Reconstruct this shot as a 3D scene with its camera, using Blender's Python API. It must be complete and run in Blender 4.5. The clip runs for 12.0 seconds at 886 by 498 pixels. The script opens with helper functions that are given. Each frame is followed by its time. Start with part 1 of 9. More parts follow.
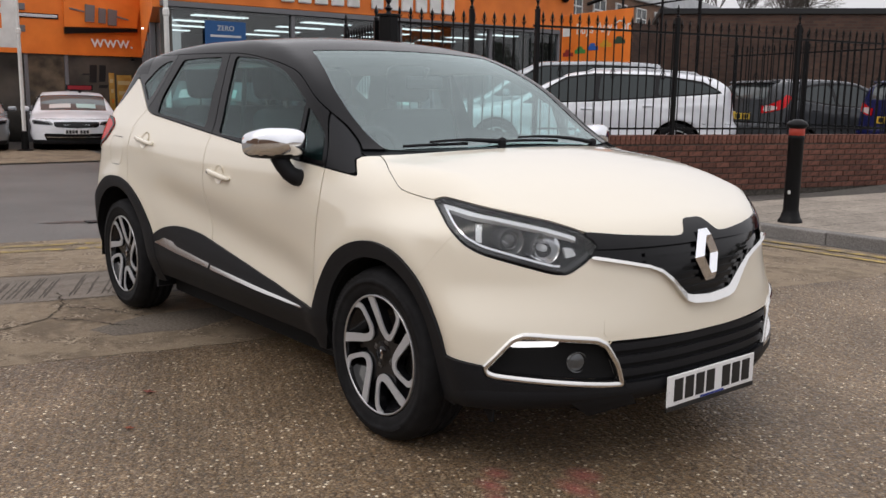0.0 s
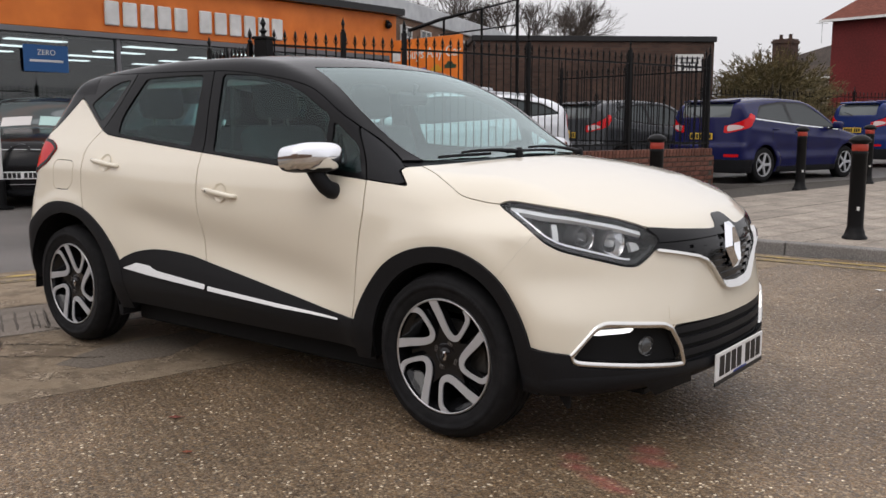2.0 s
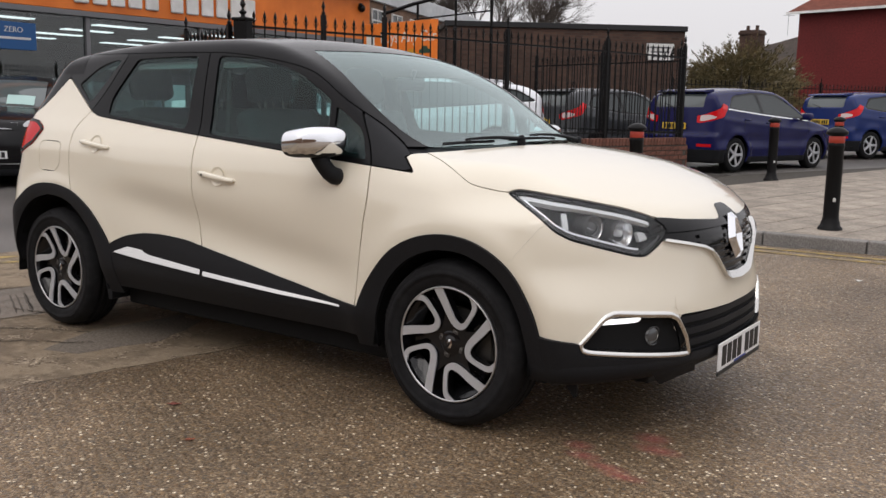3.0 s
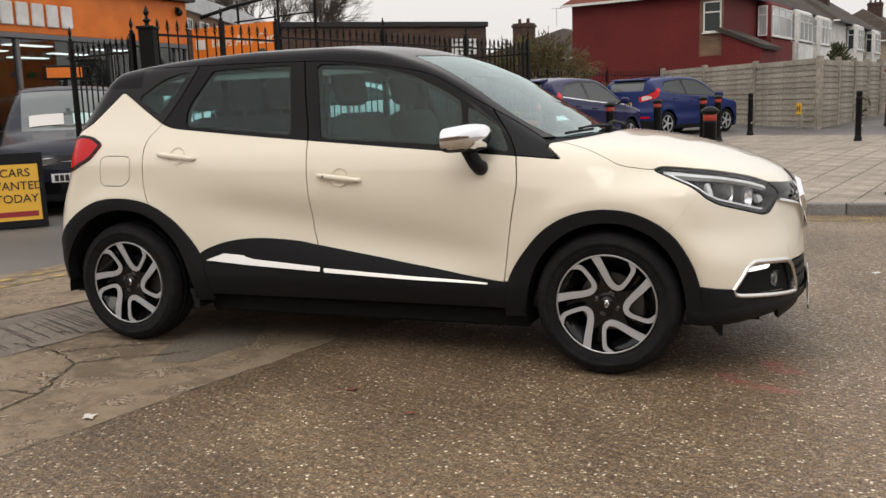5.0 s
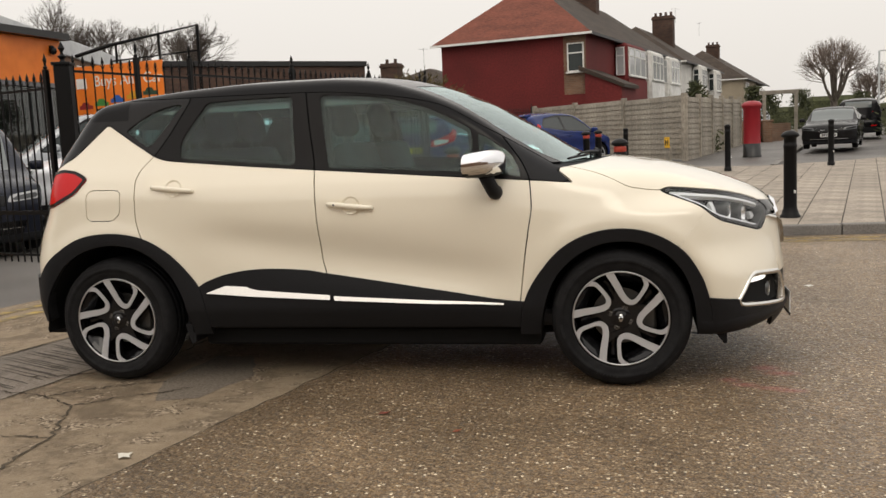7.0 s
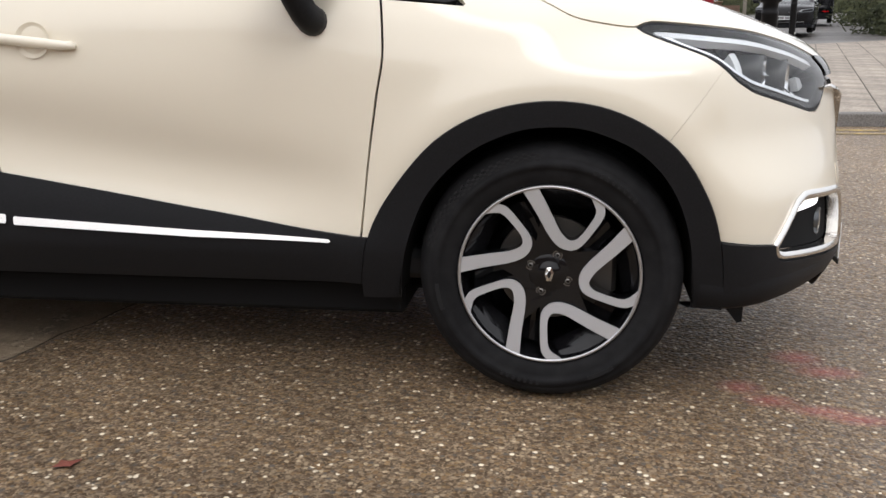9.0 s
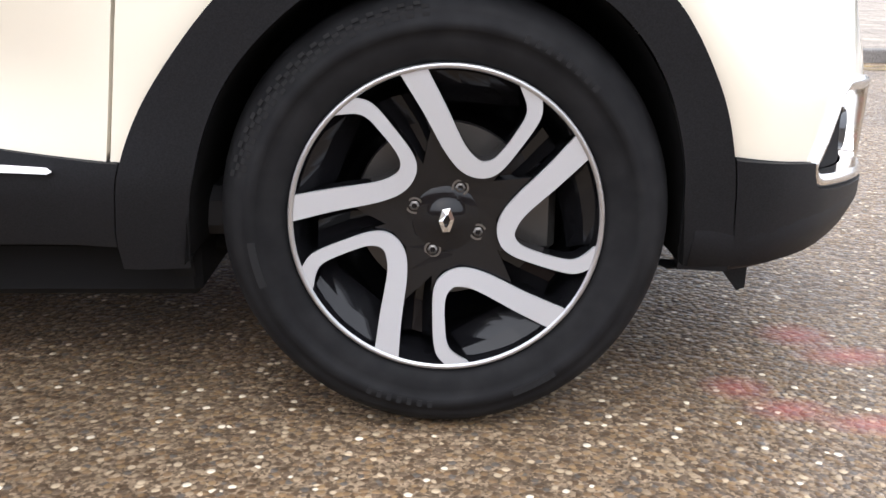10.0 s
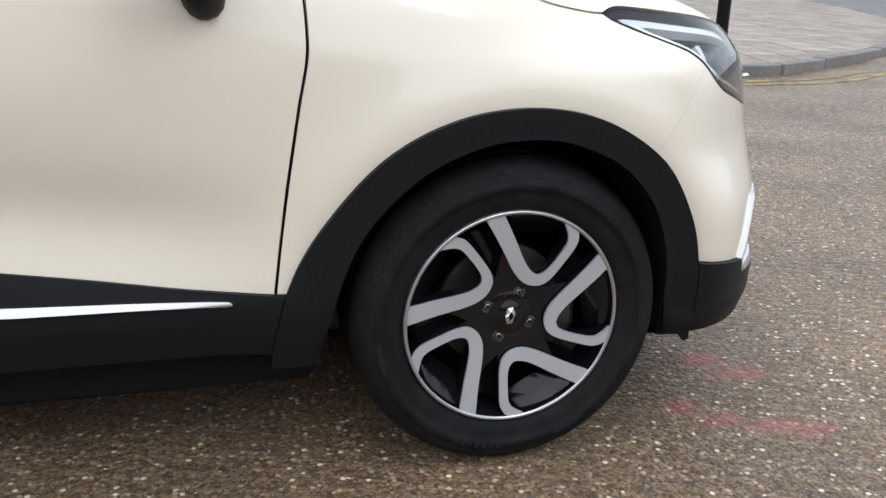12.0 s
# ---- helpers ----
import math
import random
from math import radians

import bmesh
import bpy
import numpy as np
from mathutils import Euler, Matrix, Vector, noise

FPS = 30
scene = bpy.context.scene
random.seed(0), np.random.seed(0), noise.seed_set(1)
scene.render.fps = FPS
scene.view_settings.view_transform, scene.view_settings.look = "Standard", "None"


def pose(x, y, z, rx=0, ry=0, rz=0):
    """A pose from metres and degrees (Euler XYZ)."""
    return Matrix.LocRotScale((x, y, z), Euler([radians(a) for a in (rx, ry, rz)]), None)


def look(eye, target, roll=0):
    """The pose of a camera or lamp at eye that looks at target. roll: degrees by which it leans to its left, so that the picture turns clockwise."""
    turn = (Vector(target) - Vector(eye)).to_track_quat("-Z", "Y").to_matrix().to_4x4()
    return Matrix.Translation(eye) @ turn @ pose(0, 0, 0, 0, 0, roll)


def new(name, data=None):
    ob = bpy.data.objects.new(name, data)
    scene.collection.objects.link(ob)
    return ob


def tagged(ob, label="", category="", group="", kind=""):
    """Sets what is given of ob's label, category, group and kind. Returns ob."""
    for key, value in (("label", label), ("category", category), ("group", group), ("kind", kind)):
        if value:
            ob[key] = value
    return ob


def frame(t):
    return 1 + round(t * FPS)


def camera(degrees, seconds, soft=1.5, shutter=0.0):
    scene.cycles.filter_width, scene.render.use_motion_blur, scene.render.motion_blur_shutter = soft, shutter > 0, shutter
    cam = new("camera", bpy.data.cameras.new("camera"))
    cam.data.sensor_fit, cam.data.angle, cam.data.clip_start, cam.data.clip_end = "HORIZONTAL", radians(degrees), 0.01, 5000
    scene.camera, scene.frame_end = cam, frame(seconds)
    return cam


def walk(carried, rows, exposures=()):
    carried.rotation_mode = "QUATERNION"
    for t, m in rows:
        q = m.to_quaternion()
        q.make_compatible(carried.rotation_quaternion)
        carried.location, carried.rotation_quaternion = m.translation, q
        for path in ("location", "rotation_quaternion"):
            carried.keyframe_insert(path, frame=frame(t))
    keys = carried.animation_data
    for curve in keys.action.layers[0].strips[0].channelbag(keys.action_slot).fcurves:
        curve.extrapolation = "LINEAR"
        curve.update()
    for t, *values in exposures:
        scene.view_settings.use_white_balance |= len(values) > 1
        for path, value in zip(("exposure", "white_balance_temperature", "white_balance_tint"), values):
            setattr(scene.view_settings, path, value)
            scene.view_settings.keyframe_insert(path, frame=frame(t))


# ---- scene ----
cam = camera(52.2, 12.0)
PATH = [
    (0, (3.944, -2.703, 1.269), (2.414, -1.459, 0.936), 0.9),
    (0.5, (3.774, -3.001, 1.264), (2.33, -1.656, 0.941), 0.7),
    (1, (3.601, -3.296, 1.254), (2.251, -1.851, 0.954), 0.7),
    (1.5, (3.47, -3.475, 1.228), (2.213, -1.948, 0.936), -0.1),
    (2, (3.366, -3.511, 1.205), (2.152, -1.945, 0.932), 0.0),
    (2.5, (3.34, -3.533, 1.21), (2.136, -1.962, 0.926), 0.5),
    (2.7, (3.312, -3.535, 1.21), (2.12, -1.956, 0.918), 0.7),
    (4.3, (2.524, -4.354, 1.192), (1.708, -2.551, 0.905), 0.7),
    (4.5, (2.399, -4.461, 1.184), (1.614, -2.642, 0.916), 0.3),
    (5, (2.054, -4.747, 1.219), (1.338, -2.906, 0.906), -2.0),
    (5.5, (1.73, -4.909, 1.216), (1.126, -3.023, 0.941), -2.7),
    (6, (1.541, -5.063, 1.216), (1.046, -3.14, 0.978), -3.0),
    (6.5, (1.451, -5.116, 1.209), (0.985, -3.184, 0.983), -3.0),
    (7, (1.398, -5.069, 1.193), (0.972, -3.13, 0.953), -2.7),
    (7.2, (1.392, -4.953, 1.171), (0.995, -3.01, 0.913), -2.9),
    (8.8, (1.392, -3.207, 0.978), (1.095, -1.282, 0.525), -1.72),
    (9, (1.359, -2.989, 0.945), (1.075, -1.074, 0.445), -0.60),
    (9.5, (1.244, -2.461, 0.814), (1.261, -0.535, 0.276), 1.11),
    (10, (1.267, -2.090, 0.669), (1.315, -0.179, 0.081), 0.51),
    (10.5, (1.312, -1.995, 0.659), (1.318, -0.088, 0.057), 0.07),
    (11, (1.268, -2.000, 0.662), (1.396, -0.109, 0.025), 0.55),
    (11.5, (1.064, -2.148, 0.831), (1.436, -0.290, 0.192), 0.95),
    (12, (0.705, -2.427, 1.013), (1.228, -0.598, 0.395), 1.72),
]
walk(cam, [(t, look(eye, target, roll)) for t, eye, target, roll in PATH],
     exposures=[(0.0, -0.33, 6500, 13), (2.7, -0.30, 6550, 13), (4.5, -0.20, 6750, 12), (5.5, -0.18, 7000, 10), (7.2, -0.20, 7200, 10), (8.8, 0.10, 6350, 11), (9.0, 0.12, 6350, 11), (9.5, 0.40, 6100, 12), (10.0, 0.95, 6000, 12), (10.5, 0.92, 6050, 12), (11.0, 0.88, 6150, 13), (11.5, 0.68, 5800, 10), (12.0, 0.14, 5850, 9)])

# ---- world and light: a bright overcast winter day ----
world = bpy.data.worlds.new("overcast_sky")
scene.world = world
world.use_nodes = True
wn, wl = world.node_tree.nodes, world.node_tree.links
wn.clear()
w_out = wn.new("ShaderNodeOutputWorld")
w_bg = wn.new("ShaderNodeBackground")
w_sky = wn.new("ShaderNodeTexSky")
w_sky.sky_type = "NISHITA"
w_sky.sun_disc = False
w_sky.sun_elevation, w_sky.sun_rotation = radians(40), radians(200)
w_sky.air_density, w_sky.dust_density, w_sky.ozone_density = 1.0, 6.0, 1.0
w_mix = wn.new("ShaderNodeMix")
w_mix.data_type = "RGBA"
w_mix.inputs[0].default_value = 0.88
wl.new(w_sky.outputs[0], w_mix.inputs[6])
# cloud cover: brighter overhead than at the skyline
w_co = wn.new("ShaderNodeTexCoord")
w_sep = wn.new("ShaderNodeSeparateXYZ")
wl.new(w_co.outputs["Generated"], w_sep.inputs[0])
w_map = wn.new("ShaderNodeMapRange")
w_map.inputs[1].default_value, w_map.inputs[2].default_value = 0.0, 1.0
w_map.inputs[3].default_value, w_map.inputs[4].default_value = 10.2, 19.0
wl.new(w_sep.outputs[2], w_map.inputs[0])
w_col = wn.new("ShaderNodeMix")
w_col.data_type, w_col.blend_type = "RGBA", "MULTIPLY"
w_col.inputs[0].default_value = 1.0
w_col.inputs[6].default_value = (1.0, 1.0, 1.02, 1)
wl.new(w_map.outputs[0], w_col.inputs[7])
wl.new(w_col.outputs[2], w_mix.inputs[7])
wl.new(w_mix.outputs[2], w_bg.inputs[0])
w_bg.inputs[1].default_value = 0.095
wl.new(w_bg.outputs[0], w_out.inputs[0])
sun = new("sun", bpy.data.lights.new("sun", "SUN"))
sun.data.energy, sun.data.angle, sun.data.color = 0.5, radians(25), (1.0, 0.96, 0.9)
sun.matrix_world = look((4, -14, 18), (0, 0, 0))


# ---- materials ----
def shader(name, color, rough=0.5, metal=0.0, coat=0.0, spec=0.5, trans=0.0, emit=None, ior=1.45):
    m = bpy.data.materials.new(name)
    m.use_nodes = True
    b = m.node_tree.nodes["Principled BSDF"]
    b.inputs["Base Color"].default_value = (*color, 1)
    b.inputs["Roughness"].default_value = rough
    b.inputs["Metallic"].default_value = metal
    b.inputs["Coat Weight"].default_value = coat
    b.inputs["Coat Roughness"].default_value = 0.04
    b.inputs["Specular IOR Level"].default_value = spec
    b.inputs["Transmission Weight"].default_value = trans
    b.inputs["IOR"].default_value = ior
    if emit:
        b.inputs["Emission Color"].default_value = (*emit[0], 1)
        b.inputs["Emission Strength"].default_value = emit[1]
    return m


def grain(m, a, b, scale=20.0, detail=6.0, lo=0.35, hi=0.65, bump=0.0, bump_scale=None, coarse=None, dist=0.01, per_piece=0.0, stretch=None, rough=None):
    """Noise between two colours, a second, coarser stain on top, and a bump."""
    nt = m.node_tree
    n, l = nt.nodes, nt.links
    bs = n["Principled BSDF"]
    co = n.new("ShaderNodeTexCoord").outputs["Object"]
    if stretch:
        mp = n.new("ShaderNodeMapping")
        mp.inputs["Scale"].default_value = stretch
        l.new(co, mp.inputs[0])
        co = mp.outputs[0]
    tx = n.new("ShaderNodeTexNoise")
    tx.inputs["Scale"].default_value, tx.inputs["Detail"].default_value = scale, detail
    l.new(co, tx.inputs["Vector"])
    rp = n.new("ShaderNodeValToRGB")
    rp.color_ramp.elements[0].position, rp.color_ramp.elements[1].position = lo, hi
    rp.color_ramp.elements[0].color, rp.color_ramp.elements[1].color = (*a, 1), (*b, 1)
    l.new(tx.outputs["Fac"], rp.inputs[0])
    out = rp.outputs[0]
    if coarse:
        t2 = n.new("ShaderNodeTexNoise")
        t2.inputs["Scale"].default_value, t2.inputs["Detail"].default_value = coarse[0], 4.0
        l.new(co, t2.inputs["Vector"])
        mr = n.new("ShaderNodeMapRange")
        mr.inputs[1].default_value, mr.inputs[2].default_value = 0.35, 0.65
        mr.inputs[3].default_value, mr.inputs[4].default_value = coarse[1], coarse[2]
        l.new(t2.outputs["Fac"], mr.inputs[0])
        mx = n.new("ShaderNodeMix")
        mx.data_type, mx.blend_type = "RGBA", "MULTIPLY"
        mx.inputs[0].default_value = 1.0
        l.new(out, mx.inputs[6])
        l.new(mr.outputs[0], mx.inputs[7])
        out = mx.outputs[2]
    if per_piece:
        oi = n.new("ShaderNodeObjectInfo")
        mr = n.new("ShaderNodeMapRange")
        mr.inputs[3].default_value, mr.inputs[4].default_value = 1 - per_piece, 1 + per_piece
        l.new(oi.outputs["Random"], mr.inputs[0])
        mx = n.new("ShaderNodeMix")
        mx.data_type, mx.blend_type = "RGBA", "MULTIPLY"
        mx.inputs[0].default_value = 1.0
        l.new(out, mx.inputs[6])
        l.new(mr.outputs[0], mx.inputs[7])
        out = mx.outputs[2]
    l.new(out, bs.inputs["Base Color"])
    if rough:
        mr = n.new("ShaderNodeMapRange")
        mr.inputs[3].default_value, mr.inputs[4].default_value = rough
        l.new(tx.outputs["Fac"], mr.inputs[0])
        l.new(mr.outputs[0], bs.inputs["Roughness"])
    if bump:
        t3 = n.new("ShaderNodeTexNoise")
        t3.inputs["Scale"].default_value, t3.inputs["Detail"].default_value = bump_scale or scale, 5.0
        l.new(co, t3.inputs["Vector"])
        bp = n.new("ShaderNodeBump")
        bp.inputs["Strength"].default_value, bp.inputs["Distance"].default_value = bump, dist
        l.new(t3.outputs["Fac"], bp.inputs["Height"])
        l.new(bp.outputs[0], bs.inputs["Normal"])
    return m


M = {}
M["cream"] = shader("cream_paint", (0.80, 0.74, 0.615), 0.35, 0.0, 1.0)
M["roof_black"] = shader("gloss_black_paint", (0.006, 0.006, 0.007), 0.16, 0.0, 0.0, 0.16)
M["trim"] = grain(shader("black_grained_plastic", (0.02, 0.02, 0.022), 0.52, spec=0.22), (0.008, 0.0085, 0.010), (0.0145, 0.015, 0.0175), 400, bump=0.15, bump_scale=900, dist=0.001)
M["shell"] = shader("dark_inner_shell", (0.0075, 0.0075, 0.008), 0.85, spec=0.2)
M["chrome"] = shader("chrome", (0.85, 0.86, 0.88), 0.06, 1.0)


def pane(name, tint, head_on=0.08, sheen=(1, 1, 1)):
    """Thin glass: what lies behind shows through a tint, and the surface mirrors by Fresnel."""
    m = bpy.data.materials.new(name)
    m.use_nodes = True
    n, l = m.node_tree.nodes, m.node_tree.links
    n.clear()
    o, mx, lw = n.new("ShaderNodeOutputMaterial"), n.new("ShaderNodeMixShader"), n.new("ShaderNodeLayerWeight")
    tr, gl = n.new("ShaderNodeBsdfTransparent"), n.new("ShaderNodeBsdfGlossy")
    lw.inputs["Blend"].default_value = 0.5
    pw, fr = n.new("ShaderNodeMath"), n.new("ShaderNodeMapRange")
    pw.operation = "POWER"
    pw.inputs[1].default_value = 5.0
    l.new(lw.outputs["Facing"], pw.inputs[0])
    l.new(pw.outputs[0], fr.inputs[0])
    fr.inputs[3].default_value = head_on
    gl.inputs["Color"].default_value = (*sheen, 1)
    tr.inputs["Color"].default_value = (*tint, 1)
    gl.inputs["Roughness"].default_value = 0.0
    l.new(fr.outputs[0], mx.inputs[0])
    l.new(tr.outputs[0], mx.inputs[1])
    l.new(gl.outputs[0], mx.inputs[2])
    l.new(mx.outputs[0], o.inputs[0])
    return m


M["glass"] = pane("tinted_glass", (0.52, 0.76, 0.75), 0.035, (0.88, 1.0, 1.0))
M["screen_glass"] = pane("windscreen_glass", (0.74, 0.88, 0.87), 0.18, (0.86, 1.0, 1.0))
M["clear"] = pane("clear_cover", (0.95, 0.96, 0.96), 0.045)
M["tyre"] = grain(shader("tyre_rubber", (0.011, 0.011, 0.012), 0.7, spec=0.17), (0.0085, 0.0085, 0.0095), (0.0135, 0.0135, 0.0145), 30, coarse=(6, 0.8, 1.2))
M["alloy"] = shader("machined_alloy", (0.52, 0.53, 0.555), 0.34, 0.40)
M["gloss_black"] = shader("gloss_black", (0.006, 0.006, 0.007), 0.10, 0.0, 0.0, 0.28)
M["asphalt"] = grain(shader("wet_asphalt", (0.05, 0.05, 0.05), 0.55), (0.072, 0.066, 0.061), (0.145, 0.134, 0.124), 120, bump=0.4, bump_scale=160, coarse=(0.5, 0.7, 1.2), dist=0.004)
M["orange"] = shader("orange_sign_panel", (0.85, 0.19, 0.015), 0.4)
M["brick"] = grain(shader("red_brick", (0.2, 0.08, 0.05), 0.85), (0.12, 0.045, 0.03), (0.24, 0.09, 0.06), 30, bump=0.3, coarse=(1.5, 0.7, 1.2), per_piece=0.25)
M["iron"] = shader("black_iron", (0.005, 0.005, 0.0055), 0.42, spec=0.2)
M["red_house"] = grain(shader("red_painted_wall", (0.13, 0.012, 0.012), 0.8), (0.11, 0.010, 0.010), (0.15, 0.016, 0.015), 14, bump=0.3, bump_scale=60, coarse=(0.4, 0.8, 1.15))


# ---- building blocks ----
def finish(bm, name, mat, parent=None, smooth=False):
    me = bpy.data.meshes.new(name)
    bm.to_mesh(me)
    bm.free()
    for m in mat if isinstance(mat, (list, tuple)) else [mat]:
        me.materials.append(m)
    if smooth:
        me.polygons.foreach_set("use_smooth", [True] * len(me.polygons))
    ob = new(name, me)
    if parent:
        ob.parent = parent
    return ob


def part(name, bm, material, parent, label="", smooth=False):
    ob = finish(bm, name, material, parent, smooth)
    return tagged(ob, label=label) if label else ob


def mesh_part(name, verts, faces, material, parent=None, smooth=True, label=""):
    me = bpy.data.meshes.new(name)
    me.from_pydata([tuple(v) for v in verts], [], [tuple(f) for f in faces])
    for m in material if isinstance(material, (list, tuple)) else [material]:
        me.materials.append(m)
    if smooth:
        me.polygons.foreach_set("use_smooth", [True] * len(me.polygons))
    me.update()
    ob = new(name, me)
    if parent:
        ob.parent = parent
    return tagged(ob, label=label) if label else ob


def box(bm, lo, hi, bevel=0.0, m=None, seg=1):
    lo, hi = Vector(lo), Vector(hi)
    r = bmesh.ops.create_cube(bm, size=1.0)
    vs = r["verts"]
    bmesh.ops.scale(bm, vec=hi - lo, verts=vs)
    bmesh.ops.translate(bm, vec=(lo + hi) / 2, verts=vs)
    if bevel:
        es = list({e for v in vs for e in v.link_edges})
        b = bmesh.ops.bevel(bm, geom=es, offset=bevel, segments=seg, affect="EDGES", profile=0.5)
        vs = list({v for f in b["faces"] for v in f.verts} | {v for v in vs if v.is_valid})
    if m is not None:
        bmesh.ops.transform(bm, matrix=m, verts=vs)
    return vs


def lathe(bm, prof, steps=32, m=None, cap=True):
    """Turn (r, z) pairs round z."""
    rings = []
    for r, z in prof:
        rings.append([bm.verts.new((r * math.cos(2 * math.pi * i / steps), r * math.sin(2 * math.pi * i / steps), z)) for i in range(steps)])
    for a, b in zip(rings, rings[1:]):
        for i in range(steps):
            bm.faces.new((a[i], a[(i + 1) % steps], b[(i + 1) % steps], b[i]))
    if cap:
        bm.faces.new(rings[0][::-1])
        bm.faces.new(rings[-1])
    if m is not None:
        bmesh.ops.transform(bm, matrix=m, verts=[v for r in rings for v in r])
    return [v for r in rings for v in r]


def tube(bm, pts, r, n=8, closed=False, m=None):
    """A round bar along points; r may be a list."""
    pts = [Vector(p) for p in pts]
    rings = []
    k = len(pts)
    for i, p in enumerate(pts):
        a = pts[(i - 1) % k] if closed or i else p
        b = pts[(i + 1) % k] if closed or i < k - 1 else p
        d = (b - a).normalized()
        u = d.orthogonal().normalized() if abs(d.z) > 0.95 else d.cross(Vector((0, 0, 1))).normalized()
        w = d.cross(u)
        rr = r[i] if isinstance(r, (list, tuple)) else r
        rings.append([bm.verts.new(p + rr * (math.cos(2 * math.pi * j / n) * u + math.sin(2 * math.pi * j / n) * w)) for j in range(n)])
    for i in range(k if closed else k - 1):
        a, b = rings[i], rings[(i + 1) % k]
        for j in range(n):
            bm.faces.new((a[j], a[(j + 1) % n], b[(j + 1) % n], b[j]))
    if not closed:
        bm.faces.new(rings[0][::-1])
        bm.faces.new(rings[-1])
    vs = [v for q in rings for v in q]
    if m is not None:
        bmesh.ops.transform(bm, matrix=m, verts=vs)
    return vs


def prism(bm, outline, y0, y1, m=None):
    """An (x, z) outline pushed from y0 to y1."""
    a = [bm.verts.new((x, y0, z)) for x, z in outline]
    b = [bm.verts.new((x, y1, z)) for x, z in outline]
    bm.faces.new(a)
    bm.faces.new(b[::-1])
    for i in range(len(a)):
        j = (i + 1) % len(a)
        bm.faces.new((a[j], a[i], b[i], b[j]))
    bmesh.ops.recalc_face_normals(bm, faces=list({f for v in a + b for f in v.link_faces}))
    if m is not None:
        bmesh.ops.transform(bm, matrix=m, verts=a + b)
    return a + b


def thing(name, label, category, group="", m=None):
    ob = tagged(new(name), label, category, group)
    if m is not None:
        ob.matrix_world = m
    return ob


def structure(name, bm, mat, label="", smooth=False):
    return tagged(finish(bm, name, mat, None, smooth), label, kind="structure")


def along(a, b, z=0.0):
    """A frame at a whose x axis runs towards b."""
    return pose(a[0], a[1], z, 0, 0, math.degrees(math.atan2(b[1] - a[1], b[0] - a[0])))


# ---- body surfaces for cars: an implicit hull, meshed and cut into panels ----
def curve(pts):
    xs, ys = np.array([p[0] for p in pts], float), np.array([p[1] for p in pts], float)
    h, d = np.diff(xs), np.diff(ys) / np.diff(xs)
    t = np.empty(len(xs))
    t[0], t[-1] = d[0], d[-1]
    for i in range(1, len(xs) - 1):
        t[i] = 0 if d[i - 1] * d[i] <= 0 else 3 * (h[i - 1] + h[i]) / ((2 * h[i] + h[i - 1]) / d[i - 1] + (h[i] + 2 * h[i - 1]) / d[i])

    def value(q):
        q = np.clip(q, xs[0], xs[-1])
        i = np.clip(np.searchsorted(xs, q) - 1, 0, len(xs) - 2)
        s = (q - xs[i]) / h[i]
        return ((1 + 2 * s) * (1 - s) ** 2 * ys[i] + s * (1 - s) ** 2 * h[i] * t[i] + s * s * (3 - 2 * s) * ys[i + 1] + s * s * (s - 1) * h[i] * t[i + 1])
    return value


def smax(a, b, k):
    h = np.clip(0.5 + 0.5 * (a - b) / k, 0, 1)
    return b + (a - b) * h + k * h * (1 - h)


def step(a, b, x):
    s = np.clip((x - a) / (b - a), 0, 1)
    return s * s * (3 - 2 * s)


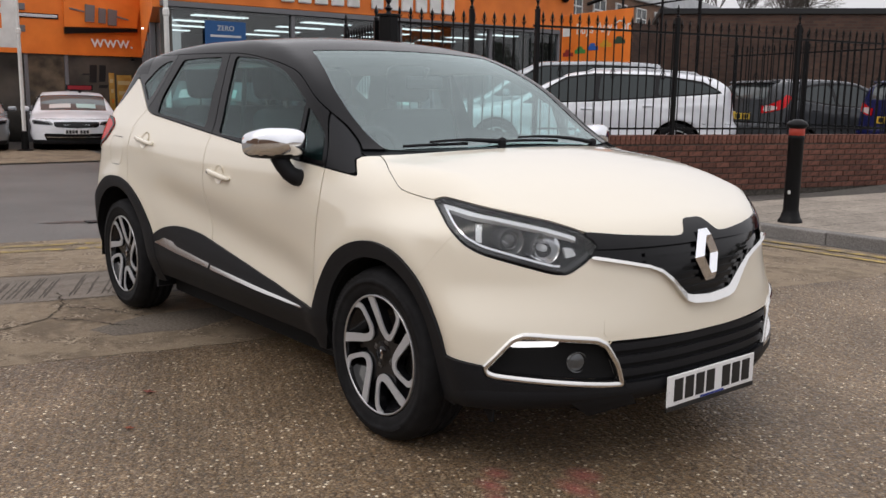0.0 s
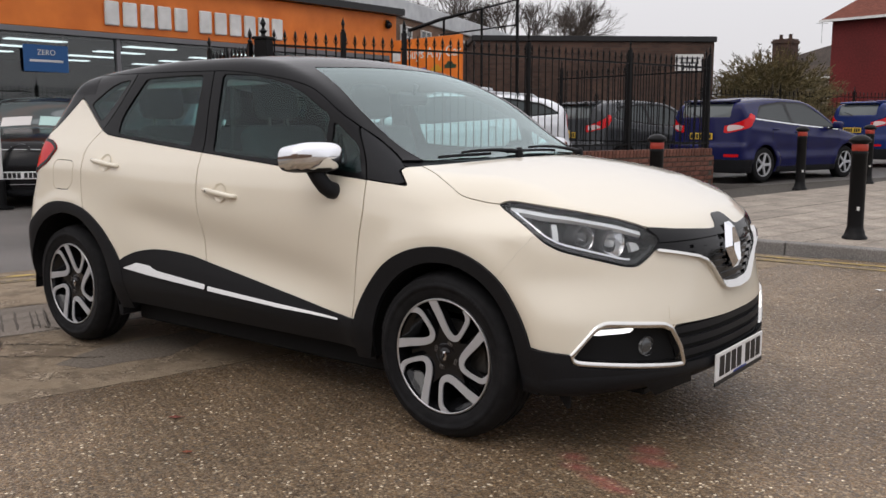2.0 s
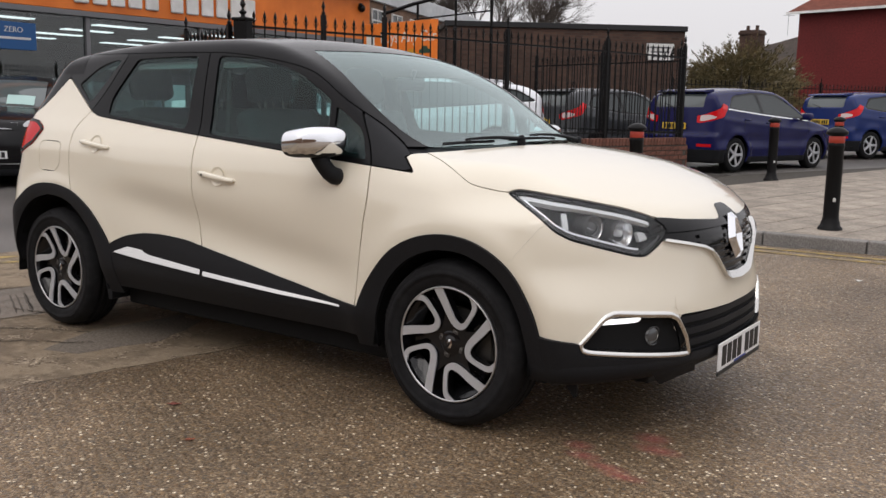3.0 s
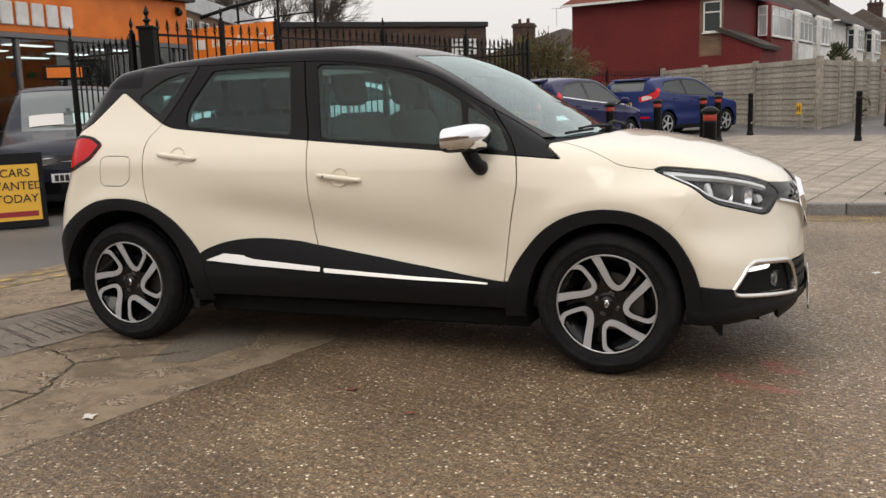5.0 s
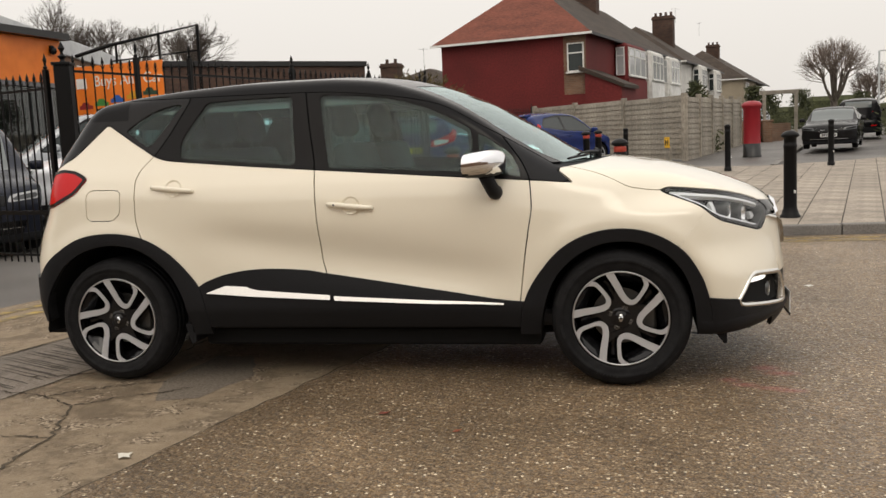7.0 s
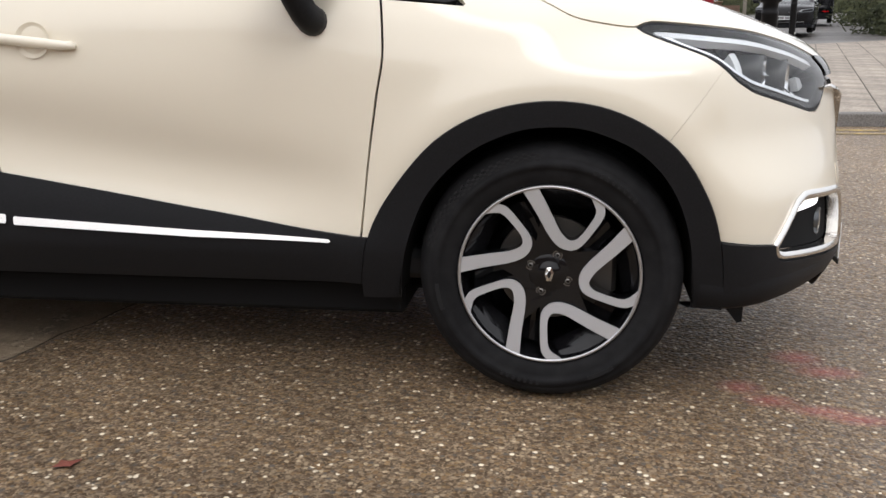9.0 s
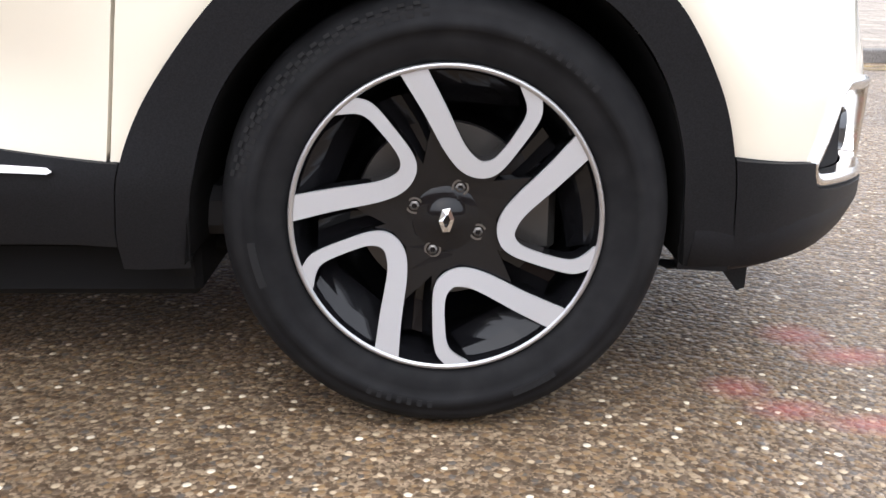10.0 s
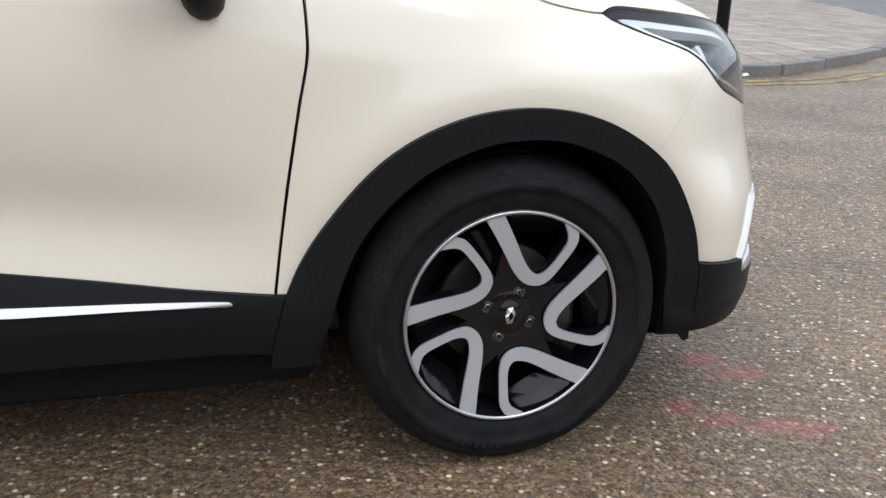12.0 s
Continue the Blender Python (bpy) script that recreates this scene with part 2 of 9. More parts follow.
def hull_mesh(F, lo, hi, h):
    """Surface nets over a box: vertices on F = 0 and quads."""
    ax = [np.arange(lo[i], hi[i] + h, h) for i in range(3)]
    n = [len(a) for a in ax]
    X, Y, Z = np.meshgrid(*ax, indexing="ij")
    V = F(X, Y, Z)
    S = V < 0
    c = sum(S[i:n[0] - 1 + i, j:n[1] - 1 + j, k:n[2] - 1 + k].astype(int) for i in (0, 1) for j in (0, 1) for k in (0, 1))
    act = (c > 0) & (c < 8)
    idx = -np.ones(act.shape, int)
    idx[act] = np.arange(act.sum())
    ii, jj, kk = np.nonzero(act)
    acc, cnt = np.zeros((len(ii), 3)), np.zeros(len(ii))
    corners = [(i, j, k) for i in (0, 1) for j in (0, 1) for k in (0, 1)]
    for a in corners:
        for d in range(3):
            if a[d]:
                continue
            b = list(a)
            b[d] = 1
            va, vb = V[ii + a[0], jj + a[1], kk + a[2]], V[ii + b[0], jj + b[1], kk + b[2]]
            cross = (va < 0) != (vb < 0)
            t = np.where(cross, va / np.where(cross, va - vb, 1), 0)
            p = np.stack([ax[0][ii + a[0]], ax[1][jj + a[1]], ax[2][kk + a[2]]], 1)
            p[:, d] += t * h
            acc[cross] += p[cross]
            cnt[cross] += 1
    P = acc / cnt[:, None]
    for _ in range(3):
        e = 1e-4
        f0 = F(*P.T)
        g = np.stack([(F(*(P + e * np.eye(3)[d]).T) - F(*(P - e * np.eye(3)[d]).T)) / (2 * e) for d in range(3)], 1)
        P = P - np.clip(f0 / np.maximum((g * g).sum(1), 1e-6), -h, h)[:, None] * g * 0.9
    quads = []
    for d in range(3):
        u, v = [(1, 2), (2, 0), (0, 1)][d]
        sl = [slice(1, m - 1) for m in n]
        a = S[tuple(slice(1, n[q] - 1) if q != d else slice(0, n[q] - 1) for q in range(3))]
        b = S[tuple(slice(1, n[q] - 1) if q != d else slice(1, n[q]) for q in range(3))]
        cr = np.argwhere(a != b)
        inside = a[a != b]
        off = np.ones(3, int)
        off[d] = 0
        cr = cr + off
        du, dv = np.eye(3, dtype=int)[u], np.eye(3, dtype=int)[v]
        q = [idx[tuple((cr - o).T)] for o in (du + dv, dv, 0 * du, du)]
        q = np.stack(q, 1)
        q[~inside] = q[~inside][:, ::-1]
        quads.append(q[(q >= 0).all(1)])
    return P, [tuple(q) for q in np.concatenate(quads).tolist()]


def cut(P, faces, field):
    """The part of a mesh where field(points) < 0, with the edge cut clean."""
    P = np.asarray(P)
    f = field(P)
    f = np.where(np.abs(f) < 1e-7, -1e-7, f)
    neg = (f < 0).tolist()
    fl = f.tolist()
    new_pts, made, out = [], {}, []
    n = len(P)
    for face in faces:
        s = [neg[i] for i in face]
        if all(s):
            out.append(face)
        elif any(s):
            poly = []
            for i, a in enumerate(face):
                b = face[(i + 1) % len(face)]
                if neg[a]:
                    poly.append(a)
                if neg[a] != neg[b]:
                    key = (a, b) if a < b else (b, a)
                    if key not in made:
                        t = fl[key[0]] / (fl[key[0]] - fl[key[1]])
                        made[key] = n + len(new_pts)
                        new_pts.append(P[key[0]] + t * (P[key[1]] - P[key[0]]))
                    poly.append(made[key])
            if len(poly) > 2:
                out.append(tuple(poly))
    if new_pts:
        P = np.concatenate([P, np.array(new_pts)])
    used = sorted({i for f_ in out for i in f_})
    if not used:
        return np.zeros((0, 3)), []
    remap = {o: i for i, o in enumerate(used)}
    return P[used], [tuple(remap[i] for i in f_) for f_ in out]


def poly_sdf(poly):
    """Signed distance to a closed outline in two coordinates, negative within."""
    A = np.array(poly, float)
    B = np.roll(A, -1, 0)

    def sdf(a, b):
        d2 = np.full(len(a), 1e9)
        ins = np.zeros(len(a), bool)
        for (x0, y0), (x1, y1) in zip(A, B):
            ex, ey = x1 - x0, y1 - y0
            wx, wy = a - x0, b - y0
            t = np.clip((wx * ex + wy * ey) / max(ex * ex + ey * ey, 1e-12), 0, 1)
            d2 = np.minimum(d2, (wx - t * ex) ** 2 + (wy - t * ey) ** 2)
            c = (y0 <= b) != (y1 <= b)
            xi = x0 + (b - y0) * ex / (ey if ey else 1e-12)
            ins ^= c & (a < xi)
        return np.where(ins, -1, 1) * np.sqrt(d2)
    return sdf


def round_poly(pts, n=6, k=0.25, closed=True):
    """Corner-rounded copy of an outline; a point may carry its own k as a third number."""
    out = []
    m = len(pts)
    for i, p in enumerate(pts):
        kk = p[2] if len(p) > 2 else k
        if kk <= 0:
            out.append((p[0], p[1]))
            continue
        a, b = pts[i - 1], pts[(i + 1) % m]
        s, e = [(p[j] + kk * (a[j] - p[j])) for j in (0, 1)], [(p[j] + kk * (b[j] - p[j])) for j in (0, 1)]
        for q in range(n + 1):
            t = q / n
            out.append(tuple((1 - t) ** 2 * s[j] + 2 * t * (1 - t) * p[j] + t * t * e[j] for j in (0, 1)))
    return out


def vertex_normals(P, faces):
    N = np.zeros_like(P)
    for f in faces:
        a, b, c = P[f[0]], P[f[1]], P[f[2]]
        nn = np.cross(b - a, c - a)
        if len(f) > 3:
            nn = nn + np.cross(c - a, P[f[3]] - a)
        for i in f:
            N[i] += nn
    return N / np.maximum(np.linalg.norm(N, axis=1), 1e-12)[:, None]


def hull_normals(F, P):
    e = 1e-3
    g = np.stack([F(*(P + e * np.eye(3)[d]).T) - F(*(P - e * np.eye(3)[d]).T) for d in range(3)], 1)
    return g / np.maximum(np.linalg.norm(g, axis=1), 1e-12)[:, None]


def rimmed(P, faces, depth, lift=0.0, F=None, split=True):
    """Lift a panel off along its normals and turn its free edge inwards."""
    if not faces:
        return P, faces
    N = hull_normals(F, P) if F else vertex_normals(P, faces)
    Q = P + (lift(P)[:, None] if callable(lift) else lift) * N
    edges = {}
    for f in faces:
        for i, a in enumerate(f):
            b = f[(i + 1) % len(f)]
            edges[(a, b)] = 1
    free = [(a, b) for a, b in edges if (b, a) not in edges]
    low, pts = {}, []
    for a, b in free:
        for i in (a, b):
            if i not in low:
                low[i] = len(Q) + len(pts)
                pts.append(Q[i] - depth * N[i])
    faces = list(faces) + [(b, a, low[a], low[b]) for a, b in free]
    if not split:
        return (np.concatenate([Q, np.array(pts)]) if pts else Q), faces
    # the rim has its own copy of the edge, so that shading breaks there
    top = {i: len(Q) + len(pts) + k for k, i in enumerate(low)}
    Q = np.concatenate([Q, np.array(pts), Q[list(low)]]) if pts else Q
    k = len(free)
    faces = faces[:-k] + [(top[f[0]], top[f[1]], f[2], f[3]) for f in faces[-k:]] if k else faces
    return Q, faces


def mirrored(P, faces):
    return P * np.array([1, -1, 1]), [f[::-1] for f in faces]


def smooth_line(pts, n=5):
    """Catmull-Rom through the points."""
    P = [np.array(p) for p in pts]
    P = [2 * P[0] - P[1]] + P + [2 * P[-1] - P[-2]]
    o = []
    for i in range(1, len(P) - 2):
        for k in range(n):
            t = k / n
            o.append(0.5 * ((2 * P[i]) + (P[i + 1] - P[i - 1]) * t + (2 * P[i - 1] - 5 * P[i] + 4 * P[i + 1] - P[i + 2]) * t * t + (3 * P[i] - P[i - 1] - 3 * P[i + 1] + P[i + 2]) * t ** 3))
    return o + [P[-2]]

# ---- surfaces of the place ----
def old_concrete(name, pale, mid, dark, stones):
    """Weathered concrete: mottled skin, sharp damp stains, scabbed spots where the stones show."""
    m = shader(name, mid, 0.75, spec=0.3)
    n, l = m.node_tree.nodes, m.node_tree.links
    bs = n["Principled BSDF"]
    co = n.new("ShaderNodeTexCoord").outputs["Object"]

    def noise(scale, detail, rough, lo, hi):
        t = n.new("ShaderNodeTexNoise")
        t.inputs["Scale"].default_value, t.inputs["Detail"].default_value, t.inputs["Roughness"].default_value = scale, detail, rough
        l.new(co, t.inputs["Vector"])
        r = n.new("ShaderNodeMapRange")
        r.inputs[1].default_value, r.inputs[2].default_value = lo, hi
        l.new(t.outputs["Fac"], r.inputs[0])
        return r.outputs[0]

    def blend(fac, a, b, mode="MIX"):
        x = n.new("ShaderNodeMix")
        x.data_type, x.blend_type = "RGBA", mode
        if isinstance(fac, float):
            x.inputs[0].default_value = fac
        else:
            l.new(fac, x.inputs[0])
        for k, v in ((6, a), (7, b)):
            if isinstance(v, tuple):
                x.inputs[k].default_value = (*v, 1)
            else:
                l.new(v, x.inputs[k])
        return x.outputs[2]
    skin = blend(noise(9, 12, 0.72, 0.36, 0.64), mid, pale)
    fine = noise(160, 4, 0.6, 0.3, 0.7)
    skin = blend(0.35, skin, blend(fine, dark, pale), "MIX")
    stain = noise(2.3, 11, 0.72, 0.49, 0.58)
    skin = blend(stain, skin, blend(0.62, skin, dark))
    v = n.new("ShaderNodeTexVoronoi")
    v.inputs["Scale"].default_value = 85
    l.new(co, v.inputs["Vector"])
    sc = n.new("ShaderNodeSeparateColor")
    l.new(v.outputs["Color"], sc.inputs[0])
    peb = n.new("ShaderNodeValToRGB")
    peb.color_ramp.elements[0].position, peb.color_ramp.elements[0].color = 0.2, (*dark, 1)
    peb.color_ramp.elements[1].position, peb.color_ramp.elements[1].color = 1.0, (*stones, 1)
    l.new(sc.outputs[0], peb.inputs[0])
    scab = noise(4.2, 12, 0.8, 0.53, 0.57)
    l.new(blend(scab, skin, peb.outputs[0]), bs.inputs["Base Color"])
    ad = n.new("ShaderNodeMath")
    ad.operation = "MULTIPLY_ADD"
    l.new(scab, ad.inputs[0])
    ad.inputs[1].default_value = -1.2
    l.new(fine, ad.inputs[2])
    bp = n.new("ShaderNodeBump")
    bp.inputs["Strength"].default_value, bp.inputs["Distance"].default_value = 0.6, 0.004
    l.new(ad.outputs[0], bp.inputs["Height"])
    l.new(bp.outputs[0], bs.inputs["Normal"])
    return m


M["slab"] = old_concrete("worn_concrete", (0.33, 0.26, 0.18), (0.22, 0.165, 0.11), (0.10, 0.072, 0.048), (0.45, 0.36, 0.26))
M["slab_dark"] = grain(shader("brushed_concrete", (0.18, 0.16, 0.14), 0.7), (0.125, 0.10, 0.078), (0.21, 0.175, 0.14), 40, bump=0.5, bump_scale=60, coarse=(1.1, 0.75, 1.15), dist=0.005, stretch=(6, 0.7, 1))
M["flag"] = grain(shader("paving_flag", (0.3, 0.28, 0.26), 0.75), (0.25, 0.212, 0.172), (0.39, 0.335, 0.275), 30, bump=0.2, bump_scale=200, coarse=(2.5, 0.72, 1.1), dist=0.002, per_piece=0.14)
M["joint"] = grain(shader("mortar_joint", (0.1, 0.09, 0.08), 0.9), (0.035, 0.03, 0.025), (0.085, 0.075, 0.062), 30, bump=0.2)
M["kerb"] = grain(shader("granite_kerb", (0.3, 0.3, 0.3), 0.75), (0.15, 0.14, 0.13), (0.26, 0.245, 0.23), 90, bump=0.3, bump_scale=200, coarse=(1.0, 0.75, 1.1), dist=0.003, per_piece=0.12)
M["yellow_line"] = grain(shader("worn_yellow_line", (0.5, 0.33, 0.06), 0.8), (0.17, 0.135, 0.09), (0.44, 0.31, 0.09), 9, lo=0.38, hi=0.66, coarse=(4, 0.7, 1.1))
M["concrete_fence"] = grain(shader("concrete_fence_board", (0.36, 0.32, 0.26), 0.85), (0.235, 0.21, 0.175), (0.35, 0.315, 0.262), 12, bump=0.3, bump_scale=60, coarse=(1.3, 0.75, 1.1), dist=0.006, per_piece=0.10)


def brickwork(name, a, b, mortar, scale=1.0, axis=None):
    """Brick bond for walls too far off for single bricks."""
    m = shader(name, a, 0.88)
    n, l = m.node_tree.nodes, m.node_tree.links
    bs = n["Principled BSDF"]
    tc = n.new("ShaderNodeTexCoord")
    sp = n.new("ShaderNodeSeparateXYZ")
    l.new(tc.outputs["Object"], sp.inputs[0])
    cb = n.new("ShaderNodeCombineXYZ")
    ad = n.new("ShaderNodeMath")
    l.new(sp.outputs[0], ad.inputs[0])
    l.new(sp.outputs[1], ad.inputs[1])
    l.new(ad.outputs[0], cb.inputs[0])
    l.new(sp.outputs[2], cb.inputs[1])
    bt = n.new("ShaderNodeTexBrick")
    bt.inputs["Color1"].default_value, bt.inputs["Color2"].default_value, bt.inputs["Mortar"].default_value = (*a, 1), (*b, 1), (*mortar, 1)
    bt.inputs["Scale"].default_value = 1.0
    bt.inputs["Brick Width"].default_value, bt.inputs["Row Height"].default_value, bt.inputs["Mortar Size"].default_value = 0.225 * scale, 0.075 * scale, 0.006
    l.new(cb.outputs[0], bt.inputs["Vector"])
    ns = n.new("ShaderNodeTexNoise")
    ns.inputs["Scale"].default_value = 0.8
    ns.inputs["Detail"].default_value = 6
    l.new(tc.outputs["Object"], ns.inputs["Vector"])
    mr = n.new("ShaderNodeMapRange")
    mr.inputs[1].default_value, mr.inputs[2].default_value, mr.inputs[3].default_value, mr.inputs[4].default_value = 0.3, 0.7, 0.65, 1.2
    l.new(ns.outputs["Fac"], mr.inputs[0])
    mx = n.new("ShaderNodeMix")
    mx.data_type, mx.blend_type = "RGBA", "MULTIPLY"
    mx.inputs[0].default_value = 1
    l.new(bt.outputs["Color"], mx.inputs[6])
    l.new(mr.outputs[0], mx.inputs[7])
    l.new(mx.outputs[2], bs.inputs["Base Color"])
    bp = n.new("ShaderNodeBump")
    bp.inputs["Strength"].default_value, bp.inputs["Distance"].default_value = 0.5, 0.01
    bp.invert = True
    l.new(bt.outputs["Fac"], bp.inputs["Height"])
    l.new(bp.outputs[0], bs.inputs["Normal"])
    return m


M["brick_wall"] = brickwork("dark_brickwork", (0.058, 0.032, 0.024), (0.092, 0.050, 0.035), (0.066, 0.055, 0.046))
M["brick_brown"] = brickwork("brown_brickwork", (0.16, 0.09, 0.055), (0.22, 0.12, 0.075), (0.2, 0.17, 0.14))
M["tile_red"] = grain(shader("red_roof_tiles", (0.2, 0.05, 0.03), 0.85), (0.135, 0.040, 0.026), (0.205, 0.064, 0.040), 6, bump=0.6, bump_scale=8, coarse=(0.6, 0.75, 1.15), dist=0.03, stretch=(1, 1, 4))
M["tile_brown"] = grain(shader("brown_roof_tiles", (0.09, 0.06, 0.045), 0.9), (0.032, 0.024, 0.019), (0.066, 0.048, 0.037), 6, bump=0.6, bump_scale=8, coarse=(0.6, 0.75, 1.2), dist=0.03, stretch=(1, 1, 4))
M["white"] = grain(shader("white_paint", (0.75, 0.75, 0.73), 0.6), (0.66, 0.66, 0.64), (0.80, 0.80, 0.78), 4, coarse=(0.7, 0.88, 1.04))
M["render_white"] = grain(shader("white_render", (0.7, 0.69, 0.66), 0.9), (0.60, 0.59, 0.56), (0.74, 0.73, 0.70), 5, bump=0.2, bump_scale=80, coarse=(0.5, 0.85, 1.05))
M["render_beige"] = grain(shader("beige_pebbledash", (0.33, 0.28, 0.21), 0.95), (0.25, 0.21, 0.155), (0.36, 0.31, 0.235), 60, bump=0.4, bump_scale=90, coarse=(0.5, 0.85, 1.1))
M["dark_glass"] = shader("window_dark", (0.022, 0.030, 0.031), 0.03, 0.0, 0.0, 0.45)
M["net"] = shader("pale_curtained_pane", (0.42, 0.44, 0.45), 0.08, 0.0, 0.3)
M["grey_metal"] = shader("grey_aluminium", (0.17, 0.17, 0.18), 0.45, 0.3)
M["pale_metal"] = grain(shader("pale_cladding", (0.6, 0.62, 0.63), 0.6), (0.52, 0.54, 0.56), (0.62, 0.64, 0.65), 3, coarse=(0.4, 0.9, 1.05))
M["red_paint"] = shader("pillar_box_red", (0.27, 0.010, 0.018), 0.4, 0.0, 0.0)
M["black_paint"] = shader("black_gloss_paint", (0.012, 0.012, 0.013), 0.35)
M["bark"] = grain(shader("bark", (0.09, 0.075, 0.06), 0.95), (0.06, 0.05, 0.042), (0.13, 0.11, 0.09), 8, bump=0.5, stretch=(1, 1, 0.3))
M["twig"] = shader("twigs", (0.085, 0.070, 0.060), 0.95)


def aggregate():
    """Exposed stones, cream, brown and grey, in a tamped, damp brown matrix; faint tamping ridges."""
    m = shader("exposed_aggregate", (0.2, 0.16, 0.12), 0.5, spec=0.3)
    n, l = m.node_tree.nodes, m.node_tree.links
    bs = n["Principled BSDF"]
    co = n.new("ShaderNodeTexCoord").outputs["Object"]
    v1 = n.new("ShaderNodeTexVoronoi")
    v1.inputs["Scale"].default_value = 80
    v1.inputs["Randomness"].default_value = 1.0
    l.new(co, v1.inputs["Vector"])
    v2 = n.new("ShaderNodeTexVoronoi")
    v2.inputs["Scale"].default_value = 210
    l.new(co, v2.inputs["Vector"])
    pal = n.new("ShaderNodeValToRGB")
    el = pal.color_ramp.elements
    pal.color_ramp.interpolation = "CONSTANT"
    cols = [(0.0, (0.090, 0.058, 0.034)), (0.20, (0.18, 0.115, 0.062)), (0.40, (0.132, 0.092, 0.060)), (0.55, (0.225, 0.148, 0.077)), (0.68, (0.29, 0.217, 0.140)), (0.82, (0.105, 0.089, 0.074)), (0.90, (0.44, 0.345, 0.23)), (0.965, (0.74, 0.65, 0.50))]
    el[0].position, el[0].color = 0.0, (*cols[0][1], 1)
    el[1].position, el[1].color = cols[1][0], (*cols[1][1], 1)
    for p, c in cols[2:]:
        e = el.new(p)
        e.color = (*c, 1)
    sx = n.new("ShaderNodeSeparateColor")
    l.new(v1.outputs["Color"], sx.inputs[0])
    l.new(sx.outputs[0], pal.inputs[0])
    pal2 = n.new("ShaderNodeValToRGB")
    pal2.color_ramp.elements[0].position, pal2.color_ramp.elements[0].color = 0.3, (0.085, 0.058, 0.036, 1)
    pal2.color_ramp.elements[1].position, pal2.color_ramp.elements[1].color = 0.95, (0.29, 0.213, 0.137, 1)
    s2 = n.new("ShaderNodeSeparateColor")
    l.new(v2.outputs["Color"], s2.inputs[0])
    l.new(s2.outputs[1], pal2.inputs[0])
    edge = n.new("ShaderNodeMapRange")
    edge.inputs[1].default_value, edge.inputs[2].default_value = 0.40, 0.56
    l.new(v1.outputs["Distance"], edge.inputs[0])
    mx = n.new("ShaderNodeMix")
    mx.data_type = "RGBA"
    l.new(edge.outputs[0], mx.inputs[0])
    l.new(pal.outputs[0], mx.inputs[6])
    l.new(pal2.outputs[0], mx.inputs[7])
    # worn and damp patches
    t2 = n.new("ShaderNodeTexNoise")
    t2.inputs["Scale"].default_value, t2.inputs["Detail"].default_value = 1.1, 7
    l.new(co, t2.inputs["Vector"])
    mr = n.new("ShaderNodeMapRange")
    mr.inputs[1].default_value, mr.inputs[2].default_value, mr.inputs[3].default_value, mr.inputs[4].default_value = 0.3, 0.7, 0.67, 1.33
    l.new(t2.outputs["Fac"], mr.inputs[0])
    mu = n.new("ShaderNodeMix")
    mu.data_type, mu.blend_type = "RGBA", "MULTIPLY"
    mu.inputs[0].default_value = 1
    l.new(mx.outputs[2], mu.inputs[6])
    l.new(mr.outputs[0], mu.inputs[7])
    # tamping ridges across the drive
    mp = n.new("ShaderNodeMapping")
    mp.inputs["Rotation"].default_value = (0, 0, radians(23.5))
    l.new(co, mp.inputs[0])
    wv = n.new("ShaderNodeTexWave")
    wv.inputs["Scale"].default_value, wv.inputs["Distortion"].default_value, wv.inputs["Detail"].default_value = 7.0, 1.6, 2
    wv.bands_direction = "Y"
    l.new(mp.outputs[0], wv.inputs["Vector"])
    # the ridge wave also varies the colour, darker in the troughs
    w2 = n.new("ShaderNodeMapRange")
    w2.inputs[3].default_value, w2.inputs[4].default_value = 0.88, 1.08
    l.new(wv.outputs["Fac"], w2.inputs[0])
    mu2 = n.new("ShaderNodeMix")
    mu2.data_type, mu2.blend_type = "RGBA", "MULTIPLY"
    mu2.inputs[0].default_value = 1
    l.new(mu.outputs[2], mu2.inputs[6])
    l.new(w2.outputs[0], mu2.inputs[7])
    # faded red spray marks in front of the wheel
    gm = n.new("ShaderNodeNewGeometry")
    red = mu2.outputs[2]
    for cx, cy, rx, ry in ((1.80, -0.71, 0.05, 0.04), (1.86, -0.79, 0.06, 0.035), (1.97, -0.84, 0.07, 0.03), (2.05, -0.88, 0.07, 0.03), (1.99, -0.48, 0.06, 0.05), (2.05, -0.58, 0.08, 0.04)):
        vm = n.new("ShaderNodeVectorMath")
        vm.operation = "SUBTRACT"
        vm.inputs[1].default_value = (cx, cy, 0)
        l.new(gm.outputs["Position"], vm.inputs[0])
        vs = n.new("ShaderNodeVectorMath")
        vs.operation = "MULTIPLY"
        vs.inputs[1].default_value = (1 / rx, 1 / ry, 0)
        l.new(vm.outputs[0], vs.inputs[0])
        ln = n.new("ShaderNodeVectorMath")
        ln.operation = "LENGTH"
        l.new(vs.outputs[0], ln.inputs[0])
        nz = n.new("ShaderNodeMath")
        nz.operation = "MULTIPLY_ADD"
        l.new(t2.outputs["Fac"], nz.inputs[0])
        nz.inputs[1].default_value = 0.6
        l.new(ln.outputs["Value"], nz.inputs[2])
        fm = n.new("ShaderNodeMapRange")
        fm.inputs[1].default_value, fm.inputs[2].default_value, fm.inputs[3].default_value, fm.inputs[4].default_value = 0.5, 1.7, 0.42, 0.0
        l.new(nz.outputs[0], fm.inputs[0])
        rm = n.new("ShaderNodeMix")
        rm.data_type = "RGBA"
        l.new(fm.outputs[0], rm.inputs[0])
        l.new(red, rm.inputs[6])
        rm.inputs[7].default_value = (0.42, 0.10, 0.10, 1)
        red = rm.outputs[2]
    l.new(red, bs.inputs["Base Color"])
    rr = n.new("ShaderNodeMapRange")
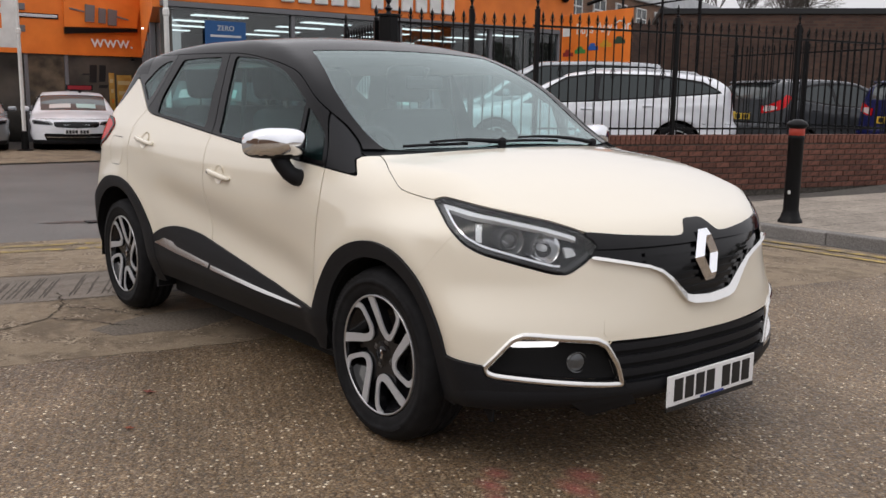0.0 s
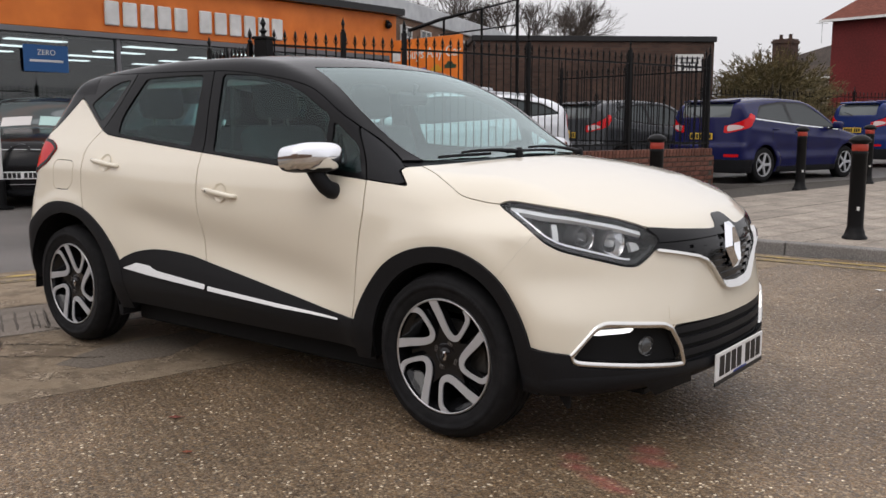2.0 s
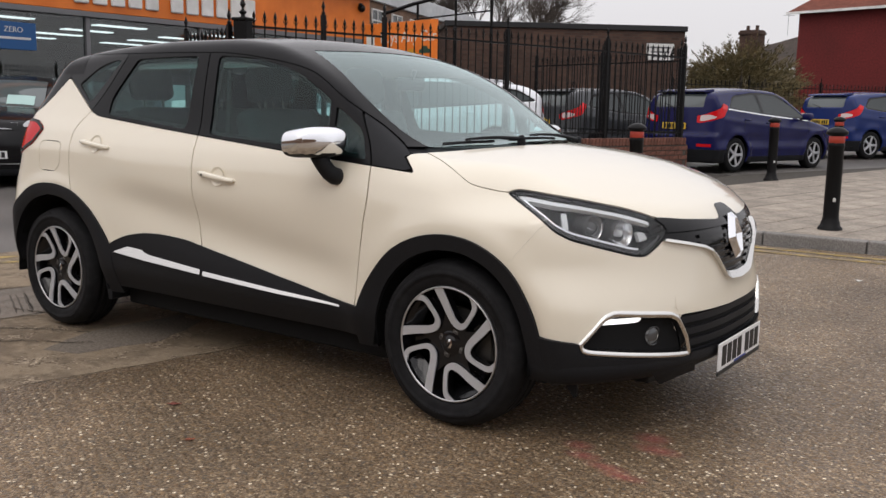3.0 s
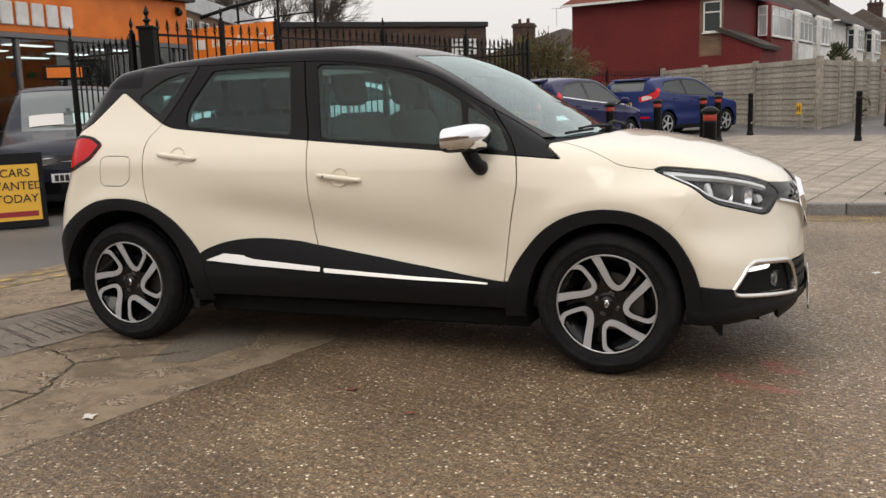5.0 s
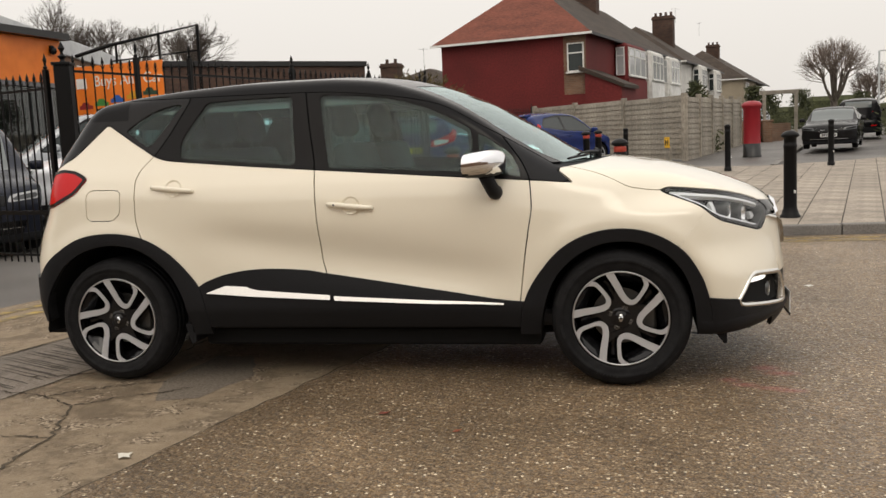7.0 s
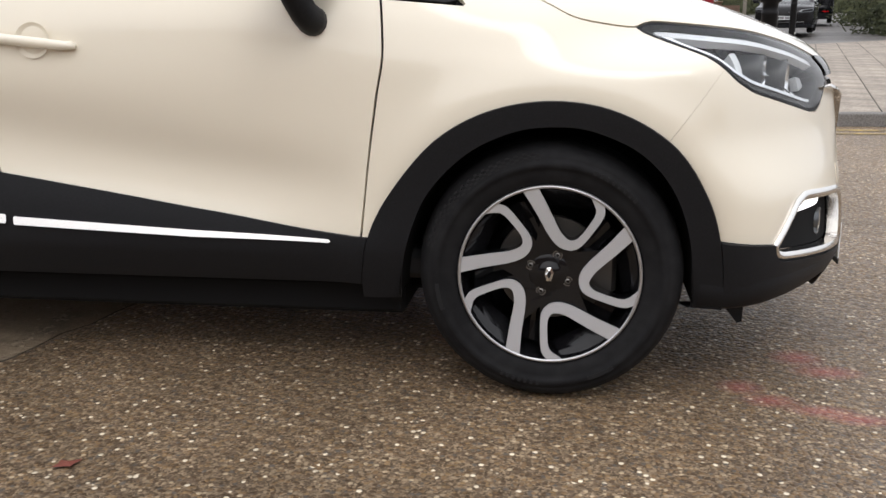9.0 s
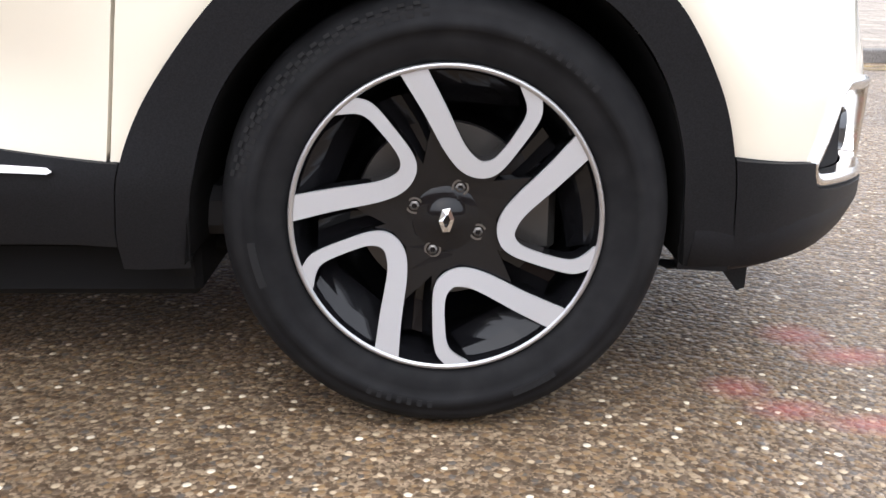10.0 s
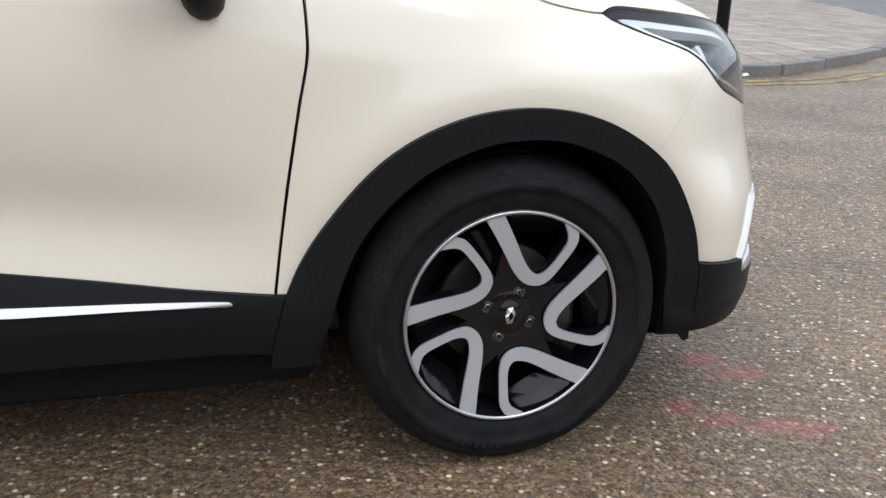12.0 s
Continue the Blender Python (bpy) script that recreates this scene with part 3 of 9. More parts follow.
    rr.inputs[3].default_value, rr.inputs[4].default_value = 0.28, 0.62
    l.new(sx.outputs[1], rr.inputs[0])
    l.new(rr.outputs[0], bs.inputs["Roughness"])
    hm = n.new("ShaderNodeMath")
    hm.operation = "MULTIPLY_ADD"
    l.new(wv.outputs["Fac"], hm.inputs[0])
    hm.inputs[1].default_value = 0.20
    inv = n.new("ShaderNodeMath")
    inv.operation = "SUBTRACT"
    inv.inputs[0].default_value = 0.8
    l.new(v1.outputs["Distance"], inv.inputs[1])
    l.new(inv.outputs[0], hm.inputs[2])
    bp = n.new("ShaderNodeBump")
    bp.inputs["Strength"].default_value, bp.inputs["Distance"].default_value = 0.8, 0.004
    l.new(hm.outputs[0], bp.inputs["Height"])
    l.new(bp.outputs[0], bs.inputs["Normal"])
    return m


M["aggregate"] = aggregate()


# ---- the ground ----
def rise(y):
    """The pavement and all behind it climb gently away from the kerb."""
    return 0.013 * min(max(0.0, y - 5.2), 60)


def sheet(name, outline, z, mat, label="", skirt=0.0):
    """A flat piece of ground that follows the rise."""
    bm = bmesh.new()
    vs = [bm.verts.new((x, y, 0)) for x, y in outline]
    bm.faces.new(vs)
    for yy in (5.2, 65.2):
        bmesh.ops.bisect_plane(bm, geom=bm.verts[:] + bm.edges[:] + bm.faces[:], plane_co=(0, yy, 0), plane_no=(0, 1, 0))
    for v in bm.verts:
        v.co.z = z + rise(v.co.y)
    bmesh.ops.recalc_face_normals(bm, faces=bm.faces)
    if sum(f.normal.z for f in bm.faces) < 0:
        bmesh.ops.reverse_faces(bm, faces=bm.faces)
    if skirt:
        rim = [e for e in bm.edges if e.is_boundary]
        r = bmesh.ops.extrude_edge_only(bm, edges=rim)
        for v in r["geom"]:
            if isinstance(v, bmesh.types.BMVert):
                v.co.z -= skirt
        bmesh.ops.recalc_face_normals(bm, faces=bm.faces)
    return structure(name, bm, mat, label)


sheet("ground", [(-900, -900), (900, -900), (900, 900), (-900, 900)], -0.012, M["asphalt"], "dark worn asphalt of road and yard, damp")


def lane(y, k):
    """The lines between the strips of the drive lean a little off the car's axis."""
    return k + 0.235 * (y + 1.0)


def strip_sheet(name, k0, k1, z, mat, label, y0=-30.0, y1=5.0):
    return sheet(name, [(lane(y0, k0), y0), (lane(y1, k0), y1), (lane(y1, k1), y1), (lane(y0, k1), y0)], z, mat, label)


sheet("apron", [(lane(-60, -0.30), -60), (lane(5.06, -0.30), 5.06), (6.0, 5.12), (7.7, 6.05), (8.95, 6.85), (10.4, 8.1), (11.8, 9.7), (13.5, 12.6), (80, 12.6), (80, -60)], 0.0, M["aggregate"], "exposed aggregate concrete apron, brown and cream stones")
strip_sheet("slab_strip", -1.72, -0.306, -0.003, M["slab"], "cracked pale worn concrete strip")
strip_sheet("groove_strip", -2.62, -1.726, -0.005, M["slab_dark"], "dark grooved concrete strip")
# grooves brushed slantwise across the dark strip
rnd = random.Random(31)
GROOVES, y = [], -3.4
while y < 0.9:
    y += rnd.uniform(0.028, 0.040)
    if math.sin(2.3 * y + 0.6) + rnd.uniform(-0.5, 0.5) < -1.15:
        continue
    k0, k1 = -1.79 - rnd.uniform(0, 0.10), -2.52 - rnd.uniform(-0.16, 0.06)
    GROOVES.append((y, k0, k1, rnd.uniform(0.0065, 0.010)))
strip_sheet("slab_strip_far", -4.25, -2.626, -0.004, M["slab"], "pale worn concrete strip with yellow lines")
for k in (-3.72, -3.98):
    bm = bmesh.new()
    for y in np.arange(-12, 5.0, 0.9):
        x0, x1 = lane(y, k), lane(y + 0.86, k)
        bm.faces.new([bm.verts.new(v) for v in ((x0 - 0.05, y, 0), (x0 + 0.05, y, 0), (x1 + 0.05, y + 0.86, 0), (x1 - 0.05, y + 0.86, 0))])
    structure("yellow_line", bm, M["yellow_line"], "worn yellow no-parking line")
BEND = smooth_line([(-0.6, 5.11), (3.0, 5.11), (5.6, 5.11), (6.45, 5.28), (7.08, 5.63), (7.74, 6.03), (8.94, 6.84), (10.4, 8.08), (11.8, 9.70), (12.8, 11.35)], 8)
bm = bmesh.new()
for off in (0.30, 0.52):
    pts = []
    for i, p in enumerate(BEND):
        d = Vector(BEND[min(i + 1, len(BEND) - 1)]) - Vector(BEND[max(i - 1, 0)])
        d.normalize()
        pts.append((Vector(p) + Vector((d.y, -d.x)) * off, Vector((d.y, -d.x))))
    for k, ((p, n), (q, n2)) in enumerate(zip(pts, pts[1:])):
        bm.faces.new([bm.verts.new((*v, 0.004)) for v in (p - n * 0.045, p + n * 0.045, q + n2 * 0.045, q - n2 * 0.045)])
bmesh.ops.recalc_face_normals(bm, faces=bm.faces)
structure("yellow_line", bm, M["yellow_line"], "worn yellow no-parking lines beside the kerb")
# cracks in the pale slab
M["crack"] = grain(shader("dirt_in_cracks", (0.06, 0.046, 0.033), 0.95), (0.04, 0.031, 0.022), (0.10, 0.078, 0.052), 60)
random.seed(4)
def crack(name, pts, w=0.006, mat="crack", label="dirt-filled crack in the concrete", z=0.0008):
    bm = bmesh.new()
    fine = []
    for a, b in zip(pts, pts[1:]):
        for i in range(14):
            t = i / 14
            fine.append((a[0] + (b[0] - a[0]) * t + random.uniform(-0.014, 0.014), a[1] + (b[1] - a[1]) * t + random.uniform(-0.014, 0.014)))
    fine.append(pts[-1])
    rows = []
    for i, p in enumerate(fine):
        q = fine[min(i + 1, len(fine) - 1)] if i < len(fine) - 1 else fine[i]
        r = fine[max(i - 1, 0)]
        d = Vector((q[0] - r[0], q[1] - r[1])).normalized()
        ww = w * random.uniform(0.2, 1.5)
        rows.append((bm.verts.new((p[0] - d.y * ww, p[1] + d.x * ww, z)), bm.verts.new((p[0] + d.y * ww, p[1] - d.x * ww, z))))
    for a, b in zip(rows, rows[1:]):
        bm.faces.new((a[0], a[1], b[1], b[0]))
    structure(name, bm, M[mat], label)
# each groove is a flat strip of darker colour
bm = bmesh.new()
for y, k0, k1, w in GROOVES:
    rows = []
    for i in range(9):
        k = k0 + (k1 - k0) * i / 8
        yy = y + 0.39 / 0.92 * (k0 - k) + rnd.uniform(-0.003, 0.003)
        ww = w * (0.35 if i in (0, 8) else rnd.uniform(0.7, 1.2))
        rows.append([bm.verts.new((lane(yy, k), yy + d * ww, -0.0035)) for d in (-1, 1)])
    for a, b in zip(rows, rows[1:]):
        bm.faces.new((a[0], a[1], b[1], b[0]))
bmesh.ops.recalc_face_normals(bm, faces=bm.faces)
M["groove"] = grain(shader("groove_dark", (0.09, 0.075, 0.06), 0.9), (0.06, 0.049, 0.039), (0.115, 0.095, 0.076), 40)
structure("groove", bm, M["groove"], "dark flat strips as grooves brushed across the concrete")
crack("crack", [(-1.95, -1.05), (-1.55, -1.15), (-1.30, -1.30), (-1.10, -1.75), (-1.05, -2.3)])
crack("crack", [(-1.55, -1.15), (-1.30, -0.95), (-1.05, -0.85)])
crack("crack", [(-1.30, -1.30), (-1.15, -1.15), (-0.95, -1.05), (-0.86, -0.95)])
crack("crack", [(-1.75, -1.9), (-1.45, -1.75), (-1.10, -1.75)])
crack("crack", [(-1.9, -0.8), (-1.6, -0.72), (-1.32, -0.35), (-1.30, 0.1)], 0.008)
crack("joint_line", [(lane(-3.2, -0.300), -3.2), (lane(-1.5, -0.302), -1.5), (lane(0.0, -0.302), 0.0), (lane(2.0, -0.302), 2.0)], 0.005)
crack("joint_line", [(lane(-3.5, -1.722), -3.5), (lane(-1.5, -1.722), -1.5), (lane(0.5, -1.722), 0.5), (lane(2.5, -1.722), 2.5)], 0.007)
crack("joint_line", [(lane(-3.5, -2.622), -3.5), (lane(-1.5, -2.622), -1.5), (lane(0.5, -2.622), 0.5), (lane(2.5, -2.622), 2.5)], 0.006)
M["patch"] = grain(shader("grey_mortar_patch", (0.2, 0.18, 0.15), 0.8), (0.10, 0.082, 0.064), (0.20, 0.165, 0.13), 70, bump=0.4, bump_scale=150)


def ragged(outline, rough, seed, n=9):
    """An outline broken up into an uneven edge."""
    rnd = random.Random(seed)
    o = []
    for a, b in zip(outline, outline[1:] + outline[:1]):
        for i in range(n):
            t = i / n
            o.append((a[0] + (b[0] - a[0]) * t + rnd.uniform(-rough, rough), a[1] + (b[1] - a[1]) * t + rnd.uniform(-rough, rough)))
    return o


sheet("mortar_patch", ragged([(-0.92, -1.20), (-0.72, -1.12), (-0.62, -0.70), (-0.80, -0.30), (-1.02, -0.28), (-1.08, -0.80)], 0.010, 5, 6), -0.0015, M["patch"], "darker grey repair patch in the concrete")
M["damp"] = grain(shader("damp_tarmac", (0.03, 0.026, 0.024), 0.35), (0.016, 0.014, 0.013), (0.045, 0.039, 0.036), 25)
sheet("drain_stain", ragged([(-5.31, -0.34), (-5.14, -0.02), (-5.02, 0.16), (-4.96, 0.36), (-5.20, 0.37), (-5.25, 0.10)], 0.012, 8, 6), -0.008, M["damp"], "dark damp stain round a drain")
bm = bmesh.new()
box(bm, (-5.16, 0.12, -0.010), (-5.02, 0.30, 0.004), 0.004)
structure("drain_cover", bm, M["iron"], "small iron drain cover")

# ---- pavement of single flags, and its kerb ----
CORNER = [tuple(p) for p in smooth_line([(5.92, 5.19), (6.40, 5.36), (7.02, 5.71), (7.66, 6.10), (8.86, 6.92), (10.3, 8.15), (11.7, 9.75), (12.7, 11.4), (14.0, 14.2), (14.9, 17.0), (15.5, 20.2)], 4)]
pave_edge = [(-2.0, 5.27)] + [(x - 0.02, y + 0.07) for x, y in CORNER] + [(13.2, 21.3), (9.0, 20.2), (6.2, 17.9), (4.25, 16.9), (0.9, 18.4), (-0.8, 14.3), (-1.75, 12.0), (-1.95, 10.6)]
pavement = sheet("pavement", pave_edge, 0.092, M["joint"], "grey concrete flag pavement beside the road")
inside = poly_sdf(pave_edge)
sheet("footway", [(-0.8, 14.3), (0.9, 18.4), (4.25, 16.9), (4.55, 17.6), (5.5, 22.4), (12, 51), (-20, 62), (-20, 12.0), (-1.75, 12.0)], 0.085, M["asphalt"], "dark asphalt footway and parking strip", 0.12)
# the flags lie in columns that run back from the kerb, parallel to the side road, their cross joints staggered
FLAG_W, FLAG_L, FLAG_TURN = 0.432, 0.605, -12.9
fu, fv = Vector((math.cos(radians(FLAG_TURN)), math.sin(radians(FLAG_TURN)))), Vector((-math.sin(radians(FLAG_TURN)), math.cos(radians(FLAG_TURN))))
flag_me = None
count = 0
far_flags = bmesh.new()
for i in range(-12, 44):
    for j in range(-2, 34):
        ctr = Vector((3.28, 5.22)) + fu * (FLAG_W * i) + fv * (FLAG_L * (j + 0.5 + (0.5 if i % 2 else 0)))
        hx, hy = FLAG_W / 2 - 0.006, FLAG_L / 2 - 0.003
        c = [ctr + fu * (sx * hx) + fv * (sy * hy) for sx, sy in ((-1, -1), (1, -1), (1, 1), (-1, 1))]
        d = inside(np.array([p[0] for p in c]), np.array([p[1] for p in c]))
        if min(d) > -0.08:
            continue
        x, y = ctr
        z = 0.092 + rise(y)
        if max(d) <= 0 and count < 300 and 0.0 < x < 9.0 and y < 13.0:
            if flag_me is None:
                bm = bmesh.new()
                box(bm, (-hx, -hy, -0.01), (hx, hy, 0.008), 0.004)
                flag_me = bpy.data.meshes.new("flag")
                bm.to_mesh(flag_me)
                bm.free()
                flag_me.materials.append(M["flag"])
            ob = new("flag", flag_me)
            ob.parent = pavement
            ob.matrix_world = pose(x, y, z + random.uniform(-0.0015, 0.0015), 0.745 + random.uniform(-0.15, 0.15), random.uniform(-0.15, 0.15), FLAG_TURN)
            count += 1
        else:
            # flags cut to the edge of the pavement
            poly = c
            if max(d) > 0:
                poly = []
                for p, q, dp, dq in zip(c, c[1:] + c[:1], d, list(d[1:]) + [d[0]]):
                    if dp <= 0:
                        poly.append(p)
                    if (dp <= 0) != (dq <= 0):
                        poly.append(p.lerp(q, dp / (dp - dq)))
            if len(poly) > 2:
                far_flags.faces.new([far_flags.verts.new((p[0], p[1], 0.100 + rise(p[1]))) for p in poly])
bmesh.ops.recalc_face_normals(far_flags, faces=far_flags.faces)
for f in far_flags.faces:
    if f.normal.z < 0:
        f.normal_flip()
ob = part("flags_beyond", far_flags, M["flag"], pavement)
tagged(ob, kind="stuff")
kerb = new("kerb")
tagged(kerb, "grey granite kerb stones along the pavement, rounding the corner", kind="structure")
stone_me = None
kerb_line = [(-2.0 + 0.915 * i, 5.19) for i in range(9)] + [(6.235, 5.29)]
last = Vector((6.235, 5.29))
for p in CORNER:
    if p[0] < 6.25:
        continue
    while (Vector(p) - last).length >= 0.915:
        last = last + (Vector(p) - last).normalized() * 0.915
        kerb_line.append(tuple(last))
for p, q in zip(kerb_line, kerb_line[1:]):
    if stone_me is None:
        bm = bmesh.new()
        box(bm, (0.004, -0.075, -0.12), (0.911, 0.075, 0.105), 0.014, seg=2)
        stone_me = bpy.data.meshes.new("kerb_stone")
        bm.to_mesh(stone_me)
        bm.free()
        stone_me.materials.append(M["kerb"])
    ob = new("kerb_stone", stone_me)
    ob.parent = kerb
    ob.matrix_world = pose(p[0], p[1] + random.uniform(-0.004, 0.004), rise(p[1]) + random.uniform(-0.004, 0.004), 0, 0, math.degrees(math.atan2(q[1] - p[1], q[0] - p[0])) + random.uniform(-0.2, 0.2))
side_kerb = new("side_kerb")
tagged(side_kerb, "low kerb of the side road", kind="structure")
for i in range(28):
    ob = new("kerb_stone", stone_me)
    ob.parent = side_kerb
    y = 17.4 + 0.9 * i
    ob.matrix_world = pose(4.50 + 0.22 * (y - 17.4), y, 0.0 + rise(y), 0, 0, 77.5)

# ---- bollards ----
M["band_red"] = shader("faded_red_band", (0.42, 0.05, 0.03), 0.5)


def bollard(x, y, band=True, slim=False, label=""):
    b = thing("bollard", label or ("black cast-iron bollard with a red band on the pavement" if band else "plain black cast-iron bollard on the pavement"), "bollard", "bollards on the pavement", pose(x, y, 0.10 + rise(y), 0, 0, random.uniform(0, 90)))
    bm = bmesh.new()
    if slim:
        lathe(bm, [(0.075, -0.02), (0.078, 0.06), (0.066, 0.075), (0.062, 0.10), (0.060, 0.82), (0.064, 0.83), (0.064, 0.86), (0.058, 0.87), (0.058, 0.93), (0.066, 0.94), (0.066, 0.965), (0.050, 0.99), (0.0001, 1.0)], 20, cap=False)
    else:
        lathe(bm, [(0.115, -0.02), (0.115, 0.02), (0.095, 0.04), (0.088, 0.075), (0.078, 0.10), (0.074, 0.13), (0.072, 0.80), (0.076, 0.81), (0.076, 0.835), (0.070, 0.845), (0.070, 0.915), (0.098, 0.93), (0.102, 0.945), (0.098, 0.958), (0.075, 0.980), (0.040, 0.997), (0.0001, 1.002)], 24, cap=False)
    part("post", bm, M["iron"], b, smooth=True)
    if band:
        bm = bmesh.new()
        r = 0.061 if slim else 0.0735
        lathe(bm, [(r - 0.004, 0.845), (r, 0.848), (r, 0.908), (r - 0.004, 0.912)], 24, cap=False)
        part("band", bm, M["band_red"], b, smooth=True)
    bm = bmesh.new()
    box(bm, (-0.012, -0.085, 0.28), (0.012, -0.068, 0.315), 0.002)
    part("tag", bm, M["white"], b)
    return b


for p, bd, sl in (((-0.75, 5.50), True, False), ((1.19, 5.80), True, False), ((3.11, 6.02), False, False), ((5.01, 6.35), False, False), ((6.62, 6.95), False, False), ((-0.95, 11.29), True, False), ((-0.39, 13.17), True, False), ((0.30, 15.0), True, False), ((0.51, 16.12), True, False), ((1.10, 18.2), False, True), ((3.28, 15.35), False, True), ((5.51, 16.1), False, True)):
    bollard(*p, bd, sl)


# ---- the cream car ----
WB = 1.303
ROOF = curve([(-2.1, 1.28), (-1.62, 1.45), (-1.36, 1.502), (-1.12, 1.532), (-0.88, 1.549), (-0.53, 1.562), (-0.18, 1.56), (0.11, 1.538), (0.34, 1.486), (0.58, 1.395), (0.89, 1.218), (1.13, 1.085), (1.22, 1.072), (1.40, 1.05), (1.60, 1.012), (1.78, 0.96), (1.92, 0.905), (2.03, 0.85), (2.10, 0.79), (2.3, 0.6)])
CROWN = curve([(-2.0, 0.10), (-1.0, 0.10), (0.0, 0.10), (0.5, 0.14), (0.9, 0.20), (1.15, 0.12), (1.5, 0.10), (2.0, 0.16)])
NOSE = curve([(0.1, 1.99), (0.22, 2.07), (0.30, 2.118), (0.36, 2.128), (0.45, 2.125), (0.57, 2.112), (0.70, 2.097), (0.80, 2.076), (0.90, 2.03), (1.2, 1.8)])
TAIL = curve([(0.1, -1.80), (0.25, -1.93), (0.45, -1.985), (0.60, -1.985), (0.75, -1.955), (0.90, -1.895), (1.05, -1.85), (1.15, -1.80), (1.25, -1.72), (1.40, -1.60), (1.5, -1.52), (1.7, -1.4)])
SIDE = curve([(0.15, 0.74), (0.25, 0.785), (0.33, 0.828), (0.40, 0.854), (0.55, 0.852), (0.70, 0.860), (0.82, 0.868), (0.92, 0.861), (1.00, 0.842), (1.06, 0.815), (1.12, 0.787), (1.25, 0.742), (1.44, 0.672), (1.60, 0.60)])
REAR_SIDE = curve([(0.15, 0.78), (0.30, 0.83), (0.50, 0.862), (0.75, 0.872), (0.95, 0.868), (1.05, 0.842), (1.15, 0.792), (1.25, 0.745), (1.44, 0.672), (1.60, 0.60)])
FRONT_SIDE = curve([(0.15, 0.78), (0.30, 0.82), (0.45, 0.85), (0.70, 0.868), (0.82, 0.862), (0.90, 0.842), (0.98, 0.808), (1.06, 0.768), (1.12, 0.745), (1.25, 0.705), (1.45, 0.65), (1.60, 0.60)])


def car_width(x, z):
    f = step(0.55, 1.25, x)
    r = step(-0.55, -1.25, x)
    w = SIDE(z) * (1 - f - r) + FRONT_SIDE(z) * f + REAR_SIDE(z) * r
    # the doors are hollowed along a line that climbs to the back
    line = 0.63 - 0.16 * x
    hollow = np.exp(-((z - line) / 0.11) ** 2) * step(1.0, 0.55, x) * step(-1.05, -0.5, x)
    w = w - 0.030 * hollow
    # lips over the wheels
    for cx, top in ((WB, 0.735), (-WB, 0.76)):
        d = np.hypot(x - cx, (z - 0.325))
        w = w + 0.016 * np.exp(-((d - 0.45) / 0.07) ** 2) * (z > 0.2)
    # the shoulder draws in beside the headlight
    return w - 0.085 * step(1.2, 1.55, x) * step(0.80, 0.92, z)


def car_hull(x, y, z):
    y = np.abs(y)
    side = (y - car_width(x, z)) * 0.97
    top = (z - (ROOF(x) - CROWN(x) * y * y)) * 0.9
    hi = step(0.50, 0.68, z)
    bow = hi * 0.06 * (y / 0.42) ** 2.7 + (1 - hi) * 0.055 * (y / 0.44) ** 2.75
    front = (x - (NOSE(z) - bow)) * 0.9
    back = ((TAIL(z) + 0.045 * (y / 0.468) ** 2.9) - x) * 0.85
    low = 0.2 - z
    k = 0.05 + 0.05 * step(0.9, 1.3, x)
    f = smax(side, top, k)
    f = smax(f, front, 0.06)
    f = smax(f, back, 0.06)
    return smax(f, low, 0.02)



HP, HF = hull_mesh(car_hull, (-2.1, -0.04, 0.12), (2.2, 0.98, 1.64), 0.02)
HP, HF = cut(HP, HF, lambda p: -p[:, 1])


def join_halves(P, faces):
    """A centred panel from its half."""
    mid = np.abs(P[:, 1]) < 1e-5
    idx = np.where(mid, np.arange(len(P)), 0)
    other = np.nonzero(~mid)[0]
    idx[other] = len(P) + np.arange(len(other))
    return np.concatenate([P, P[other] * np.array([1, -1, 1])]), list(faces) + [tuple(int(idx[i]) for i in f[::-1]) for f in faces]


def side_poly(pts, grow=0.0):
    s = poly_sdf(pts)
    return lambda p: s(p[:, 0], p[:, 2]) - grow


def front_poly(pts, grow=0.0, back=1.55):
    s = poly_sdf([(y, z) for y, z in pts] + [(-y, z) for y, z in reversed(pts)] if abs(pts[0][0]) < 1e-6 else pts)
    return lambda p: np.maximum(s(p[:, 1], p[:, 2]) - grow, back - p[:, 0])


def corner_poly(pts, grow=0.0, back=1.3):
    """An outline that wraps the front corner: x - y against z."""
    s = poly_sdf(pts)
    return lambda p: np.maximum(s(p[:, 0] - p[:, 1], p[:, 2]) - grow, back - p[:, 0])


def out(f, gap=0.0):
    return lambda p: gap - f(p)


def both(*fs):
    return lambda p: np.maximum.reduce([f(p) for f in fs])


def either(*fs):
    return lambda p: np.minimum.reduce([f(p) for f in fs])


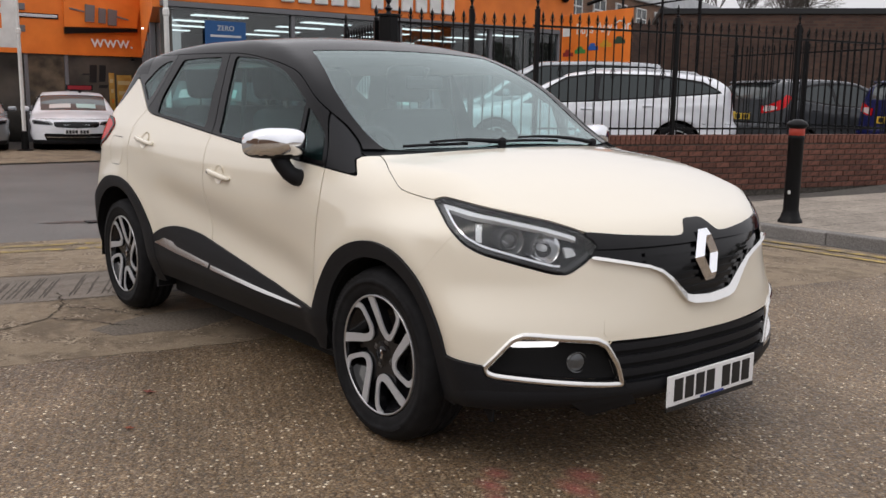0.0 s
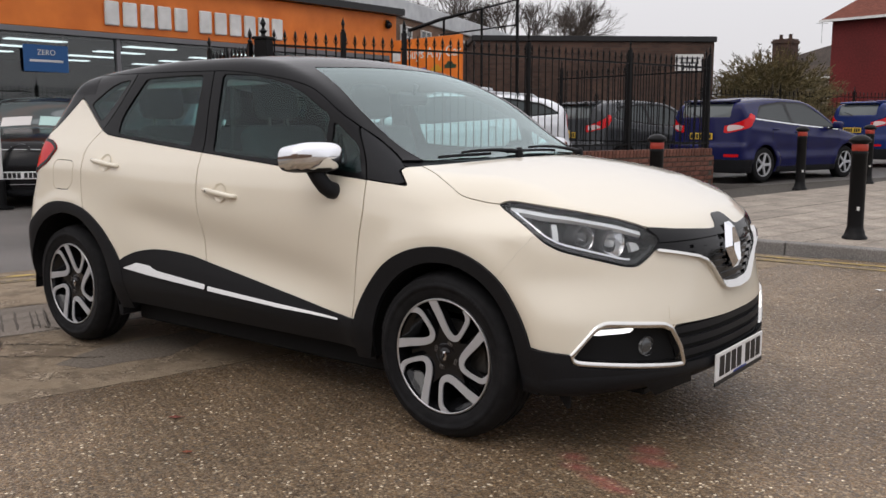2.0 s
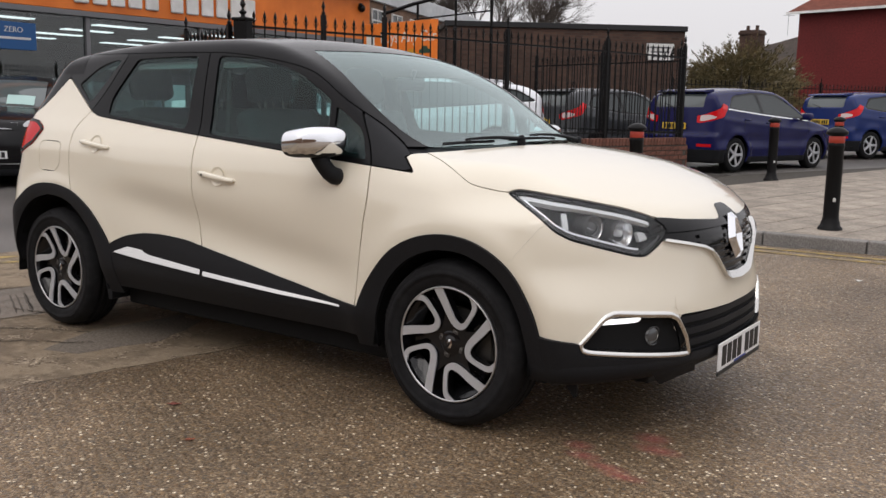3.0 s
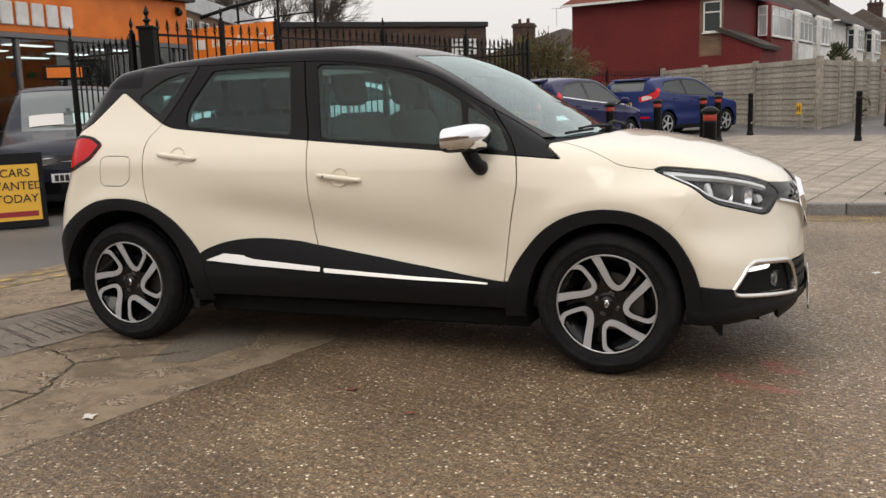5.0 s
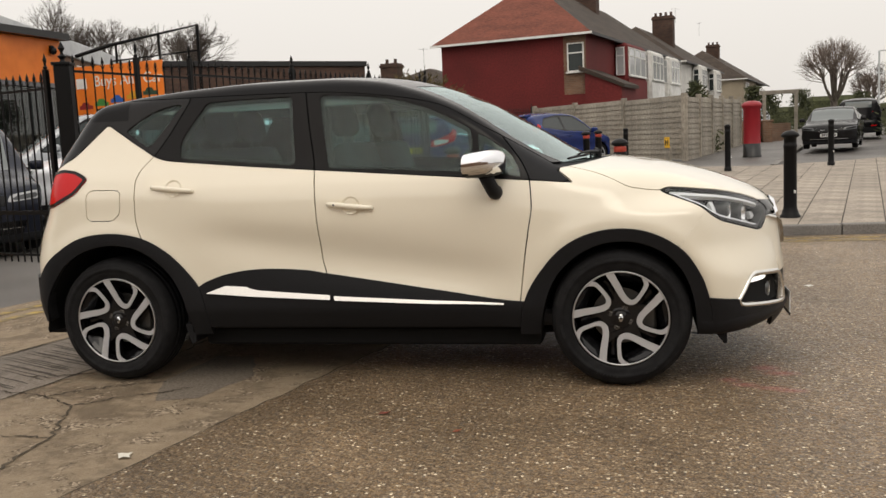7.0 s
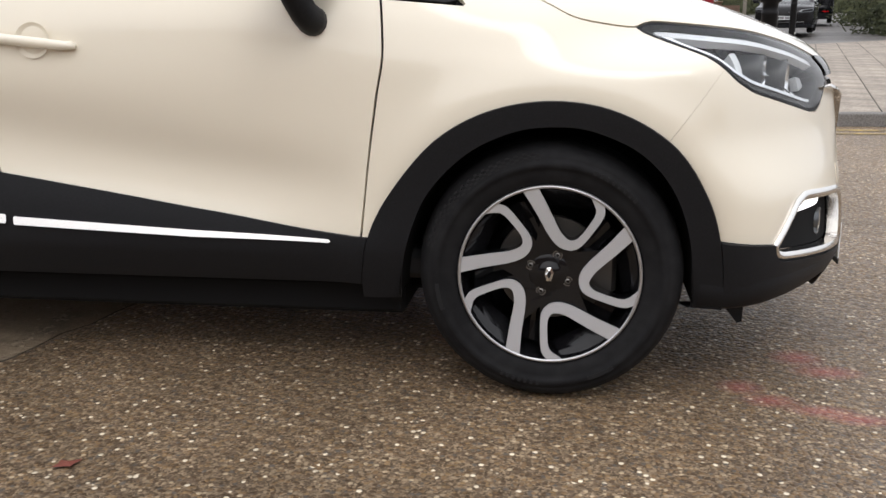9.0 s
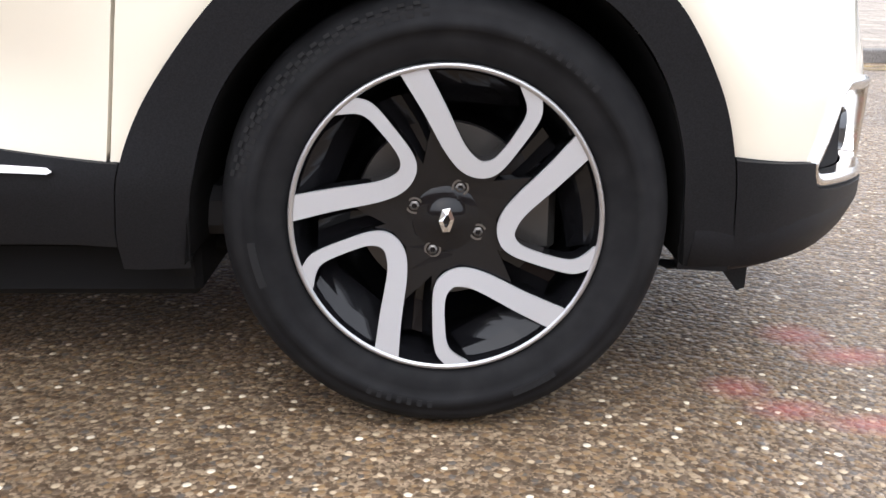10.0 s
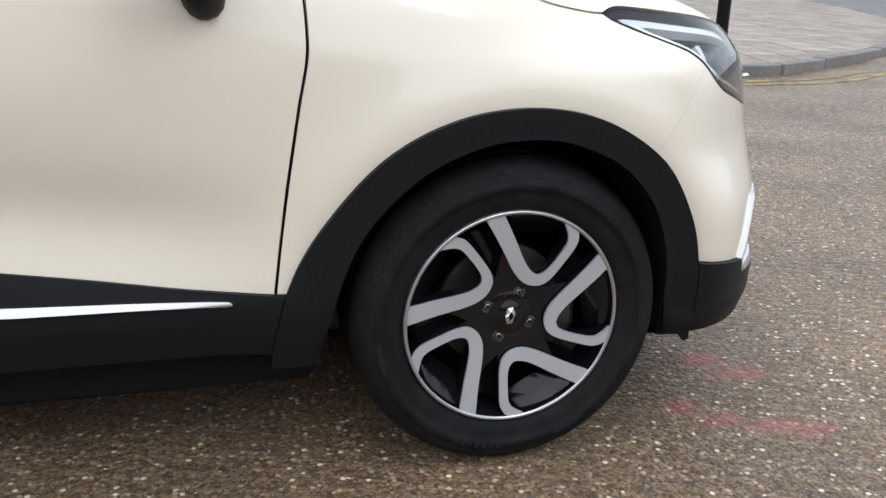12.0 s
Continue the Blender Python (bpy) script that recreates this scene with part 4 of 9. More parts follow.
def refine(P, faces, near, times=2, reach=0.035):
    """The hull near an outline, split finer and laid back on the surface."""
    f = near(P)
    faces = [q for q in faces if min(f[list(q)]) < reach]
    for _ in range(times):
        mids, pts, out_faces = {}, [], []
        n0 = len(P)

        def middle(a, b):
            k = (a, b) if a < b else (b, a)
            if k not in mids:
                mids[k] = n0 + len(pts)
                pts.append((P[a] + P[b]) / 2)
            return mids[k]
        for q in faces:
            m = [middle(a, q[(i + 1) % len(q)]) for i, a in enumerate(q)]
            c = n0 + len(pts)
            pts.append(P[list(q)].mean(0))
            out_faces += [(a, m[i], c, m[i - 1]) for i, a in enumerate(q)]
        P, faces = np.concatenate([P, np.array(pts)]), out_faces
        mid = np.abs(P[:, 1]) < 1e-6
        for _ in range(2):
            e = 1e-4
            g = np.stack([(car_hull(*(P + e * np.eye(3)[d]).T) - car_hull(*(P - e * np.eye(3)[d]).T)) / (2 * e) for d in range(3)], 1)
            P = P - (car_hull(*P.T) / np.maximum((g * g).sum(1), 1e-6))[:, None] * g * 0.9
        P[mid, 1] = 0
    return P, faces


def panel(name, fields, mat, lift=0.0, depth=0.014, sides=True, parent=None, label="", which=(1, -1), base=None):
    """A piece of the hull where every field is negative, on both sides or as one across the middle."""
    P, faces = base or (HP, HF)
    for f in fields:
        P, faces = cut(P, faces, f)
        if not faces:
            return None
    if not sides:
        P, faces = rimmed(*join_halves(P, faces), depth, lift, car_hull)
        return mesh_part(name, P, faces, mat, parent or car, label=label)
    P, faces = rimmed(P, faces, depth, lift, car_hull)
    made = None
    for sgn in which:
        made = mesh_part(name, *(mirrored(P, faces) if sgn > 0 else (P, faces)), mat, parent or car, label=label)
    return made


car = thing("car", "cream crossover car, black roof, chrome trim, parked on the apron", "car")
GAP = 0.0030

# the lines that part the panels
belt = side_poly(round_poly([(-1.342, 1.352, 0.04), (-1.187, 1.254), (-1.05, 1.174), (-0.98, 1.150), (-0.571, 1.109), (-0.19, 1.076), (0.435, 1.024), (0.869, 0.989), (1.098, 0.968, 0.06), (0.975, 1.066, 0.1), (0.94, 2.0), (-2.4, 2.0), (-2.4, 1.06), (-1.80, 1.10), (-1.66, 1.115), (-1.516, 1.185), (-1.414, 1.285)], 4, 0.2))
hood_edge = lambda p: p[:, 0] - (1.262 - 0.2 * (p[:, 1] / 0.7) ** 2)
glass_foot = lambda p: p[:, 0] - (1.200 - 0.2 * (p[:, 1] / 0.7) ** 2)
green = either(belt, both(hood_edge, lambda p: 1.015 - p[:, 2], lambda p: 0.94 - p[:, 0]))
SEAM = curve([(0.20, 1.09), (0.43, 1.022), (0.49, 0.985), (0.565, 0.939), (0.64, 0.925), (0.74, 0.915), (0.80, 0.924), (1.05, 0.902), (1.30, 0.869), (1.44, 0.842), (1.53, 0.828), (1.66, 0.823), (1.9, 0.807), (2.2, 0.806)])
seam = lambda p: SEAM(p[:, 0] - p[:, 1]) - p[:, 2]
below_seam = lambda p: -seam(p)
DOOR_F = curve([(0.3, 0.825), (0.417, 0.838), (0.595, 0.861), (0.758, 0.887), (0.864, 0.904), (0.977, 0.897), (1.05, 0.87), (1.2, 0.76)])
DOOR_M = curve([(0.3, -0.095), (0.424, -0.109), (0.553, -0.128), (0.638, -0.150), (0.843, -0.156), (1.067, -0.171), (1.30, -0.215), (1.5, -0.25)])
DOOR_R = curve([(0.4, -0.86), (0.6, -0.99), (0.754, -1.101), (0.873, -1.135), (1.035, -1.136), (1.092, -1.122), (1.174, -1.055), (1.30, -0.97), (1.45, -0.885)])
x_gt = lambda c: (lambda p: c(p[:, 2]) - p[:, 0])
x_lt = lambda c: (lambda p: p[:, 0] - c(p[:, 2]))
LOW = curve([(-2.3, 0.53), (-1.72, 0.565), (-1.2, 0.55), (-0.85, 0.488), (-0.78, 0.525), (-0.65, 0.567), (-0.52, 0.585), (-0.43, 0.588), (-0.24, 0.578), (-0.14, 0.562), (0.17, 0.513), (0.45, 0.468), (0.84, 0.415), (1.3, 0.41), (1.663, 0.427), (1.80, 0.413), (1.9, 0.40), (2.3, 0.39)])
low = lambda p: p[:, 2] - LOW(p[:, 0])
bump_seam = lambda p: p[:, 0] - (1.572 + 0.75 * (p[:, 2] - 0.663))
def arch_line(pts):
    return [tuple(p) for p in smooth_line(pts, 6)]


ARCH_F = [(0.83, -0.1)] + arch_line([(0.832, 0.30), (0.858, 0.418), (0.916, 0.530), (1.027, 0.658), (1.159, 0.730), (1.311, 0.753), (1.457, 0.727), (1.587, 0.648), (1.667, 0.530), (1.704, 0.418), (1.72, 0.30)]) + [(1.72, -0.1)]
ARCH_R = [(-1.83, -0.1)] + arch_line([(-1.80, 0.40), (-1.755, 0.515), (-1.70, 0.595), (-1.608, 0.685), (-1.454, 0.768), (-1.276, 0.790), (-1.106, 0.762), (-0.978, 0.692), (-0.886, 0.602), (-0.812, 0.495), (-0.785, 0.38)]) + [(-0.785, -0.1)]
HOLE_F = [(0.925, -0.1)] + arch_line([(0.926, 0.26), (0.945, 0.38), (1.000, 0.520), (1.10, 0.626), (1.21, 0.680), (1.308, 0.694), (1.40, 0.684), (1.51, 0.634), (1.59, 0.545), (1.635, 0.420), (1.648, 0.28)]) + [(1.648, -0.1)]
HOLE_R = [(-1.72, -0.1)] + arch_line([(-1.72, 0.30), (-1.69, 0.44), (-1.60, 0.588), (-1.50, 0.672), (-1.38, 0.718), (-1.270, 0.730), (-1.15, 0.712), (-1.05, 0.660), (-0.955, 0.565), (-0.895, 0.43), (-0.875, 0.28)]) + [(-0.875, -0.1)]
arch = either(side_poly(ARCH_F), side_poly(ARCH_R))
hole = either(side_poly(HOLE_F), side_poly(HOLE_R))
lamp_pts = round_poly([(0.737, 0.912, 0.1), (0.791, 0.926), (1.048, 0.902), (1.296, 0.869), (1.442, 0.840), (1.532, 0.796, 0.1), (1.487, 0.746), (1.398, 0.703), (1.327, 0.705), (1.165, 0.733), (0.99, 0.764), (0.907, 0.794), (0.819, 0.855)], 4, 0.25)
lamp = corner_poly(lamp_pts)
grille_pts = [(0.0, 0.856), (0.04, 0.856), (0.058, 0.850), (0.098, 0.809), (0.144, 0.807), (0.368, 0.823), (0.520, 0.838), (0.50, 0.79), (0.520, 0.756), (0.399, 0.734), (0.300, 0.714), (0.250, 0.695), (0.205, 0.660), (0.160, 0.612), (0.135, 0.588), (0.10, 0.577), (0.0, 0.569)]
grille = both(front_poly(grille_pts), out(lamp))
V_LINE = curve([(0.0, 0.569), (0.10, 0.577), (0.135, 0.588), (0.160, 0.612), (0.205, 0.660), (0.250, 0.695), (0.300, 0.714), (0.399, 0.734), (0.55, 0.756)])
fog_pts = round_poly([(1.015, 0.405), (1.035, 0.372), (1.075, 0.362), (1.66, 0.321), (1.682, 0.336), (1.652, 0.411), (1.592, 0.482), (1.536, 0.503), (1.206, 0.522), (1.146, 0.506), (1.047, 0.43)], 4, 0.22)
fog = corner_poly(fog_pts)
intake_pts = [(0.0, 0.478), (0.10, 0.478), (0.326, 0.484), (0.468, 0.486), (0.425, 0.40), (0.400, 0.330), (0.36, 0.285), (0.28, 0.215), (0.0, 0.205)]
intake = front_poly(intake_pts)
tail_pts = round_poly([(-2.1, 0.93), (-2.1, 1.09), (-1.66, 1.108), (-1.56, 1.125), (-1.49, 1.115), (-1.413, 1.075, 0.1), (-1.478, 0.997), (-1.60, 0.938), (-1.72, 0.915)], 4, 0.2)
tail_lamp = both(side_poly(tail_pts), lambda p: 0.48 - p[:, 1])
cream = [out(green, GAP), out(arch, 0.0)]

# ---- painted panels ----
panel("bonnet", cream + [seam, lambda p: GAP - hood_edge(p), out(grille), out(lamp, GAP)], M["cream"], 0.002, sides=False)
bumper = panel("front_bumper", cream + [both(below_seam, lambda p: below_seam(p) + GAP), lambda p: 0.0004 - bump_seam(p), lambda p: -low(p), out(lamp, GAP), out(grille), out(fog), out(intake)], M["cream"], 0.0, sides=False)
panel("front_wing", cream + [lambda p: below_seam(p) + GAP, lambda p: bump_seam(p) + 0.0004, lambda p: -low(p), x_gt(lambda z: DOOR_F(z) + GAP), out(lamp, GAP)], M["cream"], 0.0)
doors = {}
for sgn in (1, -1):
    doors["front", sgn] = panel("front_door", cream + [x_lt(lambda z: DOOR_F(z) - GAP), x_gt(lambda z: DOOR_M(z) + GAP), lambda p: -low(p), lambda p: p[:, 2] - 1.2], M["cream"], 0.0, which=(sgn,))
    doors["rear", sgn] = panel("rear_door", cream + [x_lt(lambda z: DOOR_M(z) - GAP), x_gt(lambda z: DOOR_R(z) + GAP), lambda p: -low(p)], M["cream"], 0.0, which=(sgn,))
flap_pts = round_poly([(-1.410, 1.014), (-1.216, 1.010), (-1.222, 0.893), (-1.262, 0.855), (-1.414, 0.857)], 5, 0.22)
flap = both(side_poly(flap_pts))
panel("rear_quarter", cream + [x_lt(lambda z: DOOR_R(z) - GAP), lambda p: -low(p), out(tail_lamp, GAP), lambda p: 0.60 - p[:, 1], both(out(flap, GAP))], M["cream"], 0.0)
panel("fuel_flap", cream + [lambda p: flap(p) + 0.001], M["cream"], 0.0, which=(1, -1)[:1])
panel("fuel_flap_panel", cream + [lambda p: flap(p) - 0.001], M["cream"], 0.0, which=(-1,))
panel("tailgate", cream + [lambda p: p[:, 1] - 0.596, lambda p: p[:, 0] + 1.2, lambda p: -low(p), out(tail_lamp, GAP)], M["cream"], 0.0, sides=False)

# ---- black upper body and glass ----
DRIP = curve([(-1.9, 1.40), (-1.5, 1.452), (-1.225, 1.472), (-0.776, 1.470), (-0.193, 1.461), (0.174, 1.424), (0.421, 1.376), (0.694, 1.236), (0.976, 1.070), (1.2, 0.94)])
drip = lambda p: p[:, 2] - DRIP(p[:, 0])
SCREEN_Y = curve([(0.20, 0.50), (0.295, 0.522), (0.5, 0.585), (0.69, 0.634), (0.9, 0.645), (1.05, 0.632), (1.2, 0.60)])
screen = both(glass_foot, lambda p: (0.36 - 0.24 * p[:, 1] ** 2) - p[:, 0], lambda p: p[:, 1] - SCREEN_Y(p[:, 0]), lambda p: 1.0 - p[:, 2])
front_glass = side_poly(round_poly([(-0.172, 1.447, 0.06), (0.094, 1.430, 0.4), (0.294, 1.389, 0.4), (0.423, 1.342, 0.4), (0.612, 1.243, 0.05), (0.640, 1.036, 0.05), (-0.102, 1.080, 0.05)], 5))
vent_glass = side_poly(round_poly([(0.645, 1.222, 0.08), (0.715, 1.180, 0.4), (0.812, 1.115, 0.2), (0.862, 1.006, 0.08), (0.668, 1.032, 0.06)], 4))
rear_glass = side_poly(round_poly([(-0.906, 1.156, 0.1), (-0.914, 1.250, 0.3), (-0.785, 1.440, 0.05), (-0.569, 1.446, 0.4), (-0.318, 1.446, 0.05), (-0.275, 1.100, 0.05)], 5))
quarter_glass = side_poly(round_poly([(-1.240, 1.314, 0.12), (-1.075, 1.418, 0.4), (-0.915, 1.445, 0.06), (-1.090, 1.216, 0.10)], 5))
rear_screen = both(lambda p: p[:, 0] + 1.52 - 0.3 * p[:, 1] ** 2, lambda p: 1.16 - p[:, 2], lambda p: p[:, 2] - 1.37, lambda p: p[:, 1] - 0.56)
upper = lambda p: green(p) + GAP
panel("roof", [upper, lambda p: 0.0015 - drip(p), out(screen, 0.002), lambda p: (-1.30 + 0.1 * p[:, 1]) - p[:, 0], glass_foot], M["roof_black"], 0.0, sides=False, label="satin black roof")
panel("rear_spoiler", [upper, lambda p: 1.37 - p[:, 2], lambda p: p[:, 0] - (-1.302 + 0.1 * p[:, 1]), lambda p: 1.30 - p[:, 2]], M["roof_black"], 0.0, sides=False)
panel("tailgate_surround", [upper, lambda p: p[:, 2] - 1.37, lambda p: p[:, 0] + 1.34, out(rear_screen, 0.002)], M["gloss_black"], 0.0, sides=False)
panel("rear_screen", [rear_screen], M["glass"], -0.003, 0.003, sides=False, label="dark tinted glass")
panel("windscreen", [screen], M["screen_glass"], -0.002, 0.003, sides=False, label="clear glass reflecting the sky")
panel("cowl", [green, lambda p: -glass_foot(p), lambda p: 0.97 - p[:, 2], lambda p: p[:, 1] - 0.72], M["trim"], -0.012, 0.01, sides=False)
all_glass = either(front_glass, vent_glass, rear_glass, quarter_glass)
lower_frame = [upper, lambda p: drip(p) + 0.0015, out(screen)]
for sgn in (1, -1):
    fd = panel("window_frame", lower_frame + [x_lt(lambda z: DOOR_F(z) - 0.0035), x_gt(lambda z: DOOR_M(z) + 0.0035), out(all_glass)], M["roof_black"], -0.001, 0.012, parent=doors["front", sgn], which=(sgn,))
    panel("window_frame", lower_frame + [x_lt(lambda z: DOOR_M(z) - 0.0035), x_gt(lambda z: DOOR_R(z) + 0.0035), out(all_glass)], M["roof_black"], -0.001, 0.012, parent=doors["rear", sgn], which=(sgn,))
    for g, d, nm in ((front_glass, "front", "window_glass"), (vent_glass, "front", "corner_glass"), (rear_glass, "rear", "window_glass")):
        panel(nm, [g], M["glass"], -0.007, 0.004, parent=doors[d, sgn], which=(sgn,), label="tinted glass")
panel("mirror_sail", lower_frame + [x_gt(lambda z: DOOR_F(z) + 0.0035)], M["trim"], 0.0)
panel("rear_pillar", lower_frame + [x_lt(lambda z: DOOR_R(z) - 0.0035), lambda p: -1.36 - p[:, 0], out(all_glass)], M["gloss_black"], -0.001)
panel("quarter_glass", [quarter_glass], M["glass"], -0.006, 0.003, label="dark tinted glass")

# spoiler lip over the tailgate
lip_v, lip_f = [], []
for i in range(25):
    y = -0.60 + 1.20 * i / 24
    tip = -1.645 + 0.47 * y * y
    for dx, z in ((0.30, None), (0.16, 1.484 - 0.075 * y * y), (0.03, 1.468 - 0.05 * y * y), (0.0, 1.459 - 0.05 * y * y), (0.02, 1.444 - 0.05 * y * y), (0.16, 1.405 - 0.10 * y * y)):
        lip_v.append((tip + dx, y, float(ROOF(np.array(tip + dx)) - CROWN(np.array(tip + dx)) * y * y) + 0.002 if z is None else z))
for i in range(24):
    for k in range(5):
        q = 6 * i + k
        lip_f.append((q, q + 1, q + 7, q + 6))
for q in (0, 24 * 6):
    lip_f.append(tuple(range(q, q + 6)))
mesh_part("spoiler_lip", lip_v, lip_f, M["roof_black"], car, smooth=False)

# ---- black cladding, arches, sills ----
for pts, opening in ((ARCH_F, HOLE_F), (ARCH_R, HOLE_R)):
    panel("wheel_arch_trim", [side_poly(pts), out(side_poly(opening)), lambda p: 0.60 - p[:, 1], lambda p: np.where(p[:, 0] < -1.5, 0.318, 0.25) - p[:, 2]], M["trim"], 0.011, 0.06)
sill_low = lambda p: 0.24 - p[:, 2]
panel("sill_cladding", [lambda p: low(p) + 0.001, lambda p: 0.288 - p[:, 2], out(arch, 0.002), lambda p: p[:, 0] - 0.86, lambda p: -0.85 - p[:, 0]], M["trim"], 0.010, 0.02)
VAL = curve([(1.3, 0.24), (1.66, 0.248), (1.82, 0.285), (1.98, 0.310), (2.3, 0.31)])
chin = lambda p: np.maximum(0.2 + (VAL(p[:, 0]) - 0.2) * step(0.42, 0.64, p[:, 1]) * step(1.3, 1.4, p[:, 0]), 0.2 + 0.06 * step(1.93, 2.09, p[:, 0])) - p[:, 2]
panel("front_valance", [chin, lambda p: low(p) + 0.001, out(arch, 0.002), lambda p: 1.4 - p[:, 0], out(fog), out(intake)], M["trim"], 0.012, 0.02, sides=False)
# a lip under the bumper, from arch to arch
lip_v, lip_f = [], []
for i in range(61):
    a = radians(-61 + 122 * i / 60)
    r = np.linspace(0.3, 1.3, 500)
    val = car_hull(1.2 + r * math.cos(a), r * math.sin(a), np.full(500, 0.31))
    r0 = float(r[np.argmax(val > 0)])
    e = abs(a) / radians(61)
    for dr, z in ((0.0125, 0.338), (0.0142, 0.322), (0.0138, 0.304), (0.004, 0.290 - 0.035 * e ** 3), (-0.035, 0.262 - 0.022 * e ** 2), (-0.10, 0.240)):
        lip_v.append((1.2 + (r0 + dr) * math.cos(a), (r0 + dr) * math.sin(a), z))
for i in range(60):
    for k in range(5):
        q = 6 * i + k
        lip_f.append((q, q + 6, q + 7, q + 1))
mesh_part("front_lip", lip_v, lip_f, M["trim"], car)
panel("rear_valance", [lambda p: low(p) + 0.001, lambda p: 0.302 - p[:, 2], out(arch, 0.002), lambda p: p[:, 0] + 1.4], M["trim"], 0.012, 0.02, sides=False)
M["satin_chrome"] = shader("satin_chrome", (0.70, 0.69, 0.67), 0.14, 1.0)
strip_pts = [(-0.775, 0.470), (-0.634, 0.517), (-0.592, 0.523), (-0.568, 0.513), (-0.538, 0.492), (-0.490, 0.481), (-0.110, 0.453), (-0.107, 0.430), (-0.54, 0.452)]
strip2_pts = [(-0.090, 0.448), (0.40, 0.421), (0.755, 0.405), (0.765, 0.401), (0.755, 0.397), (0.40, 0.405), (-0.086, 0.427)]
for pts in (strip_pts, strip2_pts):
    panel("chrome_strip", [side_poly(pts)], M["satin_chrome"], base=refine(HP, HF, side_poly(pts)), lift= lambda P: 0.016 + 0.26 * (np.interp(P[:, 0], (-0.8, 0.8), (0.49, 0.40)) - P[:, 2]), depth=0.012, label="chrome strip")
# a dark inner skin closes the gaps
inner = [lambda p: chin(p) + 0.015, lambda p: np.where(np.abs(p[:, 0]) < 0.9, 0.292, np.where(p[:, 0] < 0, 0.312, 0.1)) - p[:, 2], out(hole, 0.0), out(either(screen, all_glass, rear_screen), -0.02), out(either(lamp, fog), -0.004)]
P_, F_ = HP, HF
for fld in inner:
    P_, F_ = cut(P_, F_, fld)
N_ = vertex_normals(P_, F_)
mesh_part("inner_shell", *join_halves(np.column_stack([(P_ - 0.016 * N_)[:, 0], np.where(np.abs(P_[:, 1]) < 1e-5, 0, (P_ - 0.016 * N_)[:, 1]), (P_ - 0.016 * N_)[:, 2]]), F_), M["shell"], car)

# ---- the face ----
panel("grille", [grille, lambda p: np.minimum(V_LINE(p[:, 1]) + 0.004, 9) - p[:, 2]], M["gloss_black"], -0.012, 0.004, sides=False, label="gloss black grille")
vw = lambda y: 0.011 + 0.017 * (1 - step(0.08, 0.28, y))
v_sdf = poly_sdf([(y, z) for y, z in grille_pts] + [(-y, z) for y, z in reversed(grille_pts)])
panel("chrome_blade", base=refine(HP, HF, grille), fields=[grille, lambda p: -v_sdf(p[:, 1], p[:, 2]) - vw(p[:, 1]), lambda p: p[:, 2] - (V_LINE(p[:, 1]) + 0.06 * (p[:, 1] < 0.27) + 0.016 * (p[:, 1] >= 0.27)), lambda p: p[:, 2] - 0.76], mat=M["satin_chrome"], lift=lambda P: 0.020 - 0.55 * np.clip(-v_sdf(np.abs(P[:, 1]), P[:, 2]), 0, 0.03), depth=0.03, sides=False, label="chrome lower grille blade")
panel("bonnet_lip", [grille, lambda p: (0.782 + 0.0 * p[:, 1]) - p[:, 2]], M["gloss_black"], 0.004, 0.012, sides=False)
fine_grille = refine(HP, HF, grille, 1)
for k in range(7):
    z0 = 0.602 + 0.026 * k
    panel("grille_bar", [grille, lambda p: np.abs(p[:, 2] - z0) - 0.0065, lambda p: p[:, 1] - 0.30], M["gloss_black"], -0.003, 0.010, sides=False, base=fine_grille)
panel("intake", [intake, chin], M["shell"], -0.035, 0.002, sides=False, label="black lower intake")
for k in range(6):
    z0 = 0.236 + 0.045 * k
    panel("intake_slat", [intake, chin, lambda p: np.abs(p[:, 2] - z0) - 0.013], M["trim"], -0.006, 0.03, sides=False)
panel("tow_cap", [out(green), front_poly([(0.482, 0.496), (0.474, 0.556), (0.412, 0.551), (0.409, 0.496)], -0.002), out(intake), out(fog), lambda p: 0.0 * p[:, 0] - 1], M["cream"], 0.0015, 0.004, which=(1,))
inside_fog = corner_poly(fog_pts, -0.022)
fine_fog = refine(HP, HF, fog)
panel("fog_lamp_surround", [fog, out(inside_fog)], M["satin_chrome"], lambda P: 0.004 + 0.007 * np.sin(math.pi * np.clip(-fog(P) / 0.022, 0, 1)), 0.03, label="chrome fog lamp surround", base=fine_fog)
panel("fog_lamp_bezel", [inside_fog], M["shell"], -0.030, 0.01, base=fine_fog)
drl = front_poly(round_poly([(0.752, 0.470), (0.730, 0.488), (0.612, 0.489), (0.630, 0.473)], 3, 0.2))
M["drl"] = shader("daytime_light", (0.9, 0.92, 0.95), 0.2, emit=((1.0, 0.98, 0.95), 1.3))
panel("daytime_light", [drl], M["drl"], -0.010, 0.012, base=fine_fog, label="lit white daytime running light")
M["fog_glass"] = shader("fog_lamp_glass", (0.10, 0.105, 0.11), 0.08, 0.5, 0.2)
M["lens"] = shader("clear_lens", (0.66, 0.68, 0.70), 0.06, 0.0, 0.3)
for sgn in (1, -1):
    bm = bmesh.new()
    lathe(bm, [(0.0001, 0.004), (0.018, 0.003), (0.028, -0.001), (0.031, -0.004), (0.033, 0.002), (0.036, 0.0), (0.036, -0.04)], 24, look((1.998, -sgn * 0.543, 0.412), (3.0, -sgn * 0.86, 0.412)) @ pose(0, 0, 0, 180), cap=False)
    part("fog_lamp", bm, M["fog_glass"], car, smooth=True)

